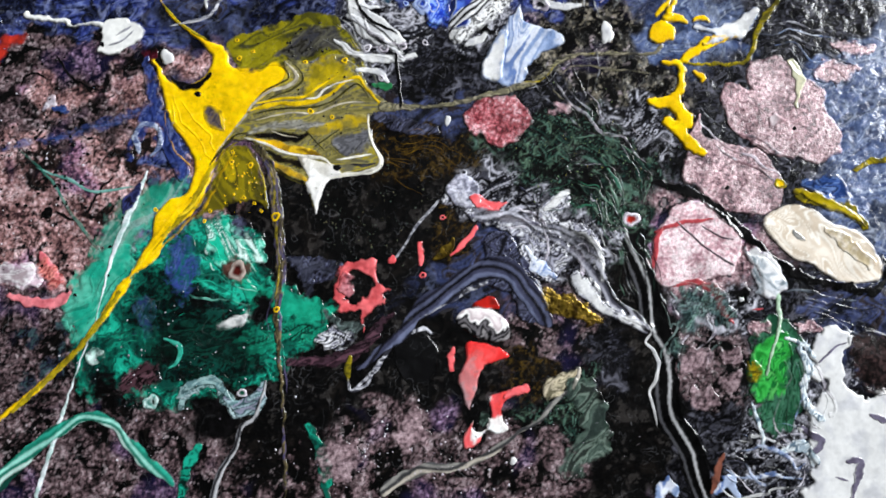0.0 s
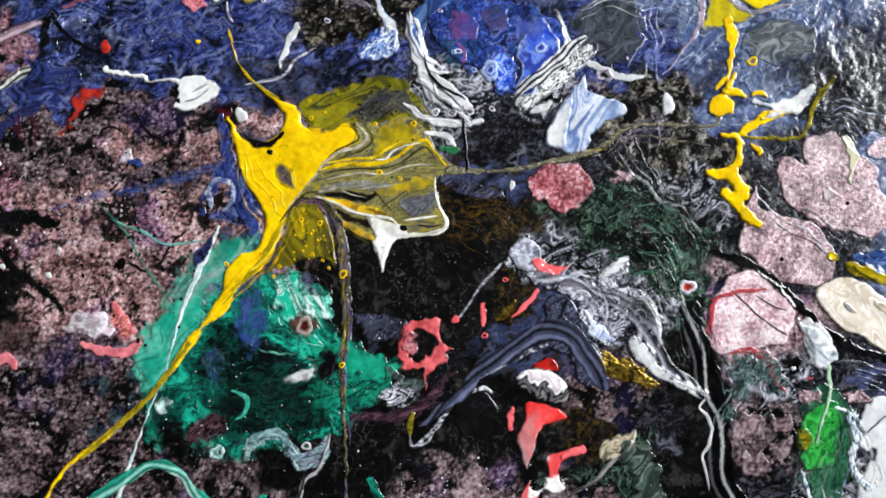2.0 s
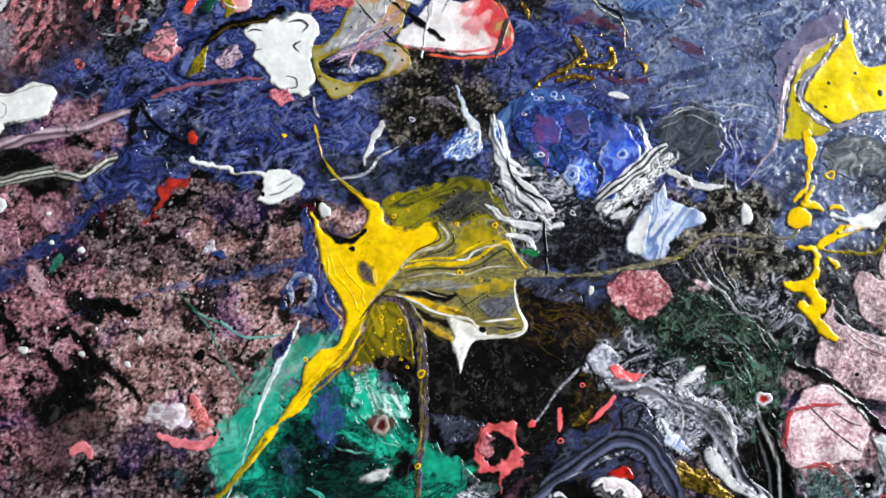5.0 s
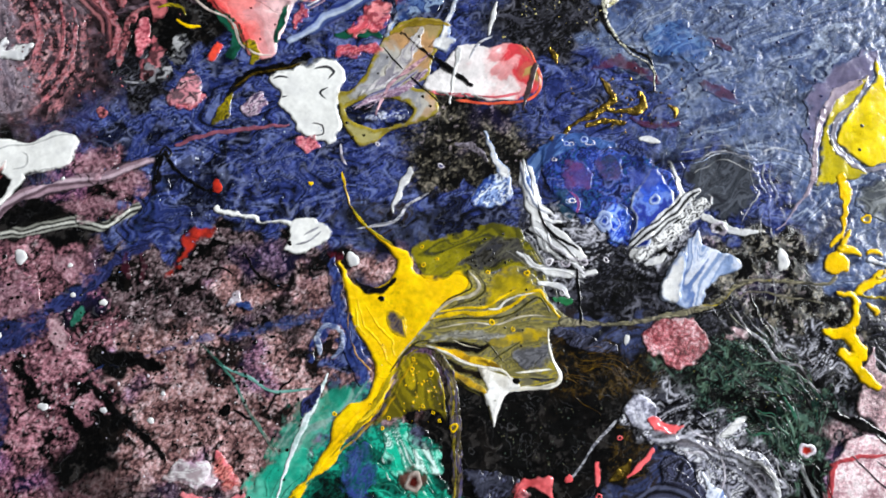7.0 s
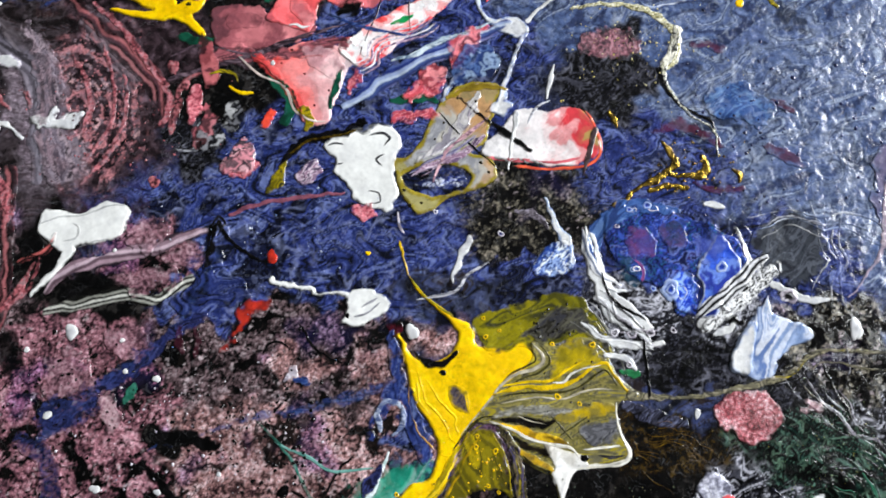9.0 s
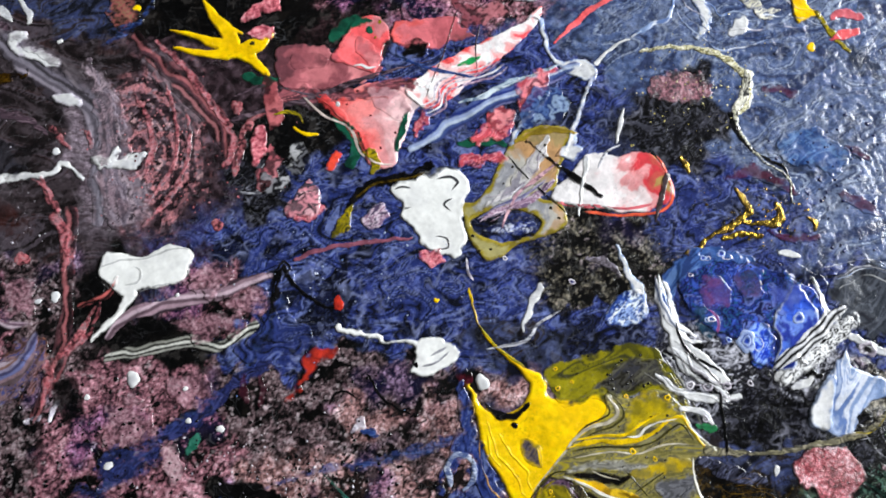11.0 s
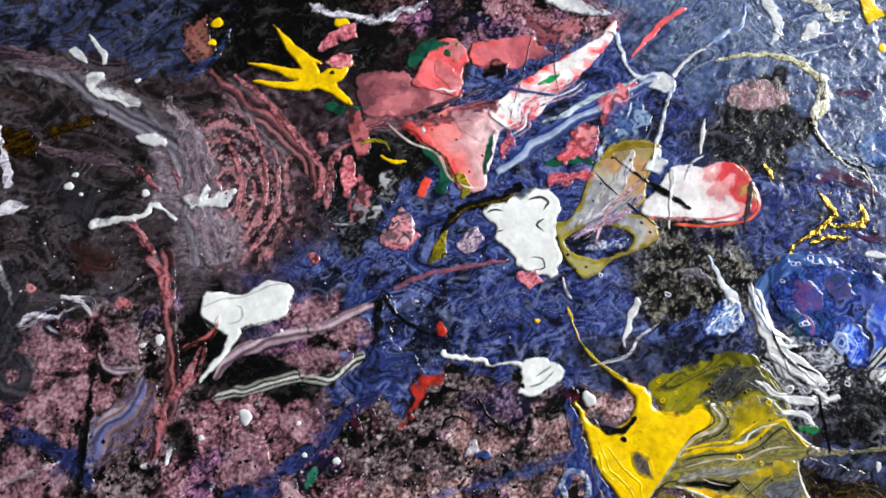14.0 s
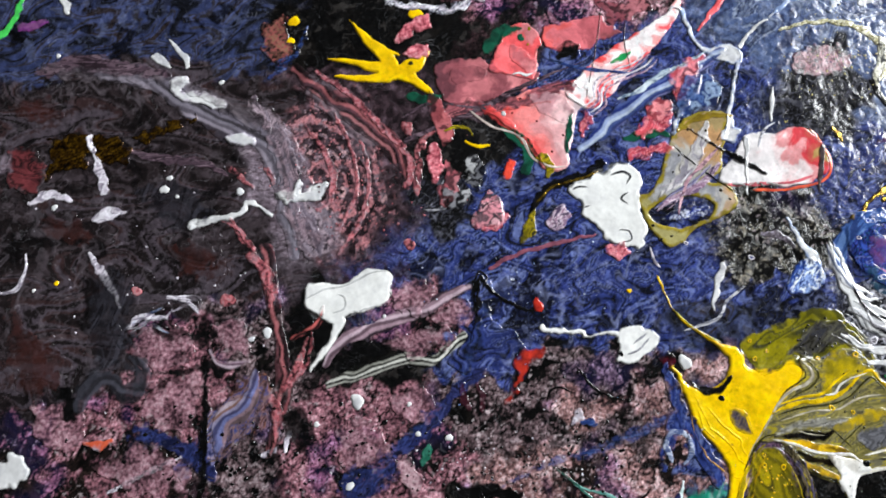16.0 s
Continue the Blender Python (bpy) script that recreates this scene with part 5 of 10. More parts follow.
star = splash("yellow_star", "bright yellow star shaped paint splash", [[(-206.1, 220.7), (-200.7, 213.6), (-195.9, 209.7), (-192.4, 208.0), (-187.2, 204.8), (-187.7, 203.7), (-191.2, 204.5), (-189.9, 201.0), (-187.8, 200.2), (-185.1, 202.4), (-181.0, 203.7), (-177.6, 205.9), (-177.3, 202.0), (-179.7, 198.1), (-181.7, 196.8), (-179.6, 194.2), (-176.2, 189.9), (-177.4, 188.6), (-182.4, 192.5), (-187.7, 196.3), (-192.9, 194.1), (-201.0, 194.5), (-211.6, 196.6), (-210.8, 197.9), (-201.1, 197.1), (-196.1, 198.0), (-200.1, 198.8), (-205.7, 201.8), (-213.9, 203.9), (-213.2, 204.8), (-205.0, 203.1), (-198.8, 200.5), (-195.2, 201.0), (-194.5, 204.5), (-197.0, 208.0), (-201.7, 213.2)]], [([(-204.0, 218.0), (-197.9, 209.7), (-192.8, 204.5), (-189.8, 197.4)], (0.8, 4, 6, 6)), ([(-192.0, 197.1), (-186.0, 198.5), (-178.6, 204.2)], (6, 5, 4)), ([(-210.8, 197.0), (-201.0, 195.8), (-192.0, 196.3)], (1.2, 3, 5)), ([(-213.1, 204.3), (-203.3, 202.2), (-194.1, 200.1)], (1, 2.6, 4)), ([(-188.9, 196.7), (-182.4, 193.8), (-177.0, 189.1)], (4, 3.4, 2.6))], pigment=YELLOW, h=0.5, rough=0.3, grain=5, blend=0.4)
drop("pit", "dark olive pit", (-183.4, 200.7), 1.2, plain("3a3410", "1c1a08", 0.5, 2), 0.1, parent=star)

# white blob with its tail, and the other white drops
blob_a = splash("white_blob", "thick white paint blob with a long tail", [[(-225.9, 117.9), (-223.8, 121.0), (-218.7, 121.8), (-212.9, 120.1), (-208.0, 122.8), (-204.7, 125.0), (-200.0, 125.3), (-194.9, 123.5), (-194.8, 118.7), (-196.6, 114.1), (-200.7, 111.2), (-205.9, 109.7), (-211.4, 109.1), (-215.0, 106.6), (-218.8, 107.6), (-222.2, 110.6), (-225.3, 112.8)]], [([(-213.4, 108.1), (-215.5, 103.5), (-218.6, 98.3), (-221.7, 94.7), (-224.5, 91.4)], (4.5, 3, 2.4, 2.4, 1.2))], pigment=SNOW, h=0.6, rough=0.6, material=THICK)
splat_b = splash("white_splat", "white paint splat with a thin wavering tail", [[(-118.6, 94.0), (-116.7, 98.6), (-110.1, 99.4), (-103.5, 96.4), (-103.3, 91.7), (-109.3, 88.6), (-113.8, 85.3), (-118.8, 87.0), (-117.3, 90.2)]], [([(-118.1, 96.8), (-127.4, 97.5), (-135.4, 99.0), (-143.7, 100.2)], (2, 1.6, 1.6, 3))], pigment=SNOW, h=0.5, rough=1.2, material=THICK)
drop("white_drop", "round white paint drop", (-94.9, 85.5), 3.0, WHITE, 0.7, material=THICK, group="white drops")
drop("white_drop", "round white paint drop", (-208.8, 79.9), 3.0, WHITE, 0.7, material=THICK, group="white drops")
drop("white_drop", "round white paint drop", (-238.6, 105.2), 2.2, WHITE, 0.7, material=THICK, group="white drops")
trail("white_squiggle", "white wavering paint squiggle", [(-263.3, 144.7), (-254.3, 146.4), (-246.7, 147.8), (-243.5, 152.0), (-235.8, 146.2)], (4, 2.2, 2.5, 2, 1.5), WHITE, h=0.6)
trail("white_squiggle", "white forked paint dab in the swirl", [(-232.9, 153.2), (-226.1, 153.0), (-220.4, 154.7), (-215.8, 156.6)], (2, 4, 4, 2), WHITE, h=0.6)

# bands and threads on the left
ribbon("mauve_band", "mauve grey banded paint ribbon", [(-219.7, 92.6), (-213.5, 99.9), (-199.2, 105.2), (-184.7, 110.0), (-167.9, 116.2)], (2, 5, 6, 5, 3), "3a2c34 8a707c c0a8b4 5c4852 9a808c 2a2028", seed=404)
ribbon("grey_band", "grey and black marbled paint ribbon", [(-218.9, 86.8), (-204.9, 90.1), (-194.1, 93.0), (-181.1, 92.4), (-170.6, 99.8)], (3, 5, 5, 4, 3), "141412 8a8a82 2a2a26 c8c8c0 1c1c1a a0a098 0c0c0a", seed=405, ripple=0.2)
splash("red_splash", "bright red ragged paint splash", [[(-153.2, 92.0), (-146.0, 94.9), (-141.7, 92.1), (-149.2, 87.1), (-152.8, 81.5), (-156.3, 74.6), (-158.6, 76.6), (-155.5, 83.2)]], pigment=plain("b83022", "6a1c1a", 0.7, 6, 25), h=0.2, rough=1.6, blend=2.2)
drop("red_drop", "bright red paint drop", (-144.2, 108.6), 2.2, RED, 0.4, squash=1.5, group="red drops")
trail("pink_thread", "dull pink paint thread across dark blue", [(-159.8, 122.8), (-150.2, 127.1), (-137.0, 129.8), (-121.4, 132.5)], (1.5, 1.8, 2, 1), plain("8a5060", "6a3c4c", 0.5, 4), h=0.3)
trail("blue_trail", "deep blue paint trail over mauve ground", [(-178.7, 43.2), (-160.7, 49.1), (-146.3, 54.8), (-129.6, 58.1), (-113.0, 63.2), (-97.4, 70.4)], (1.2, 1.5, 3, 4, 5, 4), BLUELINE, h=0.12, opacity=0.65)
trail("blue_trail", "deep blue paint trail between mauve and navy", [(-212.7, 45.5), (-201.3, 57.2), (-191.3, 67.1), (-176.0, 81.3), (-168.0, 95.4), (-164.2, 109.5)], (5, 4, 4, 3, 5, 5), BLUELINE, h=0.12, opacity=0.65)

# yellow drips at the right
drips = splash("yellow_drip", "bright yellow dripping paint with thin ends", [[(68.4, 95.0), (71.1, 97.8), (76.9, 96.4), (77.7, 91.4), (71.9, 89.5), (69.0, 91.1)]], [([(78.1, 105.3), (74.0, 97.4)], (1.5, 3)), ([(80.7, 84.4), (88.2, 89.8), (100.2, 93.8)], (3.5, 4, 2)), ([(72.7, 83.6), (78.4, 82.8), (79.0, 75.7), (77.1, 70.3)], (2, 3, 3, 4)), ([(68.9, 69.9), (76.1, 68.9), (80.7, 63.1), (75.9, 61.8)], (3, 5, 5, 3)), ([(74.1, 63.1), (78.7, 59.2), (82.3, 54.0), (86.2, 52.1)], (3, 5, 4, 3))], pigment=YELLOW, h=0.6, rough=0.9, grain=4)
trail("olive_line", "olive end of the drip", [(81.8, 82.8), (91.8, 82.8), (101.7, 83.9), (106.0, 95.3), (112.9, 105.3)], (1.5, 1.5, 2, 2.5, 2), OLIVE, parent=drips)

# the big yellow splash
yellow = splash("yellow_splash", "large bright yellow paint splash with long arms", [[(-98.8, 83.3), (-93.9, 77.6), (-88.4, 76.0), (-83.1, 78.0), (-80.2, 82.3), (-78.8, 89.4), (-74.5, 87.4), (-73.3, 82.7), (-68.6, 81.9), (-55.6, 84.8), (-52.9, 80.7), (-57.4, 74.0), (-63.7, 68.2), (-68.6, 63.3), (-72.6, 57.5), (-77.0, 51.5), (-81.2, 37.3), (-86.7, 30.1), (-92.9, 24.1), (-95.3, 17.5), (-103.0, 11.7), (-107.6, 5.3), (-108.8, 7.5), (-105.2, 11.3), (-101.0, 18.4), (-97.8, 24.1), (-96.9, 31.6), (-92.1, 36.6), (-86.9, 39.3), (-84.4, 48.4), (-87.4, 55.4), (-93.0, 62.0), (-95.6, 70.9)]], [([(-77.2, 87.4), (-85.7, 93.3), (-92.6, 98.9), (-97.3, 104.7), (-99.6, 111.7)], (4.5, 1.9, 1.4, 1, 0.7)), ([(-105.7, 9.0), (-118.6, -9.9), (-132.8, -24.6), (-147.3, -37.3), (-155.0, -52.9)], (3.4, 1.9, 2.2, 1.8, 1.5)), ([(-97.0, 80.9), (-99.4, 83.5), (-100.8, 84.9)], (2, 1.5, 0.8))], pigment=YELLOW, h=0.7, rough=0.5, grain=6, edge=1.2)
splash("flap", "dark olive speckled flap", [[(-75.3, 91.0), (-65.8, 94.9), (-56.3, 98.5), (-47.7, 101.3), (-40.0, 101.3), (-35.1, 96.9), (-30.2, 90.3), (-27.2, 81.9), (-32.9, 82.6), (-39.6, 84.7), (-46.3, 82.9), (-51.0, 80.7), (-57.7, 82.3), (-65.2, 80.0), (-71.0, 81.6)]], pigment=marble("4a4814 6f6a12 38381c 5c5812 857c10 44421c", 12, 1.2, 25, 3.0, 1.0, 41, 0.08, 0.3), h=0.15, rough=0.8, blend=1.2, bead=0, parent=yellow)
splash("sheet", "thin olive sheet", [[(-73.1, 54.2), (-66.1, 55.0), (-62.1, 46.9), (-60.1, 39.2), (-59.5, 32.4), (-61.9, 35.0), (-69.8, 35.8), (-74.3, 33.1), (-83.8, 30.1), (-80.8, 37.0), (-77.0, 50.4)]], pigment=marble("5a5210 7d7010 4a4412 a08c0e 6f6412", 16, 0.8, -60, 2.5, 0.9, 42, 0.08, 0.15), h=0.25, rough=0.6, parent=yellow)
splash("wing", "olive, grey and white streaked wing", [[(-54.9, 84.3), (-46.3, 83.8), (-39.7, 86.6), (-33.9, 85.8), (-29.1, 80.9), (-25.6, 74.8), (-18.6, 68.4), (-20.5, 66.9), (-25.2, 65.5), (-25.9, 61.4), (-23.9, 54.2), (-21.7, 49.3), (-23.5, 46.7), (-34.2, 45.1), (-38.8, 43.8), (-41.9, 40.4), (-43.5, 32.2), (-45.5, 36.7), (-48.0, 42.2), (-51.8, 43.5), (-58.4, 47.1), (-65.2, 55.5), (-72.7, 56.9), (-71.1, 61.1), (-64.8, 68.8), (-59.3, 73.7), (-54.7, 78.7)]], pigment=marble("6a6438 8a8048 56523c 7c7650 9a8c28 66624c", 9, 1.8, 12, 4.5, 0.9, 341, 0.05, 0.5), h=0.3, rough=0.3, blend=0.8, parent=yellow)
splash("dark_fold", "dark grey fold of the flap", [[(-69.4, 80.2), (-62.5, 83.6), (-56.0, 88.9), (-49.5, 95.6), (-39.9, 97.0), (-34.1, 93.0), (-29.2, 85.6), (-28.0, 81.1), (-33.0, 85.0), (-39.7, 87.8), (-46.4, 85.5), (-51.1, 83.4), (-55.9, 85.8), (-59.7, 84.1), (-65.2, 79.6)]], pigment=marble("26241e 42403a 34343a 565448 2c2a22", 7, 1.8, 30, 4, 0.9, 342), h=0.06, rough=0.8, blend=1.6, bead=0, parent=yellow)
splash("glow", "olive yellow glow", [[(-46.7, 82.8), (-39.7, 86.4), (-34.5, 84.2), (-29.8, 79.5), (-32.9, 77.8), (-38.5, 76.1), (-43.8, 73.2), (-47.2, 72.6), (-48.4, 77.8)]], pigment=plain("b8a010", "7c7018", 0.6, 5, 343), h=0.06, rough=1.4, blend=3.0, bead=0, parent=yellow)
splash("lens", "pale grey streak", [[(-70.9, 58.1), (-64.5, 61.0), (-55.2, 63.7), (-46.7, 63.7), (-38.3, 62.7), (-45.7, 59.9), (-55.1, 59.8), (-62.5, 58.9)]], pigment=marble("7c7a74 a4a29a 64625c 8c8a80", 5, 1.6, 8, 5, 0.8, 344), h=0.06, rough=0.5, blend=1.4, bead=0, parent=yellow)
splash("lens", "glossy black streak", [[(-69.3, 58.6), (-60.7, 59.7), (-51.3, 59.6), (-46.1, 59.0), (-49.3, 55.7), (-54.9, 55.8), (-62.5, 57.3)]], pigment=plain("0a0806", "1c1408", 0.5, 4, 345), h=0.06, rough=0.5, blend=0.9, bead=0, parent=yellow)
splash("lens", "brown yellow streak", [[(-65.8, 57.5), (-58.7, 56.9), (-51.2, 55.4), (-44.6, 53.8), (-41.8, 51.2), (-47.3, 51.1), (-54.8, 52.5), (-61.5, 54.9)]], pigment=grade((-60.6, 57.0), (-43.6, 51.4), "f0c010 c89a10 8a6a14 d8b020 6a5010", 0.2, 8, 346), h=0.06, rough=0.5, blend=0.8, bead=0, parent=yellow)
splash("lens", "glossy black streak", [[(-66.6, 56.9), (-58.6, 53.3), (-51.1, 50.5), (-43.6, 49.6), (-38.3, 46.7), (-44.4, 46.2), (-51.9, 47.6), (-58.5, 50.4)]], pigment=plain("0a0806", "241c10", 0.5, 4, 347), h=0.06, rough=0.5, blend=0.9, bead=0, parent=yellow)
splash("lens", "tan streak", [[(-61.3, 50.6), (-54.7, 48.6), (-48.1, 45.3), (-45.6, 42.0), (-51.8, 43.3), (-57.4, 46.1)]], pigment=plain("c8a020", "7a6430", 0.6, 4, 348), h=0.06, rough=0.5, blend=0.9, bead=0, parent=yellow)
splash("lens", "olive yellow patch", [[(-46.7, 60.1), (-39.2, 63.4), (-30.8, 65.6), (-25.9, 64.4), (-28.9, 61.3), (-36.3, 59.6), (-43.8, 58.0)]], pigment=plain("b89c14", "7c7030", 0.6, 5, 349), h=0.06, rough=0.9, blend=1.8, bead=0, parent=yellow)
splash("lens", "smoky grey patch", [[(-39.1, 56.4), (-32.6, 60.0), (-26.0, 61.1), (-24.7, 56.4), (-27.8, 52.6), (-34.3, 51.4)]], pigment=marble("4c4c50 6a6a70 3a3a40 7c7c80", 6, 1.4, 30, 2.5, 0.9, 350), h=0.06, rough=0.8, blend=1.8, bead=0, parent=yellow)
splash("foot", "white foot of the wing", [[(-50.1, 51.1), (-42.7, 49.7), (-37.6, 48.5), (-34.6, 44.3), (-39.0, 43.2), (-41.5, 39.0), (-43.2, 31.5), (-44.9, 36.0), (-47.7, 41.9), (-46.2, 44.1)]], pigment=grade((-50.1, 50.8), (-42.3, 35.4), "8a8478 d8d4cc f0eeea e8e6e2 d8d6d4", 0.15, 8, 351), h=0.15, rough=0.3, blend=0.6, bead=0, parent=yellow)
trail("streak", "", [(-67.0, 66.4), (-57.3, 69.0), (-46.9, 69.7), (-39.4, 72.6), (-33.8, 77.0), (-29.8, 78.2), (-26.7, 74.4), (-22.4, 69.7), (-18.6, 67.9)], (0.8, 1.8, 1.9, 1.8, 1.7, 1.5, 1.3, 1.2, 0.8), plain("dcb60a", "a88c10", 0.5, 4, 352), 0.1, 0.3, parent=yellow)
trail("streak", "", [(-64.8, 68.8), (-55.4, 71.1), (-47.9, 71.8), (-43.2, 75.1), (-36.7, 79.2)], (0.5, 1, 1.2, 1.2, 0.6), plain("dcb60a", "a88c10", 0.5, 4, 352), 0.1, 0.3, parent=yellow)
trail("streak", "", [(-54.9, 84.0), (-51.6, 80.7), (-50.7, 77.9), (-53.3, 75.5), (-59.3, 73.5), (-63.9, 69.8), (-68.4, 64.0), (-72.3, 59.2), (-77.2, 52.5)], (0.6, 1.1, 1.6, 1.4, 1.1, 1, 0.9, 0.8, 0.5), plain("b4ac98", "8a8270", 0.5, 3, 353), 0.1, 0.3, parent=yellow)
trail("streak", "", [(-52.4, 83.7), (-49.3, 80.4), (-48.8, 77.1), (-52.7, 73.9), (-58.3, 71.7), (-62.9, 67.9)], (0.5, 0.8, 0.9, 0.8, 0.7, 0.4), plain("3c3818", "262410", 0.5, 3, 354), 0.1, 0.3, parent=yellow)
trail("streak", "", [(-56.6, 82.9), (-53.8, 80.2), (-53.4, 77.8), (-56.5, 75.9), (-61.6, 73.0), (-66.3, 67.8)], (0.4, 0.7, 0.8, 0.7, 0.6, 0.4), plain("3c3818", "262410", 0.5, 3, 354), 0.1, 0.3, parent=yellow)
trail("streak", "", [(-65.6, 65.4), (-55.3, 67.4), (-45.9, 67.8), (-38.4, 70.4), (-32.8, 74.5), (-29.8, 75.7), (-26.1, 71.1)], (0.4, 0.9, 1, 1, 0.9, 0.8, 0.5), plain("3c3818", "262410", 0.5, 3, 354), 0.1, 0.3, parent=yellow)
trail("streak", "", [(-64.6, 63.6), (-53.4, 66.0), (-44.0, 66.1), (-34.6, 69.3), (-27.1, 69.7)], (0.4, 0.7, 0.9, 0.9, 0.5), plain("b4ac98", "8a8270", 0.5, 3, 353), 0.1, 0.3, parent=yellow)
trail("streak", "", [(-47.5, 71.1), (-43.7, 71.5), (-41.1, 74.1), (-36.6, 76.3), (-31.3, 77.5)], (0.7, 1.2, 1, 0.7, 0.4), plain("e4e0d4", "b8b0a0", 0.4, 4, 355), 0.1, 0.3, parent=yellow)
trail("streak", "", [(-68.1, 57.7), (-61.5, 55.7), (-53.9, 52.4), (-45.5, 51.0), (-40.8, 50.3), (-38.0, 47.6)], (0.6, 1, 1.3, 1.3, 1.1, 0.8), plain("e4e0d4", "b8b0a0", 0.4, 4, 355), 0.1, 0.3, parent=yellow)
trail("streak", "", [(-66.2, 56.2), (-60.3, 49.9), (-54.6, 45.3), (-48.0, 41.7)], (0.5, 1.6, 1.6, 0.6), plain("3c3818", "262410", 0.5, 3, 354), 0.1, 0.3, parent=yellow)
trail("streak", "", [(-48.0, 60.4), (-44.7, 57.2), (-40.9, 53.2)], (0.5, 0.8, 0.4), plain("3c3818", "262410", 0.5, 3, 354), 0.1, 0.3, parent=yellow)
trail("streak", "", [(-45.2, 53.9), (-39.1, 58.2), (-35.4, 61.0)], (0.5, 0.8, 0.4), plain("3c3818", "262410", 0.5, 3, 354), 0.1, 0.3, parent=yellow)
trail("streak", "", [(-26.3, 65.8), (-26.1, 61.4), (-24.7, 55.1), (-21.8, 50.2), (-22.9, 47.2), (-27.7, 45.7), (-34.2, 45.2), (-38.8, 43.8)], (0.7, 0.9, 1, 1.6, 1.8, 1.5, 1.5, 1.4), plain("e4e0d4", "b8b0a0", 0.4, 4, 355), 0.1, 0.3, parent=yellow)
trail("streak", "", [(-32.4, 48.4), (-27.2, 48.1), (-23.1, 49.2)], (0.5, 1.4, 0.6), plain("2a2a2e", "4a4a50", 0.5, 3), 0.1, 0.3, parent=yellow)
trail("streak", "", [(-37.1, 50.3), (-30.6, 51.0), (-24.7, 52.0)], (0.5, 1, 0.5), plain("e4e0d4", "b8b0a0", 0.4, 4, 355), 0.1, 0.3, parent=yellow)
trail("streak", "", [(-79.7, 47.5), (-76.3, 52.6), (-71.5, 58.1), (-66.3, 59.1)], (0.5, 1.2, 1.3, 0.5), plain("3c3818", "262410", 0.5, 3, 354), 0.1, 0.3, parent=yellow)
trail("streak", "", [(-81.9, 42.4), (-78.4, 47.6), (-73.5, 54.0), (-69.9, 56.4)], (0.4, 0.9, 1, 0.4), plain("7a6c14", "544a10", 0.5, 3), 0.1, 0.3, parent=yellow)
trail("streak", "", [(-97.2, 104.5), (-92.6, 98.8), (-86.6, 94.3), (-81.1, 91.5)], (0.6, 1, 1.1, 0.6), plain("8a8014", "6a6414", 0.5, 3), 0.1, 0.3, parent=yellow)
trail("streak", "", [(-58.8, 59.8), (-55.0, 58.5), (-49.4, 57.4)], (0.4, 0.6, 0.3), plain("b4ac98", "8a8270", 0.5, 3, 353), 0.1, 0.3, parent=yellow)
trail("streak", "", [(-35.1, 96.9), (-30.2, 90.3), (-25.7, 82.0), (-23.3, 74.6)], (0.5, 0.9, 1, 0.5), plain("5a5a54", "3c3c3c", 0.5, 3), 0.1, 0.3, parent=yellow)
splash("cell", "dark grey stain in the yellow", [[(-82.1, 68.3), (-79.0, 69.0), (-75.6, 66.8), (-74.3, 62.7), (-74.7, 59.6), (-77.9, 60.0), (-81.1, 62.8)]], pigment=edged(marble("3c363c 5a5058 6a5a44 484048", 4, 1.6, 70, 2, 0.9, 356), plain("8a7418", "a88c10", 0.5, 3), 1.6), h=0.04, rough=0.4, blend=1.4, bead=0, parent=yellow)
trail("streak", "", [(-76.4, 66.0), (-75.5, 62.7), (-74.6, 59.6)], (0.4, 0.9, 0.5), plain("dcb60a", "a88c10", 0.5, 4, 352), 0.1, 0.3, parent=yellow)
drop("bubble", "black bubble", (-36.6, 47.4), 1.6, BLACKP, 0.3, parent=yellow)
drop("bubble", "black bubble", (-83.9, 72.5), 1.4, BLACKP, 0.3, parent=yellow)
trail("olive_thread", "olive brown thread of paint hanging from a yellow splash", [(-63.6, 54.2), (-58.7, 46.9), (-56.5, 31.6), (-54.8, 12.8), (-55.8, -4.0), (-53.5, -27.8), (-52.0, -61.0)], (3, 4, 3.4, 2.4, 1.4, 1.4, 1), marble("3a3424 5c5438 2a2620 75684a 4a4464", 4, 1.6, 90, 4, 0.7, 44), h=0.3)
trail("olive_thread", "long grey olive thread from the yellow wing", [(-21.0, 68.1), (-1.9, 68.8), (15.3, 72.7), (30.6, 77.4), (40.2, 85.2), (51.7, 86.6), (68.9, 86.3), (73.2, 89.5)], (4, 1.6, 2, 2.5, 2, 1.5, 1.5, 1.5), THREAD, h=0.35)

# ---- left side: dark ground with grey flows, bronze and white dabs ----
GREYFLOW = marble("342e34 565056 7c747e 3e383e 948c9a 484248", 9, 1.7, -25, 4, 0.8, 80)
DARKMAUVE = marble("2a2026 4a3a44 5c4a54 332830 6f5c66", 7, 1.6, 0, 4, 0.8, 81)
PINKROPE = clumpy("2c181c 64363c 9a5258 b86c72 a0787c", 82)
BRONZEP = marble("1a1004 5a3c0c 2a1a06 7d5a14 3c2808 946c1c", 4, 1.8, 20, 2.5, 1.0, 83)
PALE = marble("c8c0cc e4e0e8 8a8290 d4ccd6", 5, 1.4, 30, 3, 0.8, 84)
STAIN = marble("161a38 242a58 1c2044 343a6c 14142a", 8, 1.4, 30, 2, 0.9, 85)
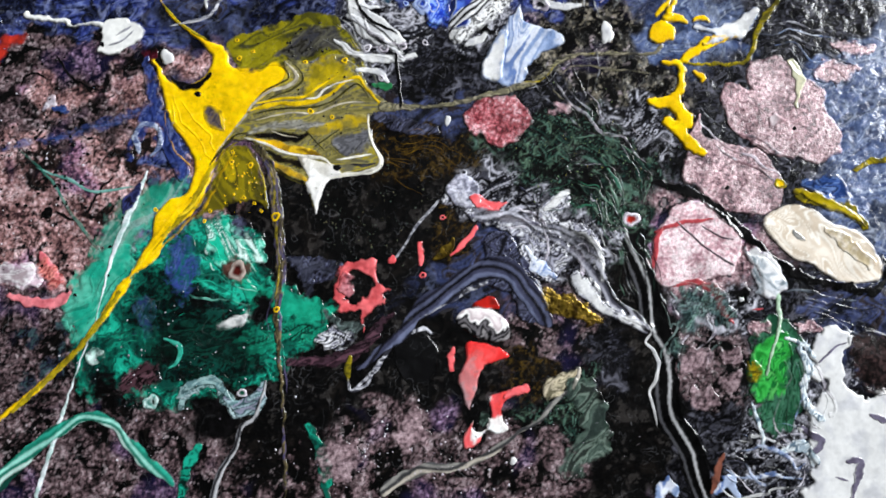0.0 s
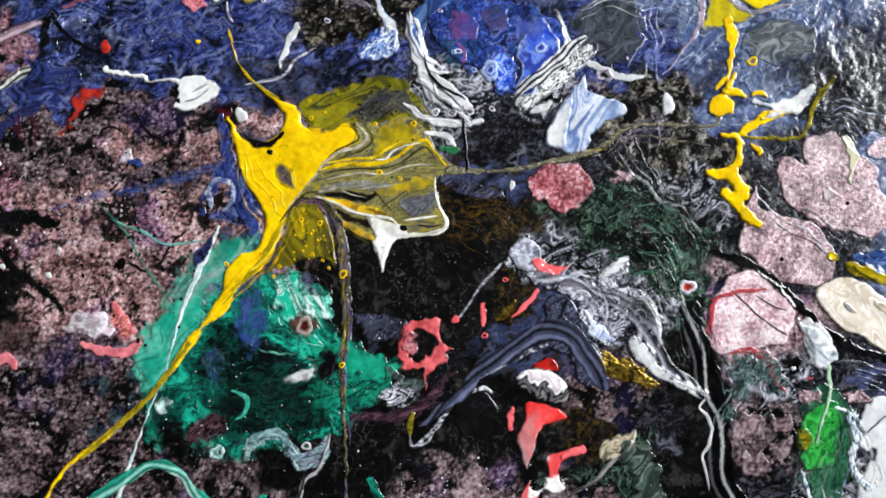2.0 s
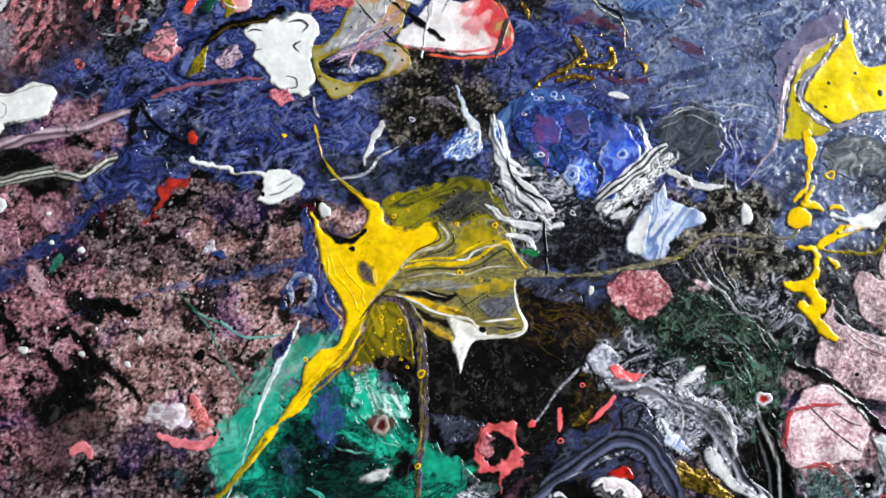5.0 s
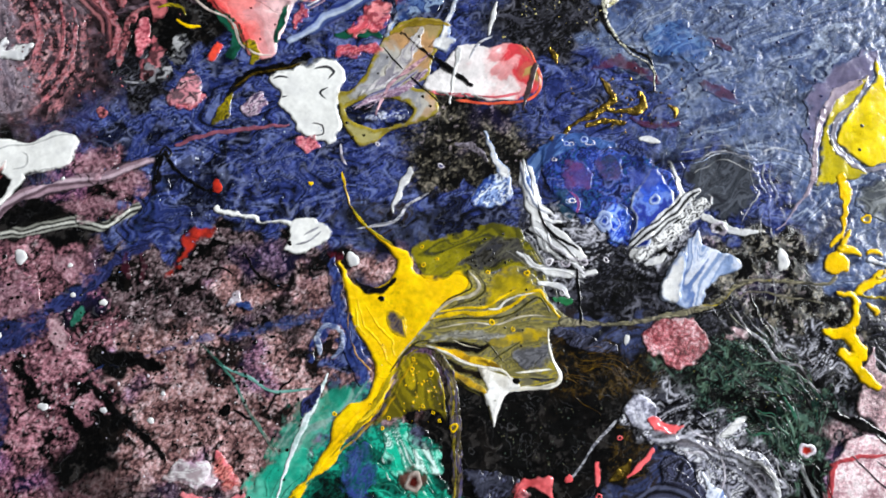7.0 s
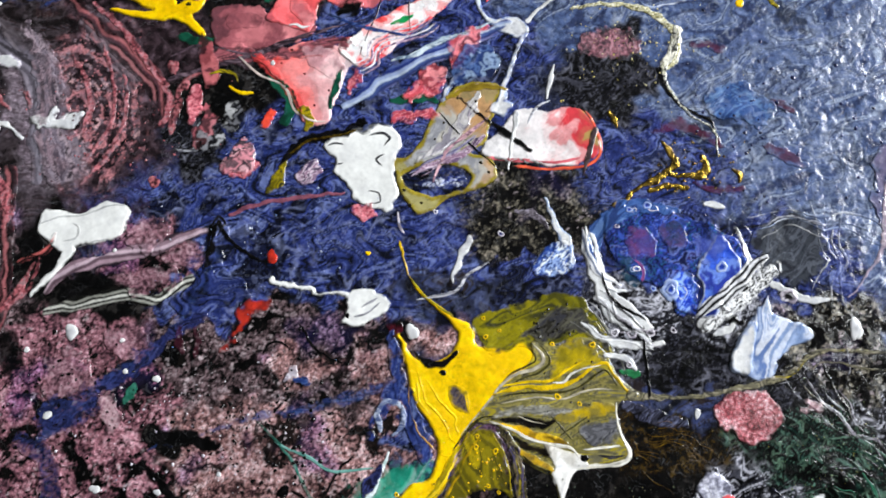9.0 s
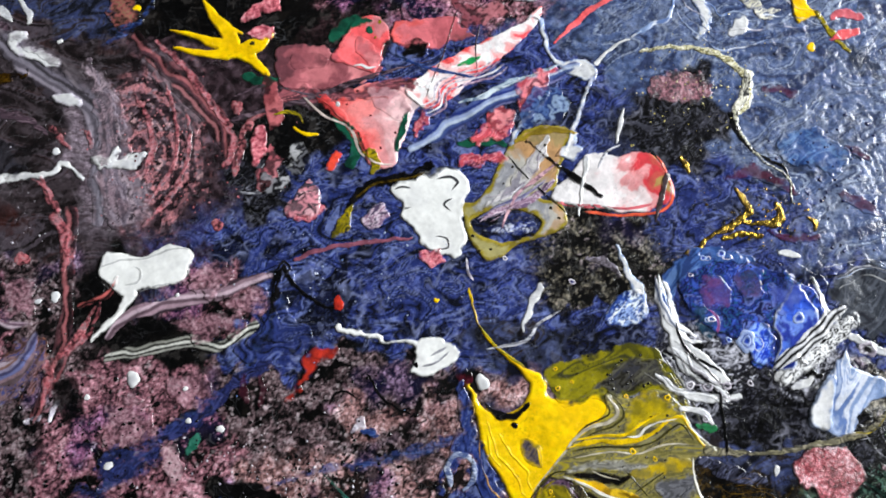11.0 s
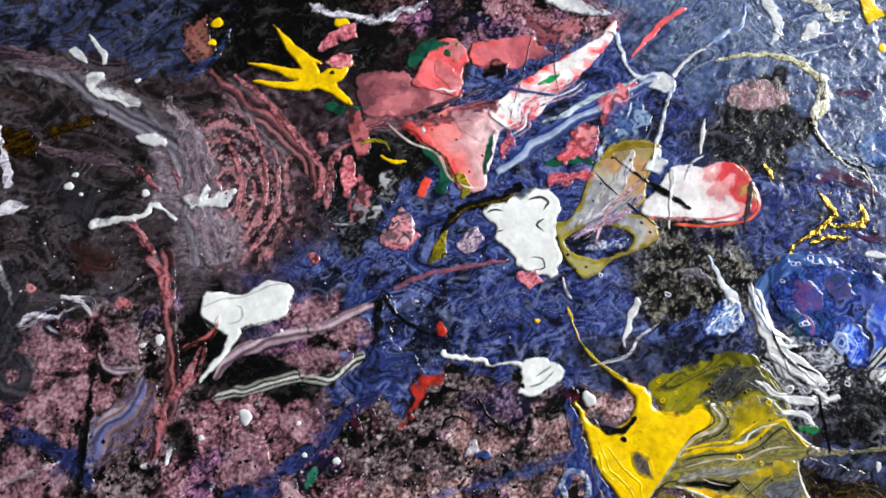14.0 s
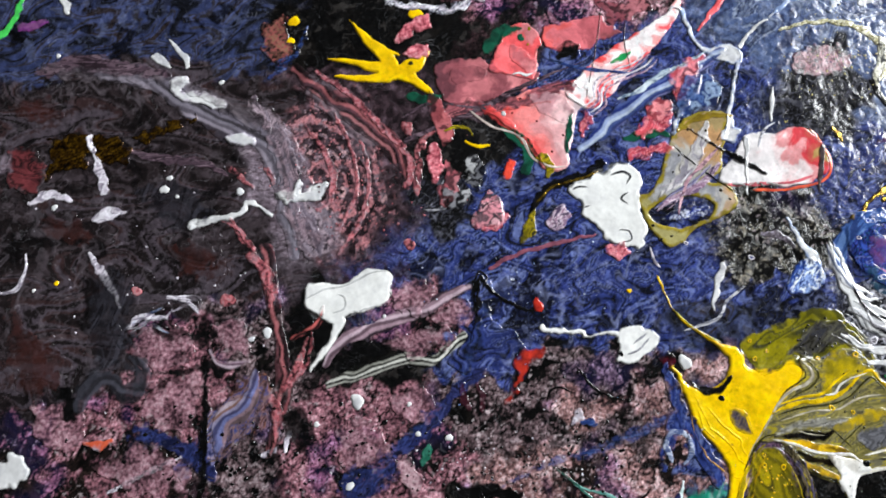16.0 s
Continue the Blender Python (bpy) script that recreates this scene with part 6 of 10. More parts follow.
splash("mauve_pool", "mauve grey paint pool inside a swirl", [[(-244.0, 190.5), (-231.5, 182.7), (-224.9, 168.4), (-220.1, 152.3), (-212.0, 141.7), (-218.0, 129.4), (-227.3, 133.0), (-233.0, 149.6), (-234.4, 165.8)]], pigment=marble("4a404a 6f6470 8f828e 5a4e58 a4929c 3c343c", 10, 1.6, -60, 2.5, 1.0, 78), h=0.12, rough=2.4, blend=3.5, category="paint pool")
splash("mauve_pool", "mauve grey paint pool on dark ground", [[(-225.9, 198.0), (-215.6, 196.4), (-204.4, 186.3), (-196.9, 172.0), (-201.5, 159.4), (-208.6, 173.4), (-218.3, 185.6)]], pigment=marble("3c343a 5c5058 7c6c74 463c44", 9, 1.6, -50, 2.5, 1.0, 79), h=0.1, rough=2.6, blend=4.0, opacity=0.8, category="paint pool")
ribbon("grey_flow", "broad smoky grey banded paint flow", [(-308.1, 206.5), (-279.7, 200.6), (-265.5, 192.4), (-251.4, 180.8), (-237.8, 173.6), (-231.6, 163.1), (-230.5, 146.5), (-228.6, 131.7)], (4, 7, 10, 11, 11, 10, 8, 4), "2a262c 4c464e 6a6470 38343a 7c7682 5a545e 8c8490 3c363e", seed=406, ripple=0.16, blend=2.0)
trail("mauve_veil", "dull mauve paint veil over dark ground", [(-318.2, 204.5), (-302.1, 207.5), (-288.8, 204.6), (-271.5, 200.8)], (4, 8, 7, 3), DARKMAUVE, 0.15)
trail("mauve_veil", "dull mauve paint veil over dark ground", [(-291.6, 174.7), (-275.6, 169.9), (-259.6, 166.9), (-251.7, 162.2)], (2, 4, 4, 2), DARKMAUVE, 0.15)
trail("green_streak", "bright green paint streak at the dark edge", [(-324.8, 235.9), (-327.0, 228.2), (-330.1, 222.7), (-334.4, 218.5)], (2, 2.5, 2.5, 3), plain("4ac85a", "2a9a3a", 0.4, 4), 0.4)
trail("purple_smear", "short purple paint smear on dark blue", [(-325.6, 222.1), (-320.7, 223.1), (-316.3, 224.2)], (3, 4, 2), plain("7a3a80", "4a2450", 0.5, 4), 0.2)
for pts in ([(-313.9, 178.5), (-308.0, 180.3), (-301.2, 179.5), (-300.3, 169.3), (-309.0, 167.7), (-315.6, 163.6), (-313.0, 171.7)], [(-298.4, 179.3), (-290.4, 178.0), (-284.0, 172.5), (-290.3, 168.3), (-296.7, 169.9)], [(-285.2, 178.9), (-273.6, 183.4), (-261.5, 185.0), (-268.0, 180.5), (-279.2, 176.1)]):
    splash("bronze_patch", "dark bronze metallic paint patch on brown ground", [pts], pigment=BRONZEP, h=0.2, rough=2.4, grain=4, material=GOLD, grit=0.3, category="paint patch", group="bronze patches")
trail("pale_dab", "pale lilac paint dab running down", [(-300.0, 178.5), (-298.6, 173.4), (-295.9, 165.3), (-294.6, 159.0)], (3, 1.5, 4, 4), PALE, 0.3)
trail("pale_dab", "pale lilac smear on dark ground", [(-320.4, 155.6), (-313.1, 158.7), (-306.0, 156.0)], (2, 4, 2), PALE, 0.2)
trail("pale_dab", "pale lilac smear on dark ground", [(-297.6, 148.9), (-291.8, 151.0), (-287.4, 150.4)], (3, 5, 2), PALE, 0.2)
trail("pale_dab", "thin pale paint wisp on dark ground", [(-299.4, 136.9), (-295.0, 129.3), (-290.1, 121.1), (-288.7, 117.1)], (1.5, 3, 2, 1), PALE, 0.2)
trail("pale_dab", "thin pale paint wisp on dark ground", [(-330.4, 124.7), (-324.7, 125.3), (-321.6, 130.4), (-321.1, 137.9)], (1, 2, 1.5, 0.8), PALE, 0.2)
for at, r in (((-271.6, 162.2), 1.6), ((-273.4, 158.1), 2.4), ((-268.9, 155.2), 1.1), ((-246.8, 155.7), 2.0), ((-311.5, 210.7), 1.2), ((-318.0, 124.8), 1.0), ((-311.8, 153.9), 1.6), ((-252.8, 197.3), 1.4), ((-244.0, 103.3), 1.5), ((-212.4, 52.6), 2.2), ((-178.4, 65.8), 1.8), ((-188.8, 67.8), 1.5), ((-222.9, 73.2), 1.4), ((-198.1, 108.2), 1.0)):
    drop("white_drop", "small white paint drop", at, r, WHITE, 0.5, material=THICK, group="white drops", squash=0.8, turn=30)
splash("white_smear", "thick white forked paint smear on a grey flow", [[(-270.7, 198.3), (-265.4, 200.7), (-264.0, 197.1), (-267.1, 194.2), (-257.3, 192.8), (-250.9, 189.0), (-252.9, 186.5), (-263.0, 190.1), (-269.9, 192.6)]], pigment=edged(WHITE, PALE, 1.0), h=0.45, rough=0.9, grain=4, material=THICK)
splash("white_smear", "white oval paint dab with a lumpy edge", [[(-251.9, 175.7), (-246.4, 177.8), (-240.8, 175.5), (-241.4, 173.0), (-247.5, 172.9)]], pigment=edged(WHITE, PALE, 1.0), h=0.6, rough=0.8, grain=4, material=THICK)
trail("white_smear", "short white paint dab on dark blue", [(-276.4, 208.3), (-274.0, 206.8), (-271.9, 204.5)], (3.5, 3.5, 2), WHITE, 0.4)
trail("white_smear", "thin wavering white paint squiggle", [(-271.5, 214.7), (-267.8, 210.0), (-265.3, 207.3), (-265.0, 203.7)], (1.2, 2, 2.5, 1.5), WHITE, 0.4)
trail("white_smear", "white paint dab at the dark upper edge", [(-310.3, 232.9), (-309.0, 230.1), (-308.2, 227.4)], (3, 3.5, 2), WHITE, 0.4)
for pts, w in (([(-250.8, 165.1), (-245.7, 160.2), (-242.6, 157.1)], (3, 4, 3)), ([(-250.4, 146.0), (-246.2, 138.2), (-241.9, 133.7)], (2, 4, 3)), ([(-243.5, 132.6), (-239.4, 126.4), (-238.0, 118.7), (-235.3, 102.9), (-233.9, 85.6)], (6, 5, 3, 3.5, 4)), ([(-233.9, 85.2), (-228.2, 94.3), (-224.7, 102.6)], (4, 5, 2)), ([(-237.2, 163.5), (-234.6, 157.9)], (5, 4)), ([(-235.5, 83.8), (-237.7, 72.7), (-240.1, 65.1)], (4, 3, 3)), ([(-224.4, 198.8), (-214.4, 190.4), (-206.0, 183.8), (-198.1, 176.9), (-190.5, 166.6), (-185.0, 155.7)], (3, 4, 5, 6, 5, 3)), ([(-184.4, 151.5), (-182.7, 160.2), (-183.0, 168.3), (-176.0, 174.7), (-163.2, 180.5)], (4, 5, 4, 4, 2))):
    trail("coral_rope", "rough dull coral rope of paint over black", pts, [0.6 * q for q in w], PINKROPE, 0.2, 2.0, grit=0.3, opacity=0.85, group="coral ropes")
splash("white_splat", "white forked paint splat in the pink swirl", strokes=[([(-233.5, 153.9), (-227.9, 152.5), (-222.9, 153.2)], (2, 4, 3)), ([(-231.0, 150.6), (-226.8, 154.5), (-225.7, 158.2)], (2, 4, 1.5)), ([(-224.9, 152.3), (-219.9, 153.0), (-216.1, 157.0)], (3, 4, 2))], pigment=WHITE, h=0.5, rough=0.8, grain=3, material=THICK)
splash("black_pool", "glossy black paint pool among mauve patches", [[(-279.9, 112.4), (-271.8, 111.5), (-261.9, 103.9), (-271.8, 104.9), (-278.0, 107.6)]], pigment=BLACKP, h=0.12, rough=1.2, category="paint pool")
splash("black_pool", "small glossy black paint pool beside white", [[(-231.6, 110.0), (-225.3, 112.0), (-221.2, 107.8), (-227.5, 103.9)]], pigment=BLACKP, h=0.12, rough=1.0, category="paint pool")
drop("black_spot", "round black paint spot on mauve ground", (-213.4, 64.0), 2.6, BLACKP, 0.12, group="black spots")
drop("black_spot", "round black paint spot on mauve ground", (-133.5, 32.2), 2.6, BLACKP, 0.15, group="black spots")
trail("pale_arc", "pale grey paint rim along a black pool", [(-285.6, 110.1), (-281.4, 113.3), (-273.4, 112.8), (-271.0, 115.3)], (2, 2.5, 2.5, 1), PALE, 0.25)
trail("pale_arc", "pale grey paint rim along a black pool", [(-272.6, 119.8), (-267.0, 118.2), (-263.1, 115.2), (-262.2, 113.2)], (1.5, 2, 2, 1), PALE, 0.25)
for at, r in (((-252.0, 117.3), 3.2), ((-283.0, 122.4), 2.2), ((-187.8, 133.0), 2.6), ((-186.2, 176.2), 3.0), ((-180.9, 169.5), 2.2), ((-211.1, 179.8), 1.4)):
    drop("pink_drop", "dull pink lumpy paint drop", at, r, PINKROPE, 0.35, group="pink drops")
for at, r in (((-310.4, 126.9), 1.1), ((-225.7, 219.8), 2.6), ((-227.2, 212.3), 1.8), ((-180.5, 220.6), 3.2), ((-111.8, 111.6), 0.9)):
    drop("yellow_drop", "small bright yellow paint drop", at, r, YELLOW, 0.4, group="yellow drops")
splash("marbled_patch", "blue, mauve and ochre marbled paint patch", [[(-261.6, 74.0), (-256.8, 81.1), (-249.2, 84.7), (-243.1, 83.9), (-242.5, 76.8), (-249.0, 71.6), (-254.8, 66.5), (-256.0, 58.9), (-261.2, 61.1)]], pigment=marble("24284a 5c5a80 8a7a8c 3a3c64 7a5a3c 6a6890 1c1c34", 9, 1.7, 50, 2.5, 0.9, 86), h=0.2, rough=1.6, category="paint patch")
splash("marbled_patch", "brown and mauve marbled paint patch", [[(-252.6, 84.2), (-245.2, 90.5), (-238.3, 91.2), (-237.4, 83.5), (-240.0, 72.5), (-245.3, 69.2), (-242.5, 76.8), (-243.5, 83.2)]], pigment=marble("5a3c38 8a6870 3a282c 7d5040 9a7a84", 8, 1.6, 60, 3, 0.9, 87), h=0.2, rough=1.4, category="paint patch")
trail("blue_stain", "deep blue paint stain in cracks of mauve ground", [(-283.2, 75.5), (-273.8, 71.5), (-265.4, 66.9), (-258.1, 58.5)], (3, 5, 7, 4), STAIN, 0.1, 1.5)
splash("blue_stain", "deep blue paint stain on mauve ground", [[(-215.5, 57.9), (-208.2, 54.1), (-198.2, 64.0), (-196.7, 56.6), (-204.7, 48.0), (-212.6, 47.9)]], pigment=STAIN, h=0.1, rough=2.2, grain=7)
trail("blue_stain", "deep blue paint stain on mauve ground", [(-196.7, 62.4), (-182.8, 70.8), (-176.4, 79.8), (-166.2, 86.7)], (5, 4, 4, 5), STAIN, 0.15, 1.5)
splash("blue_pour", "dark blue paint pour between mauve patches", [[(-166.1, 114.1), (-160.2, 117.7), (-160.4, 105.8), (-149.6, 97.2), (-156.0, 91.8), (-170.1, 87.0), (-177.6, 91.3), (-169.2, 98.5)]], pigment=NAVY, h=0.2, rough=1.6, opacity=0.7)
splash("white_splat", "white paint splat on rough mauve ground", [[(-327.8, 68.0), (-323.9, 70.6), (-319.0, 68.3), (-318.5, 62.7), (-323.5, 59.8), (-329.3, 58.8), (-334.6, 64.5)]], pigment=WHITE, h=0.7, rough=1.6, material=THICK)
trail("orange_dab", "small orange and pale blue paint dab", [(-299.9, 72.6), (-295.2, 71.2), (-291.4, 72.4)], (1.5, 3.5, 2), plain("c8583c", "a8b0c0", 0.5, 5), 0.25)
trail("black_seam", "straight black seam down the mauve ground", [(-260.0, 96.8), (-260.3, 78.0), (-261.2, 63.3), (-262.0, 50.7)], (2, 3, 3, 2.5), BLACKP, 0.08, 0.8)
trail("pale_squiggle", "thin pale paint squiggle on mauve ground", [(-292.3, 55.8), (-281.3, 60.7), (-272.0, 64.1), (-268.6, 65.3)], (1, 2, 1.5, 1), PALE, 0.25)
trail("pale_squiggle", "short pale paint dab on black", [(-233.6, 65.0), (-232.9, 68.3), (-231.7, 70.8)], (1.5, 2.5, 1.5), PALE, 0.3)
trail("pale_squiggle", "short pale paint dab on black", [(-240.9, 64.4), (-238.3, 65.0), (-236.7, 66.0)], (2, 2, 1), PALE, 0.3)
splash("brown_patch", "brown and rust speckled paint patch", [[(-236.2, 220.0), (-229.9, 221.9), (-226.1, 210.4), (-229.4, 201.7), (-234.5, 204.2), (-238.5, 211.1)]], pigment=clumpy("2a1c18 5a3c34 8a4a48 7a5a48", 140), h=0.12, rough=2.4, blend=2.5, category="paint patch")
splash("blue_streak", "blue paint streak on black", strokes=[([(-235.1, 197.7), (-229.4, 203.9), (-224.0, 209.2), (-220.6, 216.9)], (3, 4, 3, 2))], pigment=BLUELINE, h=0.15, rough=1.2)
splash("red_spot", "dull red paint stain at the dark edge", [[(-329.7, 174.8), (-321.4, 176.4), (-315.3, 170.2), (-316.7, 162.0), (-322.9, 159.3), (-328.9, 164.8)]], pigment=marble("2a1416 4a2226 6a3034 34181a", 7, 1.5, 0, 2, 0.9, 88), h=0.12, rough=2, category="paint stain")
speckles("fleck_scatter", "many tiny white paint flecks on the dark ground", (-271.8, 124.8), (60, 45), 90, 0.28, PALE, 11)
speckles("fleck_scatter", "many tiny pink paint flecks round the swirl", (-205.7, 155.3), (26, 24), 260, 0.25, PINKROPE, 12)
speckles("fleck_scatter", "many tiny pale flecks on mauve ground", (-160.1, 44.5), (60, 30), 200, 0.25, PALE, 13)

for pts in ([(-194.2, 119.0), (-183.9, 120.7), (-179.2, 115.3), (-188.3, 108.7), (-196.3, 109.4)], [(-181.2, 109.1), (-170.1, 114.6), (-166.7, 106.5), (-176.4, 101.9)], [(-197.2, 100.8), (-184.1, 103.7), (-172.1, 100.2), (-181.3, 94.6), (-194.2, 93.9)], [(-284.5, 107.7), (-271.8, 109.9), (-261.9, 100.8), (-271.9, 94.6), (-281.4, 96.4)], [(-256.8, 108.2), (-246.8, 109.5), (-244.7, 99.6), (-252.8, 96.0), (-257.7, 102.1)], [(-279.8, 88.3), (-264.3, 92.6), (-261.3, 81.8), (-266.3, 74.3), (-279.4, 78.9)], [(-316.9, 85.6), (-305.8, 88.6), (-298.1, 78.8), (-305.4, 70.1), (-316.6, 74.5)], [(-296.1, 64.0), (-281.3, 70.2), (-266.4, 65.5), (-264.6, 56.3), (-283.1, 54.0)], [(-216.7, 71.5), (-205.6, 73.6), (-198.6, 64.9), (-206.9, 56.9), (-215.7, 60.2)], [(-198.8, 80.1), (-186.0, 84.6), (-180.2, 77.2), (-189.9, 71.0)]):
    splash("mauve_patch", "rough dusty mauve pink paint patch over black", [pts], pigment=clumpy("3a262e 6a4852 8e6470 a67c88 bc98a2", 160), h=0.2, rough=3.0, grain=6, grit=0.5, blend=3.5, opacity=0.8, category="paint patch", group="mauve patches")
for pts in ([(-281.4, 92.2), (-271.9, 94.8), (-262.0, 95.1), (-271.9, 92.3)], [(-261.4, 95.0), (-252.8, 96.4), (-245.2, 93.0), (-254.8, 91.2)], [(-218.8, 94.5), (-207.8, 98.4), (-194.8, 99.1), (-201.8, 95.0)], [(-165.3, 102.8), (-163.4, 114.2), (-166.9, 121.6), (-168.2, 110.2)], [(-309.5, 88.8), (-304.0, 90.3), (-301.9, 82.7), (-306.0, 80.2)]):
    splash("black_gap", "glossy black gap between mauve patches", [pts], pigment=BLACKP, h=0.05, rough=2.0, blend=1.5, bead=0, category="paint pool", group="black gaps")
# ---- coral wing, its neighbours and the dark gaps ----
DKGREEN = plain("14503c", "0a2c22", 0.5, 5, 89)
LILAC = marble("6a5470 b8a0b4 8a6a80 d0bcca 4a3c54", 5, 1.6, 30, 2.5, 0.9, 90)
splash("dull_pink", "dull pink paint wash between coral splashes", [[(-173.0, 183.4), (-160.4, 185.8), (-144.4, 186.3), (-130.7, 191.7), (-122.1, 187.5), (-144.1, 180.8), (-159.9, 179.5), (-172.5, 177.9)]], pigment=marble("6a3c44 9a545c 4a2c34 b0666c", 8, 1.5, 10, 4, 0.8, 161), h=0.12, rough=1.8, blend=2.0)
splash("white_edge", "thick pale paint band along the upper edge", strokes=[([(-191.5, 226.1), (-179.7, 223.2), (-169.3, 221.5), (-159.2, 224.4), (-149.2, 228.6)], (3, 4, 4, 4, 2))], pigment=edged(PALE, GREYSPL, 1.8), h=0.35, rough=1.6)
splash("white_edge", "thick white paint band running to a tip", strokes=[([(-108.0, 231.8), (-97.6, 228.8), (-88.2, 225.3), (-82.7, 225.1)], (3, 6, 5, 2))], pigment=edged(WHITE, GREYSPL, 1.5), h=0.5, rough=1.0)
for pts in ([(-188.3, 212.4), (-183.8, 217.2), (-176.0, 220.4), (-175.1, 215.3), (-182.0, 212.5), (-187.7, 208.8)], [(-185.8, 205.6), (-182.2, 208.9), (-176.8, 207.8), (-177.1, 202.9), (-183.4, 202.3)], [(-179.5, 168.1), (-175.3, 169.6), (-173.7, 159.7), (-177.4, 154.4), (-179.6, 160.0)], [(-164.6, 139.1), (-157.9, 147.0), (-151.7, 139.1), (-160.1, 135.5)], [(-118.7, 126.8), (-112.3, 128.9), (-108.8, 124.6), (-115.0, 122.9)]):
    splash("pink_patch", "lumpy pink paint patch on black", [pts], pigment=clumpy("8a3c48 c0606c d8808a e09aa2", 91), h=0.35, rough=1.4, grain=4, grit=0.3, category="paint patch", group="pink patches")
for pts, w in (([(-154.7, 204.2), (-151.6, 209.2), (-146.1, 212.6), (-141.6, 212.4)], (4, 6, 5, 2)), ([(-151.1, 173.3), (-144.9, 169.0), (-142.5, 162.6), (-144.9, 157.2)], (3, 5, 5, 4)), ([(-128.8, 163.3), (-127.3, 171.2), (-125.7, 178.8)], (1.5, 3, 2)), ([(-107.7, 166.9), (-97.9, 168.7), (-91.6, 168.2)], (2, 4, 3)), ([(-185.1, 187.8), (-177.4, 186.1), (-173.1, 187.6)], (3, 5, 2))):
    trail("green_fill", "dark green paint filling a gap", pts, w, DKGREEN, 0.2, 0.8, group="green fills")
trail("streak", "bright green streak", [(-109.2, 196.8), (-104.9, 198.7), (-101.3, 200.7)], (1, 3, 1), plain("1c8a4a", "0f6a38", 0.4, 4), 0.15, parent=wing_c)
trail("red_dab", "short orange red paint dab", [(-149.5, 161.0), (-150.5, 158.5), (-150.9, 156.0)], (3.5, 4, 3.5), plain("f0503c", "d83c2c", 0.4, 4), 0.4)
trail("olive_hook", "olive yellow paint hook with dark edges", [(-139.8, 162.7), (-136.5, 160.5), (-135.4, 157.7), (-136.6, 154.8)], (2, 4, 4, 2), OLIVE, 0.4)
trail("olive_hook", "thin yellow paint hook on black", [(-165.5, 170.0), (-161.4, 167.7), (-156.6, 167.6)], (1, 2, 1), YELLOW, 0.3)
trail("olive_hook", "thin olive paint thread on black", [(-175.3, 173.6), (-168.5, 175.2), (-163.9, 174.6), (-162.1, 171.4)], (0.8, 1.4, 1.4, 1), OLIVE, 0.3)
trail("olive_hook", "olive brown paint drop with a long neck", [(-147.1, 132.4), (-144.7, 136.4), (-143.1, 141.6), (-141.4, 145.7)], (3, 5, 3, 1.5), OLIVE, 0.4)
trail("dark_band", "black paint band with a gilded edge", [(-143.6, 142.8), (-137.1, 150.3), (-124.8, 153.8), (-116.8, 157.9)], (2, 4, 4, 5), BLACKP, 0.4)
trail("gold_edge", "thin gold edge along a black band", [(-141.8, 145.3), (-135.4, 150.8), (-124.8, 153.0), (-117.9, 156.2)], (0.8, 1.2, 1.4, 1), GOLDP, 0.25, material=GOLD)
splash("lilac_patch", "lilac and white marbled paint patch", [[(-138.9, 136.3), (-136.2, 142.4), (-131.7, 144.2), (-129.5, 140.0), (-133.1, 134.7)]], pigment=LILAC, h=0.3, rough=1.0, category="paint patch")
splash("lilac_patch", "grey and pink marbled paint patch", [[(-161.3, 147.0), (-157.4, 151.6), (-153.5, 146.2), (-154.8, 138.2), (-162.9, 137.4), (-165.7, 139.2)]], pigment=marble("3a343c d88a96 6a5c66 e0a8b0 28242a", 8, 1.5, 40, 2, 0.9, 92), h=0.3, rough=1.4, category="paint patch")
drop("spot", "dark green spot", (-141.8, 208.7), 1.9, DKGREEN, 0.1, parent=wing_a)
drop("spot", "white spot", (-150.6, 179.4), 1.2, WHITE, 0.3, parent=wing_b)
splash("black_pool", "black glossy pool between coral splashes", [[(-132.5, 202.0), (-125.4, 205.9), (-118.8, 204.0), (-122.6, 199.0), (-129.9, 198.6)]], pigment=BLACKP, h=0.1, rough=1.4, category="paint pool")
trail("mauve_thread", "long brown mauve paint thread", [(-187.0, 171.3), (-171.6, 177.1), (-156.2, 182.6), (-144.6, 188.4), (-132.8, 192.9)], (2, 2.2, 2, 1.8, 1), DARKMAUVE, 0.3)
trail("squiggle", "tiny white squiggle", [(-147.0, 194.2), (-143.4, 194.9), (-140.9, 193.7), (-138.1, 194.3)], (1.2, 1.8, 1.4, 1), WHITE, 0.3, parent=wing_a)
for k in range(4):
    o = k * 1.3
    trail("striped_curl", "fine brown and white striped paint curl", [(u + o, v - 0.9 * o) for u, v in [(-121.7, 179.9), (-116.7, 183.5), (-116.1, 188.7), (-112.3, 192.3), (-100.7, 196.4), (-94.8, 201.0)]], (0.7, 1.0, 0.9, 1.0, 0.9, 0.6), LILAC if k % 2 else PALE, 0.15, 0.5, group="striped curls")
for pts in ([(-87.6, 181.8), (-82.6, 194.0), (-73.3, 197.9), (-75.3, 192.2), (-80.0, 186.4), (-83.9, 180.7)], [(-103.1, 170.5), (-96.2, 176.3), (-89.0, 175.8), (-88.9, 170.4), (-99.9, 167.8)], [(-106.0, 162.9), (-91.9, 165.3), (-89.5, 162.2), (-103.5, 159.0)], [(-123.7, 171.4), (-120.9, 178.3), (-118.1, 179.3), (-119.0, 171.7), (-122.4, 168.6)]):
    splash("coral_patch", "coral paint patch with dark marks", [pts], pigment=marble("c04852 e0626c a03844 e88890 d05058", 6, 1.6, 40, 2.2, 1.0, 94), h=0.2, rough=2.0, blend=1.8, opacity=0.9, category="paint patch", group="coral patches")
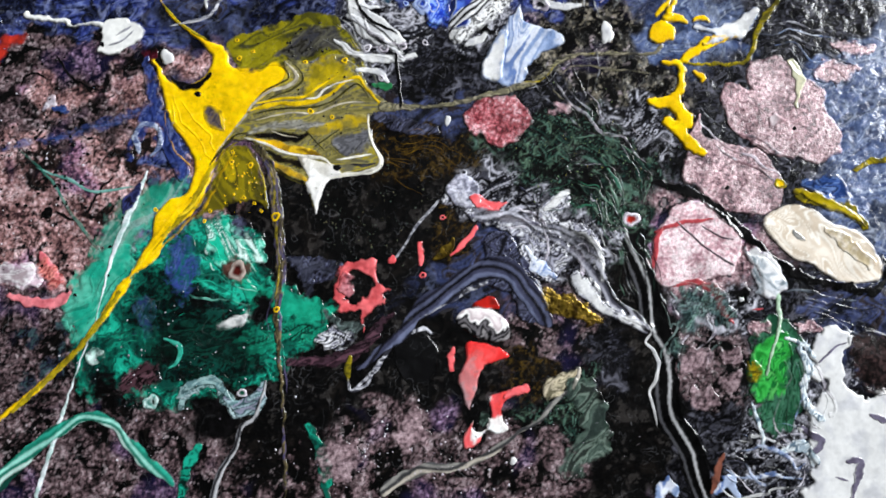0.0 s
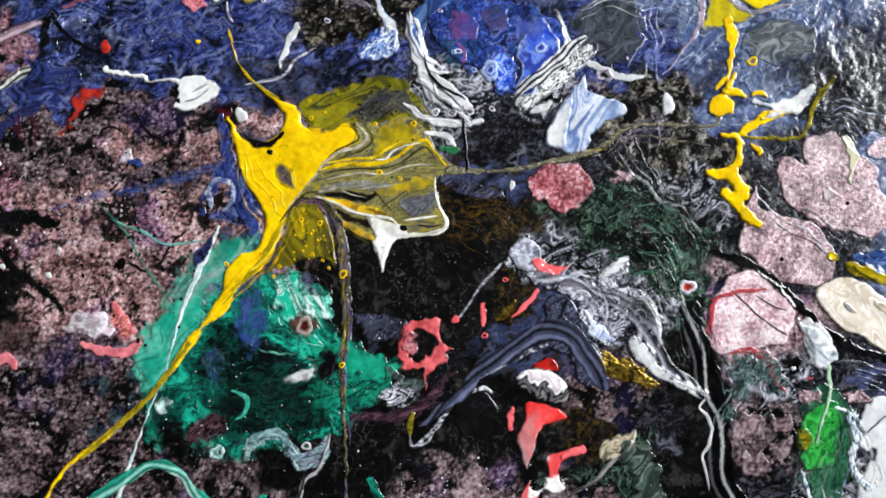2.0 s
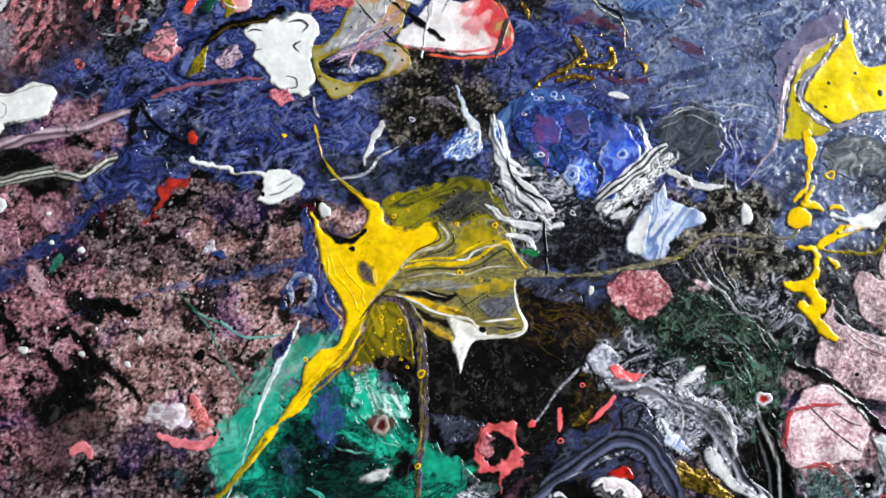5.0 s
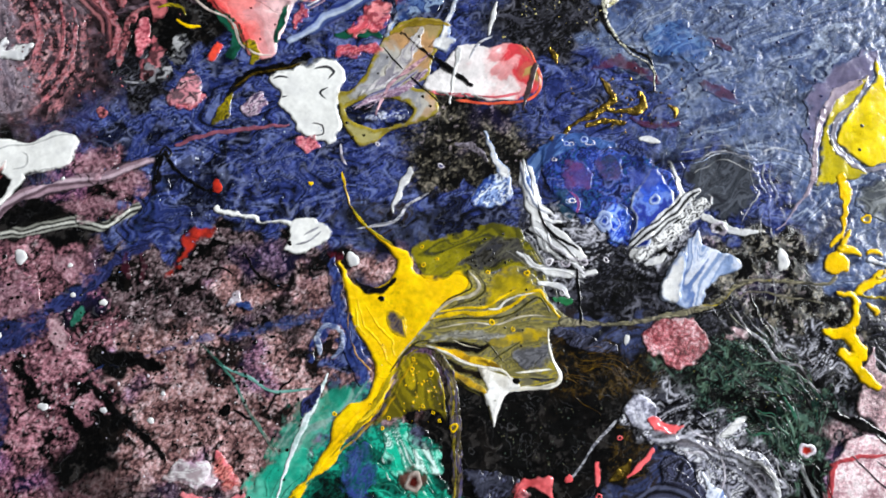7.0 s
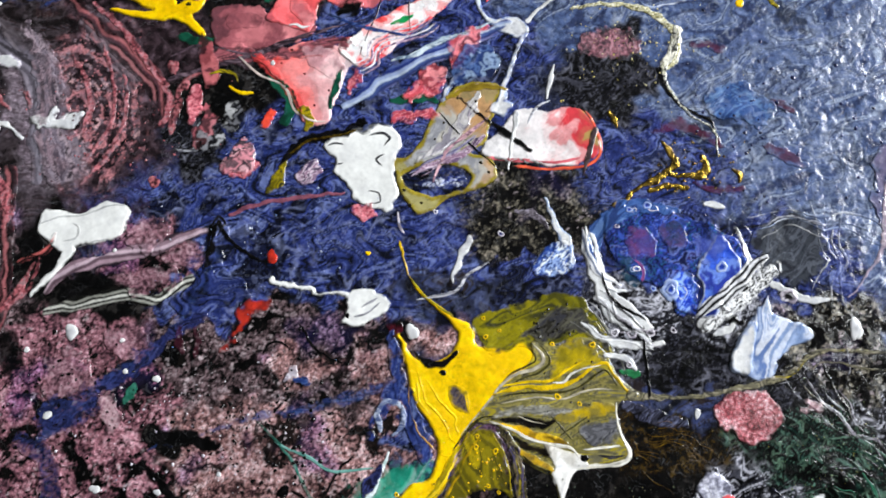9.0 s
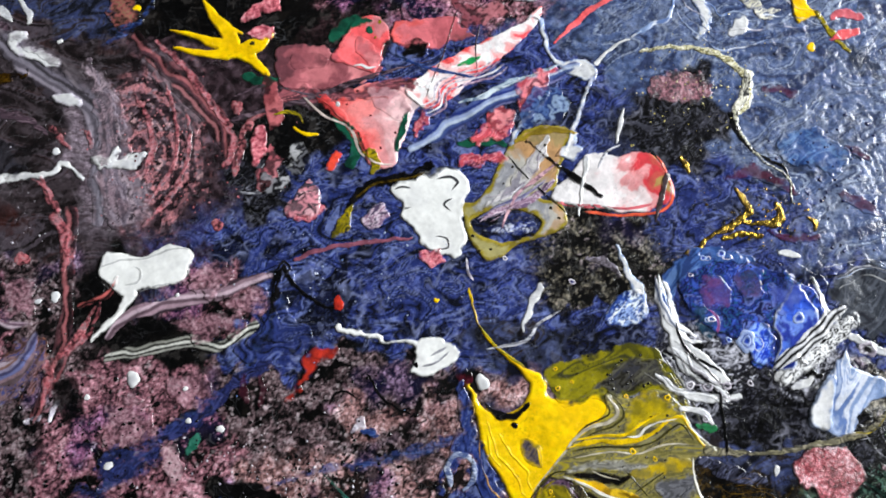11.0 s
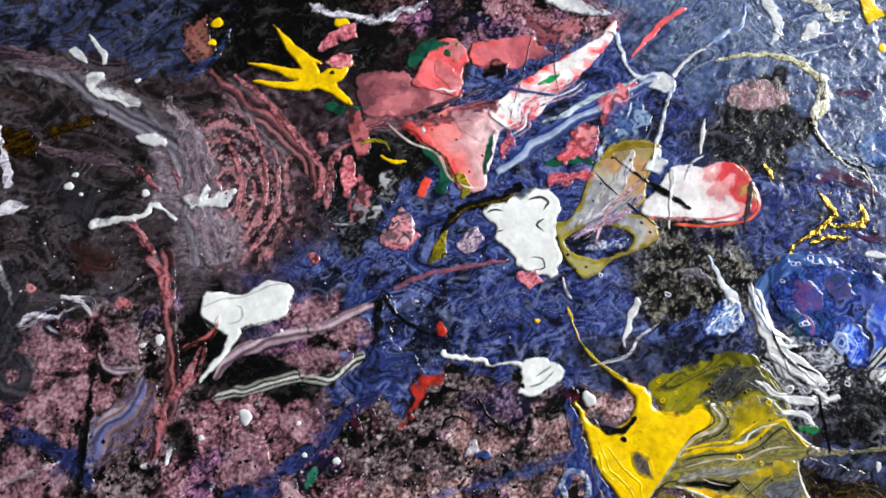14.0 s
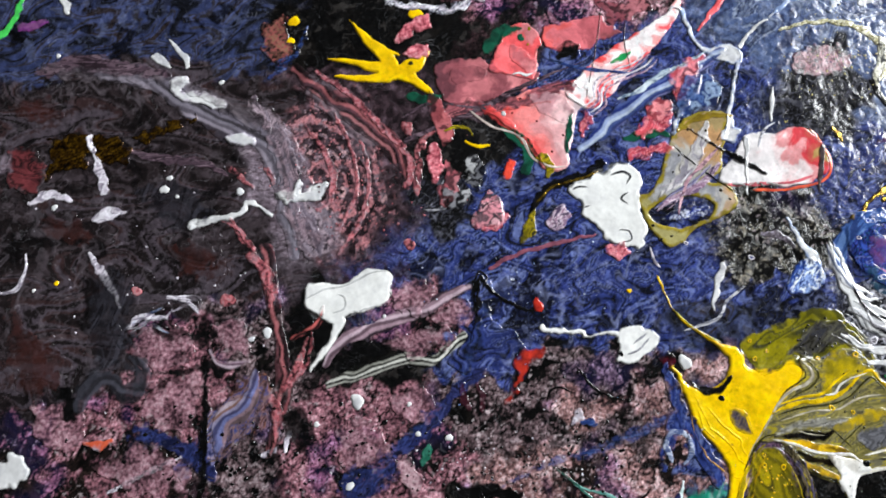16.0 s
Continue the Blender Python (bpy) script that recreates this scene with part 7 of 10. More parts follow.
trail("coral_rope", "thin coral paint rope across dark blue", [(-74.3, 207.9), (-68.2, 215.2), (-62.1, 221.8), (-54.2, 227.2)], (1.5, 2.5, 2.5, 2), CORAL, 0.3, group="coral ropes")
splash("white_runner", "white runny paint with long drips", [[(-73.0, 198.8), (-66.5, 202.6), (-60.4, 200.8), (-59.0, 196.6), (-62.4, 193.8), (-68.5, 196.0)], [(-73.8, 165.1), (-69.3, 169.0), (-63.6, 168.9), (-66.0, 163.1), (-70.3, 164.1)]], [([(-84.6, 217.0), (-80.1, 217.2), (-78.3, 210.3), (-75.4, 202.1), (-70.5, 198.9)], (1.2, 2.4, 2.4, 2.2, 3)), ([(-60.0, 196.9), (-63.6, 186.1), (-66.8, 175.4), (-67.9, 166.6)], (2, 2, 2.4, 4)), ([(-89.2, 167.9), (-84.3, 177.8), (-78.4, 183.6), (-76.1, 190.0)], (1.6, 2.6, 2.2, 1))], pigment=edged(WHITE, PALEBLUE, 1.2), h=0.3, rough=0.7)
trail("white_thread", "thin white paint thread on dark blue", [(-59.4, 200.8), (-52.3, 208.7), (-47.4, 210.7)], (2, 1.4, 1), WHITE, 0.3)
trail("white_thread", "thin white paint thread on dark blue", [(-51.8, 171.2), (-50.5, 177.9), (-49.3, 183.9)], (1, 2, 1), WHITE, 0.3)
trail("white_thread", "thin white thread across beige paint", [(-62.0, 164.5), (-63.6, 154.7), (-64.3, 144.2)], (2.5, 1.5, 1), WHITE, 0.3)

trail("pale_edge", "pale edge", [(-163.2, 181.4), (-155.6, 175.1), (-145.4, 170.3), (-141.7, 162.6), (-135.8, 158.5), (-128.9, 158.0)], (0.8, 1.2, 1.2, 1.2, 1.2, 0.8), plain("c8b8b0", "a89890", 0.5, 3), 0.15, 0.3, parent=wing_b)
for pts, w in (([(-114.1, 153.6), (-109.6, 155.0), (-106.5, 153.2), (-108.7, 149.8)], (0.8, 1.4, 1.2, 0.6)), ([(-107.8, 147.1), (-110.4, 144.9), (-108.4, 142.3)], (0.6, 1, 0.6)), ([(-127.2, 143.3), (-124.2, 142.6), (-122.0, 143.1)], (0.6, 1, 0.6)), ([(-113.0, 133.2), (-109.2, 132.8), (-108.7, 129.7), (-112.1, 128.8)], (0.5, 0.8, 0.8, 0.5)), ([(-128.4, 148.8), (-125.6, 150.1), (-122.7, 149.9)], (0.6, 1, 0.6))):
    trail("wrinkle", "dark wrinkle", pts, w, plain("3c3c40", "1c1c20", 0.5, 3), 0.06, 0.6, parent=splat_a)
for pts, w in (([(-225.7, 115.7), (-217.8, 118.9), (-210.3, 119.7), (-201.4, 124.0), (-196.0, 123.6)], (0.6, 0.9, 0.9, 0.9, 0.6)), ([(-216.4, 110.5), (-211.6, 111.7), (-211.3, 115.5), (-213.8, 116.9)], (0.5, 0.9, 0.9, 0.5)), ([(-211.3, 108.7), (-205.5, 110.5), (-200.0, 112.3)], (0.5, 0.8, 0.5))):
    trail("wrinkle", "grey wrinkle", pts, w, plain("8a8a8c", "6a6a70", 0.5, 3), 0.06, 0.6, parent=blob_a, opacity=0.5)
drop("pit", "dark pit", (-116.9, 89.8), 1.1, BLACKP, 0.06, parent=splat_b)
for pts, w in (([(-115.1, 89.3), (-110.4, 90.9), (-106.2, 94.7)], (0.6, 1.2, 0.6)), ([(-112.5, 92.8), (-109.4, 94.9), (-107.1, 96.2)], (0.5, 1, 0.5))):
    trail("wrinkle", "grey wrinkle", pts, w, plain("9a9aa0", "7a7a84", 0.5, 3), 0.06, 0.5, parent=splat_b)

# ---- beige eye ----
splash("iris", "blue and white eye shaped fleck", [[(-97.0, 137.0), (-90.4, 140.1), (-80.6, 141.0), (-78.6, 138.7), (-85.5, 135.6), (-93.9, 135.2)]], pigment=marble("10162e 2a3a8a c0c8e8 18204a e0e4f4", 5, 1.6, 10, 3, 0.8, 96), h=0.12, rough=1.0, parent=eye)
trail("streak", "mauve streak", [(-98.3, 139.7), (-91.4, 144.0), (-81.8, 148.1), (-73.7, 155.7)], (1, 3, 3, 2), LILAC, 0.15, parent=eye)
trail("streak", "pale grey streak", [(-97.3, 144.9), (-88.7, 150.9), (-82.0, 159.7), (-76.3, 170.3)], (1, 4, 6, 3), marble("a8a4a0 c4c0c0 8a8690 d0ccca", 8, 1.4, 60, 3, 0.7, 97), 0.12, parent=eye)
trail("streak", "ochre streak", [(-87.1, 169.3), (-76.3, 174.0), (-66.4, 173.7)], (1.5, 3, 2), plain("8a7420", "6a5818", 0.5, 4), 0.15, parent=eye)
trail("crack", "thin dark crack", [(-89.9, 163.8), (-79.6, 153.4), (-66.7, 142.9)], (0.6, 0.9, 0.6), BLACKP, 0.1, parent=eye)
trail("orange_edge", "orange red rim along a white splash", [(-37.6, 167.1), (-33.8, 160.3), (-32.4, 151.5), (-37.2, 146.9), (-48.9, 144.7), (-62.4, 145.5)], (0.8, 1.3, 1.2, 1.2, 1.3, 1), plain("d85a3c", "c83a30", 0.5, 4), 0.2, parent=white_red)
trail("dark_streak", "dark grey streak across a red edge", [(-34.2, 160.3), (-36.3, 151.1), (-38.1, 143.1)], (2, 2.5, 1), plain("4a3a3c", "2a2224", 0.5, 4), 0.25, parent=white_red)
trail("pink_line", "thin pink line in white paint", [(-72.1, 147.8), (-62.4, 147.5), (-48.8, 147.1), (-39.1, 149.6)], (1, 1.4, 1.4, 1), PINKLINE, 0.15, parent=white_red)

# ---- upper right: blue-grey ground, gold and rings ----
splash("glitter_patch", "dark plum glittering patch in a grey disc", [[(-40.7, 195.0), (-30.1, 199.2), (-17.7, 197.1), (-17.5, 189.9), (-30.4, 187.0), (-39.6, 188.7)]], pigment=clumpy("2a1c24 5c3c46 84545e 9a707a", 98), h=0.15, rough=2.2, grit=0.8, category="glitter patch")
trail("gold_arc", "pale gold glittering rim of a grey disc", [(-43.8, 206.5), (-31.9, 208.9), (-19.7, 208.3), (-9.8, 203.6), (-4.6, 197.0), (-5.1, 188.4), (-10.9, 183.9)], (1, 2, 2.5, 3, 3.5, 3, 1.5), marble("8a8454 e0dcc0 5c5838 c8c090 f0ecd8", 3, 1.8, 30, 2, 1, 99), 0.35)
trail("black_line", "thin black paint line with a pale edge", [(-11.3, 183.9), (-8.4, 176.5), (-0.9, 169.1), (7.6, 165.0), (9.4, 155.6)], (2.5, 2, 1.6, 1.4, 0.8), BLACKP, 0.3)
trail("white_curl", "curled white and blue paint streak", [(-46.5, 212.0), (-39.5, 217.3), (-33.3, 220.3), (-31.1, 229.4)], (1.2, 2, 2, 1.2), PALEBLUE, 0.3)
trail("white_curl", "thick white streaked paint curl", [(-25.5, 235.2), (-21.6, 227.3), (-18.9, 220.7), (-22.8, 213.4)], (4, 5, 4, 2), edged(WHITE, PALEBLUE, 1), 0.4)
trail("white_curl", "pale cream paint streak on blue", [(-12.3, 233.7), (-2.6, 228.8), (2.1, 223.7), (6.8, 226.2)], (2, 5, 5, 2), marble("c8c4b0 8a8a90 e0dccc 5c6478", 5, 1.6, 30, 3, 0.9, 100), 0.35)
trail("white_curl", "white blot on blue ground", [(-9.7, 215.4), (-7.1, 218.7), (-5.4, 221.5)], (3, 6, 4), WHITE, 0.3)
splash("yellow_splash", "small bright yellow paint splash with a drip", [[(12.0, 237.3), (16.9, 235.8), (18.5, 228.6), (22.5, 226.2), (18.1, 222.8), (13.9, 221.2), (11.9, 228.7)]], pigment=YELLOW, h=0.5, rough=0.9)
drop("yellow_ring", "small yellow paint ring on dark blue", (18.7, 212.2), 2.2, YELLOW, 0.4, group="yellow rings")
trail("yellow_trail", "olive yellow paint trail on blue", [(21.2, 225.7), (26.8, 217.5), (32.5, 211.2)], (2, 3, 2), OLIVE, 0.35)
trail("coral_dab", "coral and red paint dab on blue", [(25.5, 216.1), (29.7, 217.7), (36.0, 219.4)], (1.5, 4, 3), CORAL, 0.3)
trail("coral_dab", "dull pink paint dab on blue", [(26.9, 224.2), (30.3, 226.2), (36.5, 225.6)], (2, 4, 4), PINKLINE, 0.25)
for pts, w in (([(-24.4, 133.8), (-18.1, 140.0), (-11.8, 143.5), (-5.7, 149.0)], (2.5, 2, 3, 3)), ([(-7.0, 144.9), (-0.5, 144.5), (4.7, 146.7), (3.8, 151.9)], (2, 2.5, 4, 2)), ([(-10.4, 157.1), (-7.5, 153.3), (-5.3, 149.0)], (1.5, 3, 2)), ([(-29.3, 167.1), (-27.4, 164.3), (-26.3, 161.5)], (1.5, 3, 1)), ([(-27.3, 132.7), (-23.0, 134.5), (-20.6, 134.7)], (2, 3, 1)), ([(-15.4, 138.3), (-8.6, 140.7), (-1.4, 140.3)], (1.5, 2.5, 1.5)), ([(14.3, 147.8), (17.1, 145.9), (16.7, 143.3)], (1, 2.5, 1))):
    trail("gold_mark", "raised gold metallic paint mark on blue", pts, w, GOLDP, 0.5, 1.2, material=GOLD, grit=0.2, group="gold marks")
for pts, w in (([(-12.8, 160.8), (-5.1, 163.8), (3.5, 160.8), (10.4, 156.9)], (3, 6, 5, 3)), ([(26.2, 157.8), (33.4, 153.9), (39.8, 150.9)], (2, 6, 4)), ([(1.5, 194.5), (7.3, 195.2), (12.5, 193.3)], (3, 5, 3)), ([(1.0, 142.5), (9.1, 140.2), (17.1, 141.3)], (2, 4, 3)), ([(29.0, 174.3), (33.9, 172.4), (36.9, 170.0)], (2, 4, 2))):
    trail("maroon_stain", "maroon paint stain in the blue ground", pts, w, plain("4a1826", "5c2436", 0.5, 4, 33), 0.06, 1.5, opacity=0.7, group="maroon stains")
splash("blue_swirl", "light blue swirled paint patch", [[(3.5, 173.4), (11.4, 180.4), (22.1, 180.1), (30.2, 172.2), (26.4, 165.1), (13.7, 166.6), (5.1, 167.4)]], pigment=marble("20407a 3c66a8 6a90c4 2a5090", 10, 1.5, 20, 1.5, 1.0, 101), h=0.12, rough=2.6, category="paint patch", opacity=0.6, blend=4.0)
trail("pale_line", "curved pale line ending in black", [(-4.4, 200.4), (-6.8, 190.4), (-9.7, 184.9), (-7.2, 176.3), (-0.6, 167.9), (7.2, 162.7), (9.5, 153.1)], (4, 4, 2, 1.2, 1, 1.2, 0.8), marble("d8d4b8 8a8878 f0ecdc 3c3c3c", 4, 1.6, 80, 2, 0.9, 102), 0.35)
trail("white_dab", "short white paint dab on dark blue", [(4.6, 135.4), (7.4, 134.9), (10.2, 134.3)], (2, 3.5, 2), WHITE, 0.35)
for at, r in (((-20.5, 131.2), 1.5), ((-13.7, 132.3), 2.3), ((-19.6, 110.7), 1.8), ((-26.4, 125.3), 1.2), ((-66.3, 120.7), 1.6), ((-89.2, 127.3), 1.2)):
    drop("paint_cell", "small pale ring shaped paint cell", at, r, PALE, 0.25, ring=STAIN, group="paint cells", squash=0.8)
splash("mauve_ground", "smooth mauve grey paint patch beside yellow", [[(64.2, 155.0), (74.5, 166.6), (89.0, 174.2), (91.1, 165.6), (82.9, 156.3), (74.6, 153.6), (68.6, 142.5), (64.6, 129.5), (62.4, 139.9)]], pigment=plain("6a6480", "5a5878", 0.5, 8, 34), h=0.12, rough=2.5, category="paint patch")
gold = splash("yellow_patch", "large lemon yellow paint patch with olive edges", [[(89.9, 171.2), (88.2, 161.0), (83.3, 154.2), (75.9, 144.7), (74.8, 137.4), (81.0, 132.7), (85.5, 128.8), (91.7, 131.3), (99.9, 134.8), (109.7, 135.5), (115.9, 139.3), (117.3, 156.6), (109.4, 156.0), (101.9, 152.1), (95.7, 153.8), (92.4, 163.5)]], pigment=plain("ecd010", "d0b410", 0.5, 8, 35), h=0.4, rough=0.9, category="paint patch")
splash("olive_edge", "olive edge", [[(87.4, 163.6), (75.0, 154.1), (70.6, 144.7), (68.6, 135.7), (67.6, 125.5), (66.4, 121.6), (77.0, 123.6), (85.5, 126.7), (81.0, 130.2), (73.6, 136.0), (73.1, 144.5), (81.3, 151.5)]], pigment=plain("b0a018", "c8b414", 0.5, 5, 36), h=0.3, rough=0.7, parent=gold)
trail("grey_line", "grey line between yellow and olive", [(87.0, 162.2), (80.8, 151.9), (74.7, 145.5), (73.6, 137.3), (79.0, 131.3), (84.7, 128.3), (93.3, 130.2), (103.6, 133.0)], (1, 2, 3, 3, 3, 2, 1.5, 1), plain("84808c", "6a6874", 0.5, 4), 0.15, parent=gold)
trail("drip", "thin yellow drip", [(75.7, 124.8), (77.4, 119.8), (77.1, 113.2), (75.9, 105.2), (71.9, 100.8)], (4, 4, 2.5, 2, 2), YELLOW, 0.4, parent=gold)
for at, r in (((93.7, 148.9), 0.9), ((83.8, 144.4), 0.9), ((82.6, 135.4), 0.8), ((72.7, 137.4), 1.5), ((102.6, 142.0), 1.6)):
    drop("bubble", "dark bubble", at, r, plain("4a4430", "2a2820", 0.5, 2), 0.2, parent=gold)
trail("mauve_line", "pale mauve paint line beside yellow", [(82.8, 160.7), (74.6, 155.3), (68.9, 144.2), (66.6, 131.7), (65.6, 122.2), (59.2, 112.4), (52.9, 104.5)], (3, 4, 3, 2.5, 2, 1.2, 0.8), plain("9a8c9c", "b8a8b0", 0.5, 4), 0.2)
splash("grey_disc", "round grey green paint disc with soft swirls", [[(80.7, 118.0), (89.2, 125.7), (99.5, 126.4), (108.0, 120.7), (103.9, 112.1), (91.7, 109.2), (83.2, 112.7)]], pigment=marble("4a4e54 6a6e70 3a3e48 5c6060 808488", 9, 1.5, 20, 2, 0.9, 103), h=0.15, rough=1.4, category="paint patch")
drop("yellow_ring", "yellow paint ring on grey ground", (84.4, 110.3), 2.3, YELLOW, 0.35, ring=plain("6a6a60"), group="yellow rings")
splash("grey_disc", "round dark grey paint disc with pale scratches", [[(19.3, 124.9), (27.0, 132.3), (38.0, 134.1), (45.9, 126.3), (45.2, 114.1), (36.3, 106.8), (27.7, 109.2), (21.1, 116.1)]], pigment=marble("24262e 3c4048 2c3038 50545e 33363e", 10, 1.5, 50, 2, 0.9, 104), h=0.15, rough=2.0, category="paint patch")

# ---- round the blue pool ----
trail("blue_arc", "smooth steel blue paint arc round a pool", [(-32.8, 110.4), (-33.8, 120.0), (-28.4, 128.5), (-18.9, 132.7), (-5.0, 131.8)], (4, 6, 7, 6, 3), marble("24386a 3c5a94 2c4880 5674a8", 8, 1.5, 40, 4, 0.7, 105), 0.25)
trail("white_rim", "white rim", [(14.5, 126.7), (18.0, 118.7), (17.9, 112.7), (11.2, 105.1), (3.3, 94.5)], (1.5, 2, 2.5, 2.5, 3), WHITE, 0.3, parent=pool)
trail("violet_curl", "violet curl", [(-21.7, 114.6), (-17.5, 111.2), (-17.8, 106.8), (-20.5, 105.1)], (0.8, 1.2, 1.2, 0.8), plain("8a4a80", "6a3a70", 0.5, 3), 0.15, parent=pool)
trail("pale_curl", "pale blue curl", [(1.0, 112.6), (5.9, 108.4), (6.9, 102.5), (4.5, 98.5)], (1, 2, 2, 1), PALEBLUE, 0.15, parent=pool)
splash("bright_spot", "bright blue spot", [[(-9.2, 106.1), (-5.3, 111.4), (0.2, 109.1), (1.4, 101.8), (-2.9, 96.9), (-7.6, 99.0)]], pigment=marble("1c34a0 3c64e0 90b0f0 2444b8", 6, 1.6, 60, 1.5, 1, 106), h=0.15, rough=1.2, parent=pool)
for pts, w in (([(-37.4, 91.2), (-29.9, 86.1), (-18.3, 84.4), (-11.0, 86.0)], (1.5, 2.5, 2.5, 2)), ([(-34.6, 122.0), (-32.1, 112.4), (-28.3, 103.9), (-23.6, 102.9)], (2, 2.5, 3, 1)), ([(2.2, 93.2), (9.2, 97.5), (15.9, 103.8)], (3, 3, 2)), ([(26.5, 108.3), (32.7, 105.5), (38.6, 103.0), (45.6, 103.4)], (2, 2.5, 3, 2)), ([(6.8, 90.0), (11.9, 91.8), (13.8, 95.0)], (2, 3, 1.5)), ([(-29.8, 81.1), (-24.0, 80.3), (-20.1, 77.0)], (2, 3, 2))):
    trail("white_band", "white paint band edged in black", pts, w, WHITE, 0.35, 0.7, group="white bands")
for pts, w in (([(-29.5, 102.2), (-25.5, 96.5), (-20.7, 91.7)], (1, 2, 1)), ([(-32.4, 110.4), (-30.3, 104.5), (-26.3, 98.8), (-16.5, 93.4)], (1, 1.5, 1.5, 1)), ([(-17.2, 91.5), (-16.3, 79.9), (-15.4, 66.7)], (1, 1.5, 1)), ([(7.8, 99.0), (13.6, 95.0), (16.5, 94.2)], (2, 3, 2))):
    trail("black_line", "thin black line through white paint", pts, w, BLACKP, 0.3, 0.6, group="black lines")
for at, r in (((-26.9, 88.6), 1.9), ((-21.1, 88.5), 2.2), ((-14.9, 89.2), 1.9), ((32.3, 103.9), 3.4), ((-7.2, 90.4), 1.4), ((-22.1, 78.1), 1.4)):
    drop("paint_cell", "grey ring shaped paint cell", at, r, PALE, 0.25, ring=GREYD, group="paint cells")
trail("green_dab", "small dark green paint dab", [(-24.3, 75.7), (-21.3, 75.1), (-19.0, 75.9)], (2, 3.5, 2), plain("2a7a4a", "1c4a30", 0.5, 3), 0.2)
drop("white_drop", "white oval paint drop on blue", (54.3, 94.2), 2.6, WHITE, 0.5, squash=1.7, material=THICK, group="white drops")
splash("white_petal", "white half of a pale blue petal", [[(11.4, 79.0), (14.5, 88.4), (20.8, 94.4), (19.5, 83.7), (18.3, 77.1), (14.4, 76.9)]], pigment=edged(WHITE, PALEBLUE, 1.0), h=0.25, rough=0.6)
trail("slate_bar", "slate blue paint bar behind the yellow wing", [(-23.8, 65.2), (-13.3, 61.3), (-3.8, 59.9)], (3, 6, 3), SLATE, 0.2)
splash("white_band", "white and black laced band along the pool", strokes=[([(4.9, 92.2), (15.9, 102.6), (26.6, 112.3)], (5, 7, 5))], pigment=marble("f0f0f0 0c0c0e e8e8ec f0f0f0 101012", 3.2, 1.5, 45, 2.2, 0.9, 69), h=0.2, rough=0.8)

# ---- navy middle ----
trail("white_squiggle", "white paint squiggle on dark blue", [(-76.8, 118.5), (-79.3, 113.2), (-81.3, 107.0), (-82.3, 103.4)], (2.5, 2.5, 2.5, 1.2), WHITE, 0.35)
trail("grey_thread", "thin grey curling paint thread", [(-94.3, 96.5), (-81.3, 99.9), (-77.0, 106.1), (-69.7, 110.5)], (0.8, 1.2, 1.2, 0.8), GREYTHREAD, 0.25)
trail("grey_thread", "thin pale curling paint thread", [(-102.3, 127.0), (-101.5, 121.9), (-99.3, 118.6)], (1, 1.6, 1), PALE, 0.25)
trail("white_squiggle", "white paint drip on black grit", [(-51.3, 133.8), (-47.8, 125.8), (-43.6, 118.3), (-41.5, 111.5)], (1.5, 2.5, 4, 2), edged(WHITE, PALEBLUE, 1), 0.4)
splash("blue_blot", "blue and white marbled paint blot on black grit", [[(-55.1, 107.2), (-52.6, 115.0), (-45.3, 119.4), (-40.7, 113.6), (-45.3, 106.5)]], pigment=marble("24408a 90a8d8 182a5c e0e8f4 3c5cae", 7, 1.7, 60, 1.8, 1, 107), h=0.3, rough=1.2)
trail("blue_curl", "grey blue paint curl on black grit", [(-61.1, 128.8), (-54.7, 127.9), (-50.2, 124.0)], (2, 4, 2), GREYFLOW, 0.2)
trail("yellow_dab", "thin yellow paint dab on dark blue", [(-101.2, 116.4), (-100.2, 113.7), (-99.2, 111.3)], (1, 1.6, 0.8), YELLOW, 0.3)
drop("yellow_drop", "tiny yellow paint ring", (-111.4, 111.5), 1.0, YELLOW, 0.3, group="yellow drops")
splash("red_spot", "dark red paint stain beside white drops", [[(-105.0, 88.8), (-99.7, 89.5), (-97.8, 85.3), (-102.1, 83.6)]], pigment=plain("4a0c1c", "2a0810", 0.5, 4), h=0.1, rough=1.2, category="paint stain")
trail("black_arc", "black arc under a round mauve patch", [(-93.5, 78.6), (-89.1, 75.4), (-84.1, 75.7), (-79.7, 79.3)], (1.5, 3, 3, 1.5), BLACKP, 0.25)
trail("black_line", "thin dark branching paint line", [(-163.7, 119.9), (-160.1, 114.7), (-150.7, 108.1), (-142.8, 106.6)], (2, 2, 1.5, 0.8), BLACKP, 0.3)
trail("black_ring", "small dark looped paint line", [(-166.2, 118.1), (-163.9, 121.6), (-161.3, 119.4), (-163.6, 115.5)], (1, 1.5, 1.5, 1), GREYD, 0.3)

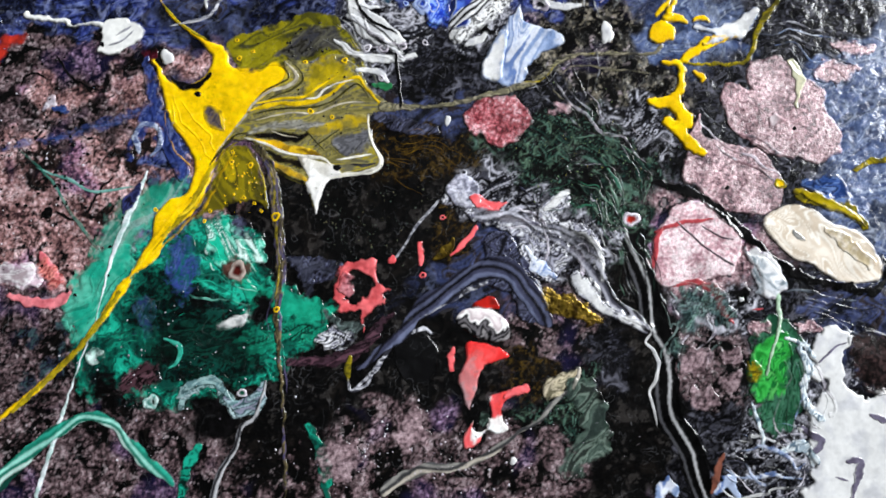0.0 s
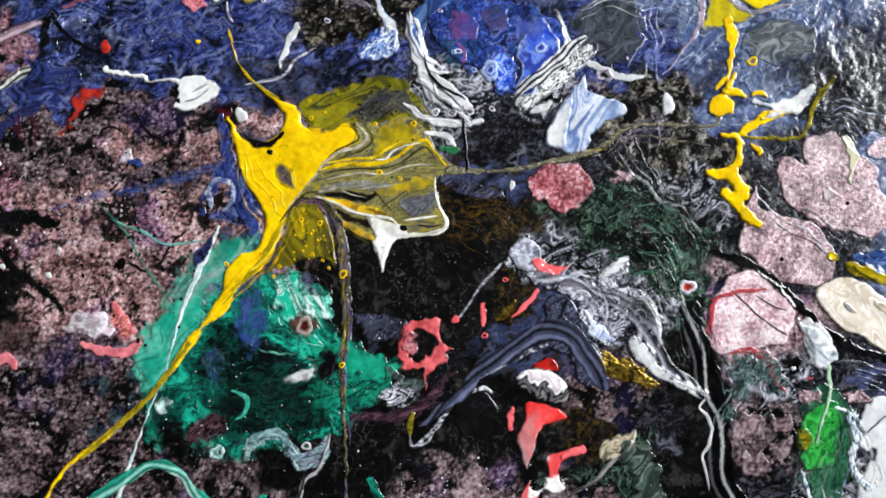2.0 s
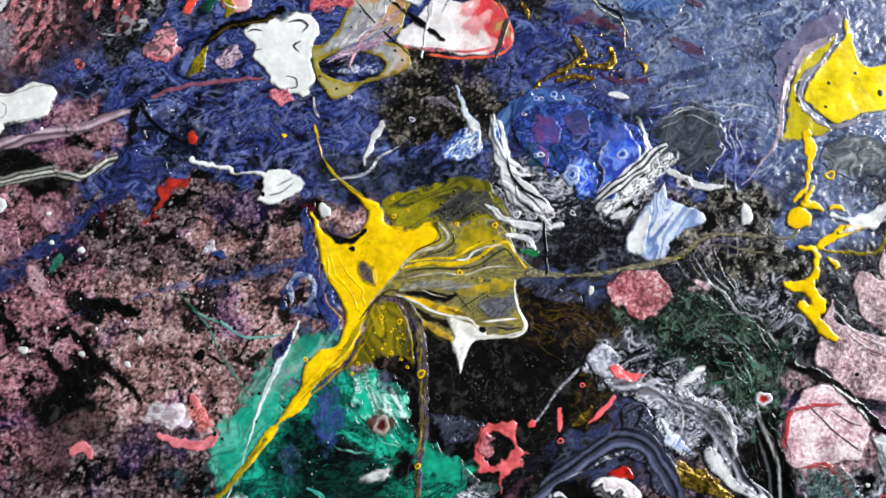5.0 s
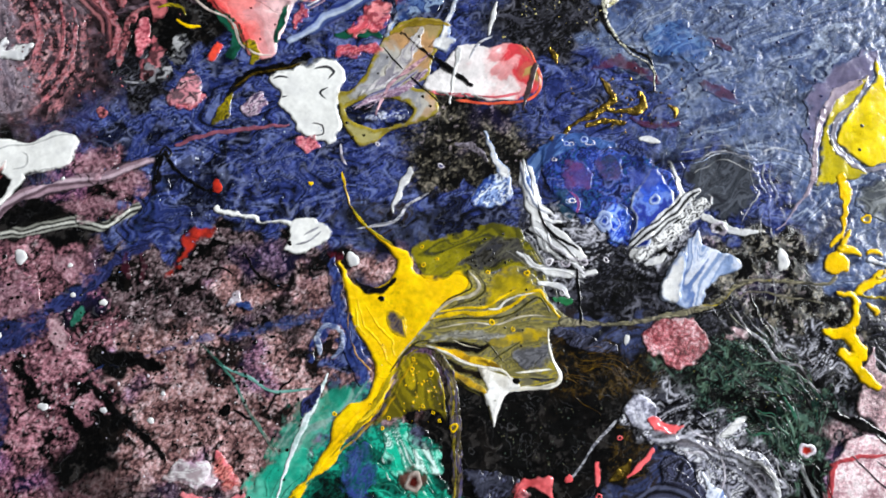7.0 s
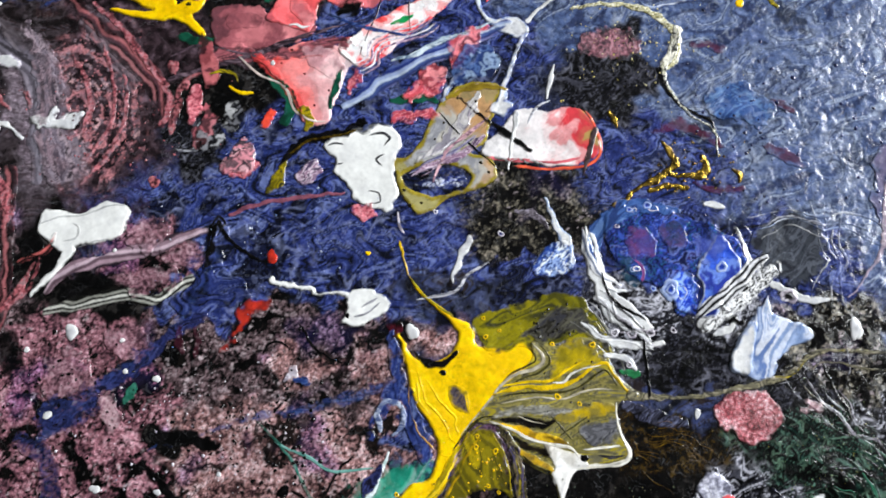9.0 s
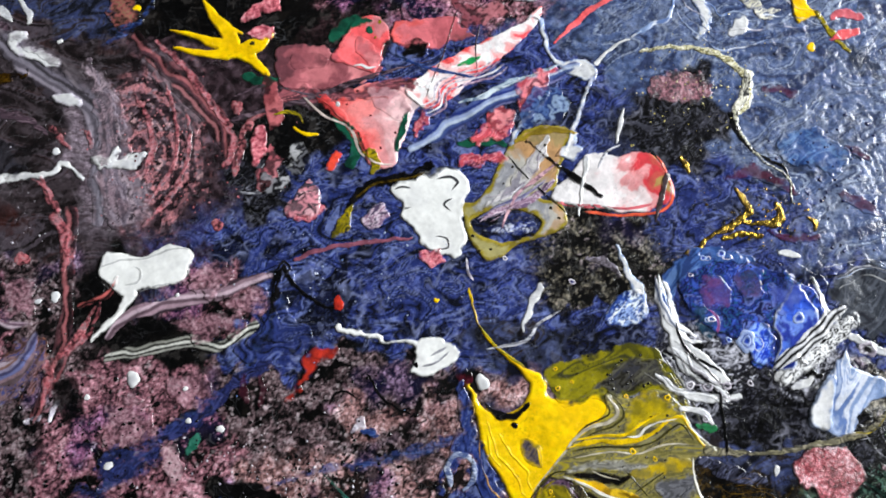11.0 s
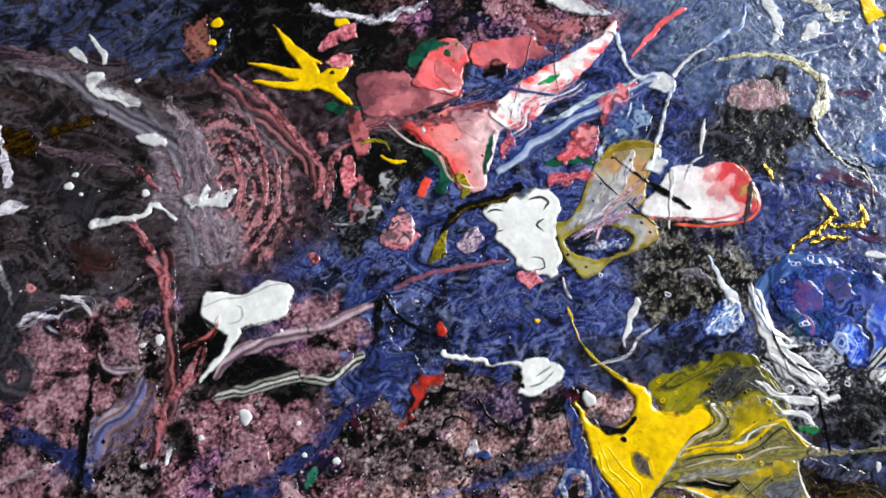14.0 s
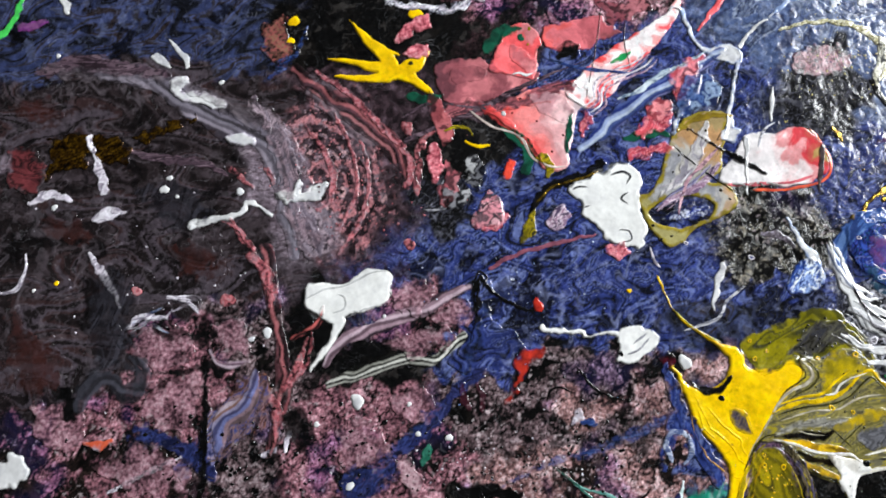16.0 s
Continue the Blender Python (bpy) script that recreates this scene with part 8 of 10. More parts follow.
# ---- mauve ground of the lower left ----
trail("teal_line", "thin teal paint line over mauve ground", [(-144.5, 54.3), (-132.6, 43.5), (-126.1, 33.2), (-120.1, 25.6), (-114.1, 19.2)], (0.6, 1.2, 1.2, 1.8, 1.8), plain("2a7a6a", "5a8a80", 0.5, 4), 0.15, opacity=0.7, broken=0.5)
trail("teal_line", "thin pale teal paint line", [(-137.7, 47.7), (-126.9, 43.5), (-118.2, 39.7), (-104.0, 41.2)], (0.8, 1.4, 1.2, 0.8), plain("6a9a92", "3a7a70", 0.5, 4), 0.2)
splash("blue_band", "blue streaked paint band beside the yellow splash", strokes=[([(-102.2, 84.7), (-99.1, 74.1), (-99.6, 65.3), (-104.7, 58.5), (-107.0, 49.8)], (3, 5, 7, 5, 2)), ([(-95.3, 64.3), (-93.2, 56.5), (-89.1, 48.8), (-88.0, 43.1)], (5, 8, 7, 2))], pigment=marble("141c44 26346e 3c4c88 1a2454 5c6a9c", 8, 1.6, 80, 3, 0.8, 108), h=0.2, rough=1.6)
trail("pale_ring", "pale blue grey paint ring round mauve grit", [(-103.3, 53.1), (-104.7, 58.5), (-102.1, 62.4), (-97.1, 60.8), (-96.2, 55.6), (-99.5, 51.5)], (1.5, 2.5, 2, 2, 2, 1), marble("8a94b0 4a5880 b0b8cc", 4, 1.5, 0, 2, 0.9, 109), 0.25)
trail("blue_smear", "deep blue smear under the white streak", [(-102.9, 41.6), (-105.4, 36.4), (-107.5, 32.0)], (2, 5, 2), STAIN, 0.15)
splash("white_patch", "lilac white paint patch with coral edges", [[(-149.7, 12.6), (-143.8, 15.5), (-134.8, 14.0), (-135.1, 8.2), (-143.1, 6.7)]], pigment=marble("e8dce4 c8b0bc f0ecf0 a890a0", 7, 1.4, 20, 2, 0.9, 110), h=0.3, rough=1.6, category="paint patch")
for pts, w in (([(-134.5, 19.0), (-130.8, 12.2), (-127.5, 9.3)], (2, 4, 2)), ([(-144.0, 4.8), (-136.6, 2.5), (-129.6, 2.0), (-125.2, 4.8)], (2, 4, 4, 3)), ([(-172.8, -2.9), (-169.3, -0.4), (-166.6, -4.5)], (3, 4, 2))):
    trail("coral_rope", "smooth coral paint rope on dark ground", pts, w, plain("e08088", "c85c66", 0.5, 5), 0.35, 1.0, group="coral ropes")
for pts, w in (([(-180.0, 39.0), (-169.5, 29.6), (-157.4, 21.3), (-151.2, 14.5)], (3, 3, 3, 2)), ([(-144.6, 75.2), (-141.2, 79.2), (-135.4, 78.6)], (1, 1.5, 1)), ([(-130.9, 32.4), (-125.2, 30.3), (-121.4, 29.3)], (1.5, 1.5, 0.8)), ([(-132.6, 85.9), (-126.5, 78.0), (-116.7, 74.1)], (0.8, 1.2, 0.8)), ([(-120.7, 31.7), (-116.3, 39.3), (-111.8, 45.0)], (1, 1.2, 0.8)), ([(-177.3, 47.3), (-166.1, 47.0), (-156.5, 45.1)], (4, 6, 4))):
    trail("black_crack", "black crack in rough mauve ground", pts, w, BLACKP, 0.08, 1.6, group="black cracks")
for at, r in (((-194.0, 30.1), 2.2), ((-173.8, 30.1), 1.6), ((-157.8, 27.6), 1.6), ((-154.6, 36.6), 1.2), ((-212.7, 52.2), 1.8), ((-191.2, 77.8), 1.2)):
    drop("white_drop", "small white paint drop on mauve ground", at, r, WHITE, 0.4, group="white drops", squash=0.8)
splash("pale_patch", "pale pinkish dab on mauve ground", [[(-197.5, 57.4), (-193.3, 61.4), (-187.9, 56.0), (-188.8, 48.6), (-194.6, 50.1)]], pigment=clumpy("8a6470 b8949c c8acb2", 111), h=0.15, rough=2.2, grit=0.3, category="paint patch")
trail("green_dab", "small dark green paint dab on mauve ground", [(-188.1, 57.9), (-186.6, 60.6), (-185.5, 63.3)], (2, 3.5, 2), plain("1c5a48", "3a7a68", 0.5, 3), 0.15)
splash("white_patch", "white and blue chalky dab on mauve ground", [[(-137.0, 68.4), (-135.4, 71.5), (-132.5, 72.4), (-132.1, 68.3), (-134.6, 67.0)]], pigment=PALE, h=0.25, rough=1.4, category="paint patch")
trail("blue_dab", "small blue paint dab", [(-132.8, 67.5), (-130.5, 68.0), (-127.8, 67.0)], (2, 3, 1.5), BLUELINE, 0.2)
for pts, w in (([(-172.7, 83.0), (-172.6, 78.6), (-170.9, 74.6)], (2, 3, 2)), ([(-167.3, 82.9), (-166.0, 78.0), (-166.3, 74.1)], (2, 3, 2))):
    trail("maroon_stain", "maroon paint streak on mauve ground", pts, w, plain("4a1a2c", "6a2a3c", 0.5, 4), 0.08, 0.8, opacity=0.42, group="maroon stains")
flowlines("white_scratch", "thin white scratchy paint line on blue", [(47.5, 137.1), (46.4, 126.7), (48.8, 116.7), (46.6, 108.6), (45.1, 100.6)], 4, 8, 0.8, [WHITE, PALEBLUE, GREYTHREAD], 21, "white scratches")
flowlines("white_scratch", "thin white scratchy paint line on blue", [(21.3, 126.4), (30.9, 131.7), (42.9, 129.6), (54.8, 128.2), (66.5, 123.3)], 4, 8, 0.8, [WHITE, PALEBLUE, GREYTHREAD], 22, "white scratches")
flowlines("white_scratch", "thin pale scratchy paint line on blue", [(-27.3, 231.4), (-17.2, 223.0), (-4.9, 221.5), (7.5, 224.4), (25.7, 218.8)], 9, 10, 0.9, [PALEBLUE, BLUELINE, PALE], 25, "white scratches")
ribbon("coral_flow", "coral and black banded paint flow", [(-226.4, 200.2), (-214.3, 190.8), (-204.4, 182.9), (-196.2, 174.6), (-189.7, 165.7), (-184.7, 154.0)], (4, 6, 9, 9, 8, 4), "1a1012 7a464c 2a181c 140c0e 9c5a5e 4a3038 120a0c a86a6e 1c1214", seed=410, ripple=0.25, opacity=0.85, blend=1.6)
ribbon("coral_flow", "dusty coral and black banded paint flow", [(-238.4, 134.7), (-236.0, 118.6), (-234.5, 102.8), (-233.5, 85.5), (-237.9, 65.3)], (6, 5, 5, 6, 4), "140c0e 84464c 2a181c 180e10 9c5a5e 1a1012 5a363c", seed=411, ripple=0.3, opacity=0.85, blend=1.6)
ribbon("blue_flow", "blue, lilac and pale grey banded paint flow", [(-123.4, 164.4), (-113.9, 172.0), (-106.1, 177.0), (-94.4, 185.0), (-80.5, 191.1), (-66.1, 200.0)], (3, 7, 8, 7, 5, 3), "1a2454 4a5a94 223070 8a98bc a8b4c8 3a4a7c 2a3260 6a6a94 202850", seed=412, ripple=0.15, blend=1.2)
# bright lobe and rings of the blue pool
splash("lobe", "bright blue lobe with a pale rim", [[(0.7, 110.8), (4.5, 118.2), (8.5, 123.6), (13.5, 119.4), (16.5, 113.2), (13.7, 107.1), (9.7, 101.8), (6.5, 95.1), (0.8, 96.7), (2.8, 104.2)]], pigment=edged(grade((3.7, 120.5), (9.2, 97.1), "2444b0 3c60d0 6a88d8 2c3c98 4a6cc8 1c2c78", 0.3, 7, 421), plain("c8d0e4", "8c9cc4", 0.5, 3), 1.0), h=0.15, rough=0.6, blend=0.5, parent=pool)
drop("cell", "pale rimmed cell", (-8.1, 104.1), 4.2, plain("a8b8dc", "5c78c0", 0.5, 2), 0.2, ring=plain("2440a0", "1a2a68", 0.5, 2), parent=pool)
drop("cell", "pale rimmed cell", (-8.1, 104.1), 2.2, plain("a8b8dc", "5c78c0", 0.5, 2), 0.2, ring=plain("2440a0", "1a2a68", 0.5, 2), parent=pool)
drop("cell", "pale rimmed cell", (9.5, 112.8), 2.6, plain("a8b8dc", "5c78c0", 0.5, 2), 0.2, ring=plain("2440a0", "1a2a68", 0.5, 2), parent=pool)
drop("cell", "pale rimmed cell", (-15.9, 133.3), 1.8, plain("a8b8dc", "5c78c0", 0.5, 2), 0.2, ring=plain("2440a0", "1a2a68", 0.5, 2), parent=pool)
drop("cell", "pale rimmed cell", (-22.2, 131.3), 1.4, plain("a8b8dc", "5c78c0", 0.5, 2), 0.2, ring=plain("2440a0", "1a2a68", 0.5, 2), parent=pool)
drop("cell", "pale rimmed cell", (-21.1, 110.3), 1.2, plain("a8b8dc", "5c78c0", 0.5, 2), 0.2, ring=plain("2440a0", "1a2a68", 0.5, 2), parent=pool)
drop("cell", "pale rimmed cell", (-13.9, 104.2), 1.3, plain("a8b8dc", "5c78c0", 0.5, 2), 0.2, ring=plain("2440a0", "1a2a68", 0.5, 2), parent=pool)
ribbon("white_flow", "white and blue banded sickle beside a blue pool", [(-37.5, 124.1), (-36.6, 116.5), (-32.9, 109.5), (-25.1, 104.4)], (1, 2.6, 3.2, 1), "20242c e8e8ea d8d8dc 3a4a6a e0e0e4", seed=431, ripple=0.12, blend=0.4)
ribbon("white_flow", "white banded sickle with black lines beside a blue pool", [(-32.4, 100.5), (-27.0, 96.5), (-20.8, 91.8), (-15.4, 85.9)], (3, 5, 5, 2), "1c1c20 e4e4e6 101014 e8e8ea d0d0d4 1a1a1e", seed=431, ripple=0.12, blend=0.4)
ribbon("white_flow", "white and black laced band beside a blue pool", [(1.5, 95.2), (7.8, 100.6), (15.3, 108.4), (24.8, 116.4)], (3, 5, 5, 3), "e4e4e6 0c0c0e d8d8dc 121214 e8e8ea 1a1a1e c8c8cc", seed=431, ripple=0.12, blend=0.4)
flowlines("flow_line", "fine lilac line in beige paint", [(-103.0, 144.1), (-93.4, 145.9), (-83.8, 151.2), (-76.1, 160.1), (-72.3, 168.5)], 4, 7, 0.7, [LILAC, THREAD, PALE], 34, "flow lines")
flowlines("flow_line", "fine grey curl on black ground", [(-183.3, 149.8), (-177.9, 146.1), (-172.4, 150.2), (-169.8, 156.9), (-164.8, 159.2), (-161.0, 155.1)], 3, 8, 0.9, [GREYTHREAD, PALE, BLACKP], 35, "flow lines")
for pts, c1, c2 in (([(-23.6, 124.0), (-15.7, 125.9), (-13.2, 117.5), (-20.7, 113.4)], "4a3a78", "6a3a6a"), ([(-27.4, 115.1), (-18.7, 114.0), (-17.8, 104.8), (-24.5, 106.4)], "24485c", "1c3450"), ([(-1.0, 122.6), (9.4, 124.8), (12.1, 117.6), (3.0, 113.9)], "3c4a98", "6a7ac0"), ([(0.2, 132.9), (15.4, 129.6), (19.3, 123.3), (7.0, 125.5)], "0c0e18", "1c2038"), ([(-10.9, 126.7), (-3.0, 128.2), (-1.0, 119.7), (-7.9, 116.7)], "2c3a5c", "54406a")):
    splash("smudge", "soft violet and teal smudge", [pts], pigment=plain(c1, c2, 0.6, 5, 150), h=0.07, rough=1.8, blend=3.5, opacity=0.8, parent=pool, bead=0)
trail("blue_stain", "deep blue paint stain at the edge of mauve ground", [(-220.6, 44.0), (-211.6, 38.7), (-207.7, 27.7), (-208.2, 11.8)], (6, 8, 8, 6), STAIN, 0.1, 1.5, opacity=0.7)
trail("blue_stain", "deep blue paint stain on mauve ground", [(-212.9, 47.4), (-204.2, 51.5), (-197.3, 55.6)], (4, 8, 4), STAIN, 0.1, 1.5, opacity=0.7)
for pts in ([(-327.3, 116.7), (-317.7, 112.2), (-307.9, 100.0), (-311.4, 89.0), (-322.7, 91.6)], [(-318.7, 147.8), (-305.1, 151.0), (-295.2, 142.3), (-306.8, 139.0)], [(-327.9, 194.2), (-314.0, 195.6), (-309.8, 186.7), (-323.7, 186.5)], [(-271.7, 136.8), (-260.0, 138.1), (-252.2, 129.6), (-264.0, 124.3)]):
    splash("rust_stain", "soft rust brown stain on dark ground", [pts], pigment=plain("3c1c18", "2a1614", 0.5, 6, 151), h=0.06, rough=2.6, blend=5.0, opacity=0.65, bead=0, category="paint stain", group="rust stains")
for pts in ([(-297.0, 130.4), (-288.3, 131.8), (-283.4, 117.7), (-286.1, 98.6), (-294.6, 95.4), (-300.5, 107.2)], [(-283.6, 160.0), (-265.7, 161.0), (-255.9, 148.0), (-271.7, 142.9)]):
    splash("smoke_veil", "smoky blue grey veil on dark ground", [pts], pigment=marble("1e1d22 2c2b32 16151a 3a3942", 12, 1.2, 70, 2.5, 1.0, 152, 0.1, 0.2), h=0.06, rough=2.6, blend=5.0, opacity=0.75, bead=0, category="paint veil", group="smoke veils")
speckles("fleck_scatter", "many black pits in mauve ground", (-160.1, 44.5), (60, 30), 350, 0.4, BLACKP, 61)
speckles("fleck_scatter", "many black pits in plum ground", (-234.5, 65.1), (60, 22), 350, 0.45, BLACKP, 62)
speckles("fleck_scatter", "many black pits in mauve ground", (-132.8, 47.0), (22, 36), 220, 0.4, BLACKP, 63)
speckles("fleck_scatter", "tiny pale flecks in dark blue ground", (-133.9, 116.0), (52, 26), 110, 0.22, PALEBLUE, 64)
speckles("fleck_scatter", "tiny black pits in grey blue ground", (35.8, 166.0), (50, 36), 260, 0.4, STAIN, 65)

# ---- teal pool details ----
splash("dark_pool", "very dark green swirl", [[(-103.1, -9.5), (-91.3, -2.1), (-72.6, -1.2), (-59.4, -9.5), (-64.7, -20.5), (-85.1, -19.6), (-100.1, -16.9)]], opacity=0.6, pigment=marble("04100c 0a2c24 061a15 0f4034 030a08", 12, 1.5, 10, 2.2, 0.9, 120), h=0.08, rough=2.8, grain=9, parent=teal, bead=0, blend=5.0)
splash("dark_pool", "black swirl", [[(-118.2, -26.0), (-109.2, -20.6), (-104.4, -26.0), (-107.8, -33.3), (-115.2, -31.5)]], pigment=BLACKP, h=0.06, rough=2.0, parent=teal, bead=0)
splash("blue_swirl", "blue violet streaks", [[(-91.1, 23.1), (-83.7, 24.4), (-82.0, 12.8), (-85.9, 4.9), (-91.3, 9.0), (-92.8, 16.5)]], pigment=marble("1c2a5c 3a4a8c 14605c 28387a", 8, 1.5, 80, 3, 0.8, 121), h=0.08, rough=2.4, parent=teal, bead=0, blend=5.0, opacity=0.55)
trail("crescent", "light teal crescent", [(-92.5, -9.5), (-87.6, -11.7), (-87.8, -16.9), (-90.7, -19.1)], (0.8, 2, 1.6, 0.8), plain("2a9a84", "5abcaa", 0.5, 3), 0.2, parent=teal)
trail("pale_curl", "grey teal curl", [(-87.1, -28.7), (-83.9, -24.6), (-76.1, -23.1), (-71.6, -28.2)], (2, 3.5, 3.5, 2), marble("5c7c80 8aa8a8 3a5458", 5, 1.5, 20, 3, 0.8, 122), 0.25, parent=teal)
trail("pale_curl", "grey teal curl", [(-71.9, -28.7), (-67.2, -31.8), (-61.8, -29.3), (-59.5, -24.5)], (2, 6, 5, 2), marble("5c7c80 a0b8c0 3a5458 8a8ca0", 5, 1.5, 20, 3, 0.8, 123), 0.25, parent=teal)
splash("mint_blot", "white mint blot", [[(-118.7, -14.7), (-114.2, -11.7), (-112.0, -15.1), (-115.6, -18.7)]], pigment=plain("d8f0ea", "7ac0b0", 0.5, 3), h=0.15, rough=1.2, parent=teal)
drop("cell", "pale teal ring", (-96.3, -30.0), 3.2, marble("8ac0b8 d0e8e4 4a8a80", 3, 1.5, 0, 1, 1, 124), 0.3, ring=plain("2a6a60", "c0d8d4", 0.5, 2), parent=teal)
drop("cell", "pale grey ring", (-66.8, -27.1), 2.0, PALE, 0.25, ring=DKGREEN, parent=teal)
splash("slate_patch", "dark slate blot on teal", [[(-73.1, 29.4), (-67.8, 30.7), (-64.0, 27.8), (-64.3, 24.1), (-71.4, 24.4)]], pigment=SLATE, h=0.12, rough=1.4, parent=teal)
speckles("fleck_scatter", "tiny pale flecks over teal and black paint", (-87.1, -16.9), (40, 26), 120, 0.18, PALE, 14)

# ---- yellow splash details ----
for at, r in (((-45.8, 66.6), 1.4), ((-38.5, 64.6), 1.0), ((-71.7, 52.7), 0.9), ((-72.0, 49.2), 1.2), ((-65.6, 48.2), 1.3), ((-70.3, 85.0), 1.1), ((-71.2, 91.3), 0.9), ((-65.7, 87.4), 0.8), ((-85.0, 37.0), 1.0), ((-96.9, 33.2), 1.0), ((-67.6, 37.3), 0.9), ((-78.8, 32.8), 0.9), ((-80.6, 29.4), 0.8), ((-56.9, 30.9), 2.0), ((-55.9, 0.1), 1.4), ((-34.5, 84.2), 1.4), ((-47.9, 83.8), 1.0), ((-64.1, 35.4), 0.8), ((-61.8, 32.8), 0.8)):
    drop("bubble", "", at, r, YELLOW, 0.25, ring=plain("6a6018", "3a3618", 0.5, 2), parent=yellow)
trail("arm_streak", "olive streak along the arm", [(-74.4, 53.8), (-79.2, 45.8), (-84.9, 34.3), (-94.0, 24.1)], (0.8, 2, 2.5, 1), plain("a08c0c", "6a5c10", 0.5, 4), 0.12, parent=yellow)
trail("arm_streak", "olive streak along the arm", [(-107.4, 6.2), (-118.9, -10.6), (-131.3, -23.5), (-141.9, -33.3)], (1.3, 1.7, 1.9, 1.4), plain("a08c10", "6f6414", 0.5, 4), 0.12, parent=yellow)

# ---- dark middle: slate, coral, black ----
splash("slate_flow", "small slate paint flow on black", [[(-52.9, 17.3), (-43.1, 17.6), (-35.2, 14.6), (-37.0, 10.5), (-46.7, 8.7), (-50.9, 12.4)]], pigment=SLATE, h=0.2, rough=1.6, category="paint flow")
splash("marbled_patch", "grey and white curling paint patch", [[(-43.4, -10.6), (-37.2, -5.1), (-29.4, -5.8), (-31.2, -11.7), (-38.9, -13.6)]], pigment=GREYSPL, h=0.25, rough=1.6, category="paint patch")
splash("slate_patch", "grey and teal mottled paint patch", [[(-41.0, 0.7), (-33.5, -2.5), (-27.9, -4.0), (-30.1, -9.5), (-37.2, -5.8), (-40.6, -4.0)]], pigment=marble("1c2022 44504e 2a3030 6a7878", 5, 1.6, 40, 2, 0.9, 126), h=0.2, rough=1.4, category="paint patch")
trail("plum_band", "dark plum streaked paint band", [(-50.9, -17.2), (-40.4, -16.9), (-29.3, -13.9), (-23.8, -7.7), (-17.5, -0.6)], (3, 4, 5, 4, 2), marble("1c1016 3c2832 2a1a22 5a3c48", 5, 1.6, 20, 4, 0.8, 127), 0.25)
splash("black_pool", "smooth glossy black paint pocket", [[(-16.7, -9.9), (-9.3, -6.6), (-3.4, -11.3), (-4.5, -22.7), (-12.6, -24.5), (-17.1, -17.2)]], pigment=plain("0c0c0d", "1a1a1c", 0.4, 8), h=0.4, rough=1.0, category="paint pool")
trail("grey_arc", "pale rim over a black pocket", [(-11.5, -7.7), (-7.8, -6.2), (-4.5, -8.0)], (1, 2, 1), GREYTHREAD, 0.25)
trail("olive_pod", "small olive yellow pod on a thread", [(-31.5, -15.4), (-32.4, -19.1), (-32.2, -22.7)], (1.5, 3, 1), OLIVE, 0.4)
trail("grey_thread", "thin grey looped paint thread", [(-32.2, -22.0), (-31.0, -26.0), (-26.2, -24.2), (-23.7, -19.1)], (1, 1.4, 1.4, 1), GREYTHREAD, 0.3)
splash("grit_blob", "round pale grey gritty paint blob", [[(-1.2, 39.6), (4.1, 45.3), (10.5, 42.2), (10.5, 35.4), (4.1, 33.1)]], pigment=clumpy("5c5c6a 8a8a9a b8b8c8 d0d0dc", 128), h=0.4, rough=1.0, grit=0.4, category="paint patch")
for pts, w in (([(9.7, 27.0), (5.2, 21.4), (1.5, 18.0)], (2, 2.5, 1)), ([(10.1, 36.5), (13.9, 34.2), (19.9, 35.7)], (4, 3, 1.5)), ([(-8.7, 22.1), (-8.3, 18.4), (-9.0, 15.0)], (2, 2.5, 1.5)), ([(18.7, -27.8), (25.7, -25.6)], (2, 3))):
    trail("coral_streak", "short coral pink paint streak on black", pts, w, CORAL, 0.35, 0.8, group="coral streaks")
trail("gold_smear", "dull gold smear on black ground", [(1.8, 23.1), (-0.0, 19.3), (-3.8, 16.5)], (2, 4, 2), GOLDP, 0.15, 1.2, material=GOLD, grit=0.3)
trail("gold_smear", "dull gold smear beside slate paint", [(31.6, 3.4), (40.8, 0.1), (50.1, -3.2)], (4, 6, 3), GOLDP, 0.15, 1.2, material=GOLD, grit=0.3)
for pts, w, p in (([(12.3, 22.1), (18.7, 19.3), (26.1, 14.6), (29.8, 5.3)], (2, 3, 3, 2), SLATE), ([(14.9, 17.4), (21.4, 12.7), (26.0, 5.3), (30.6, -1.2)], (2, 4, 5, 3), SLATE), ([(-14.0, -6.7), (-3.8, 3.4), (9.3, 10.9), (16.8, 12.7)], (1.5, 3, 3, 2), SLATE), ([(39.4, 25.5), (46.8, 23.1), (50.8, 16.5), (51.4, 9.0)], (2, 3, 3, 1.5), WHITE), ([(32.9, 33.1), (37.6, 37.2), (40.3, 39.2)], (2, 3, 2), WHITE), ([(41.1, 20.2), (44.5, 16.5), (44.7, 11.8)], (1.5, 2.5, 1.5), PALE), ([(26.2, 20.2), (30.2, 14.6), (36.3, 10.9)], (1.5, 3, 2), PALEBLUE), ([(11.3, 33.1), (20.6, 30.1), (31.9, 28.2)], (2, 3, 2), PALE)):
    trail("grey_streak", "grey and white streak of swirled paint", pts, w, p, 0.25, 1.0, group="grey streaks")
drop("paint_cell", "pale blue paint cell with a dark rim", (30.8, 13.7), 4.2, PALEBLUE, 0.25, squash=0.8, group="paint cells")
drop("paint_cell", "dark ring shaped paint cell", (18.7, 17.1), 2.0, SLATE, 0.2, ring=BLACKP, group="paint cells")
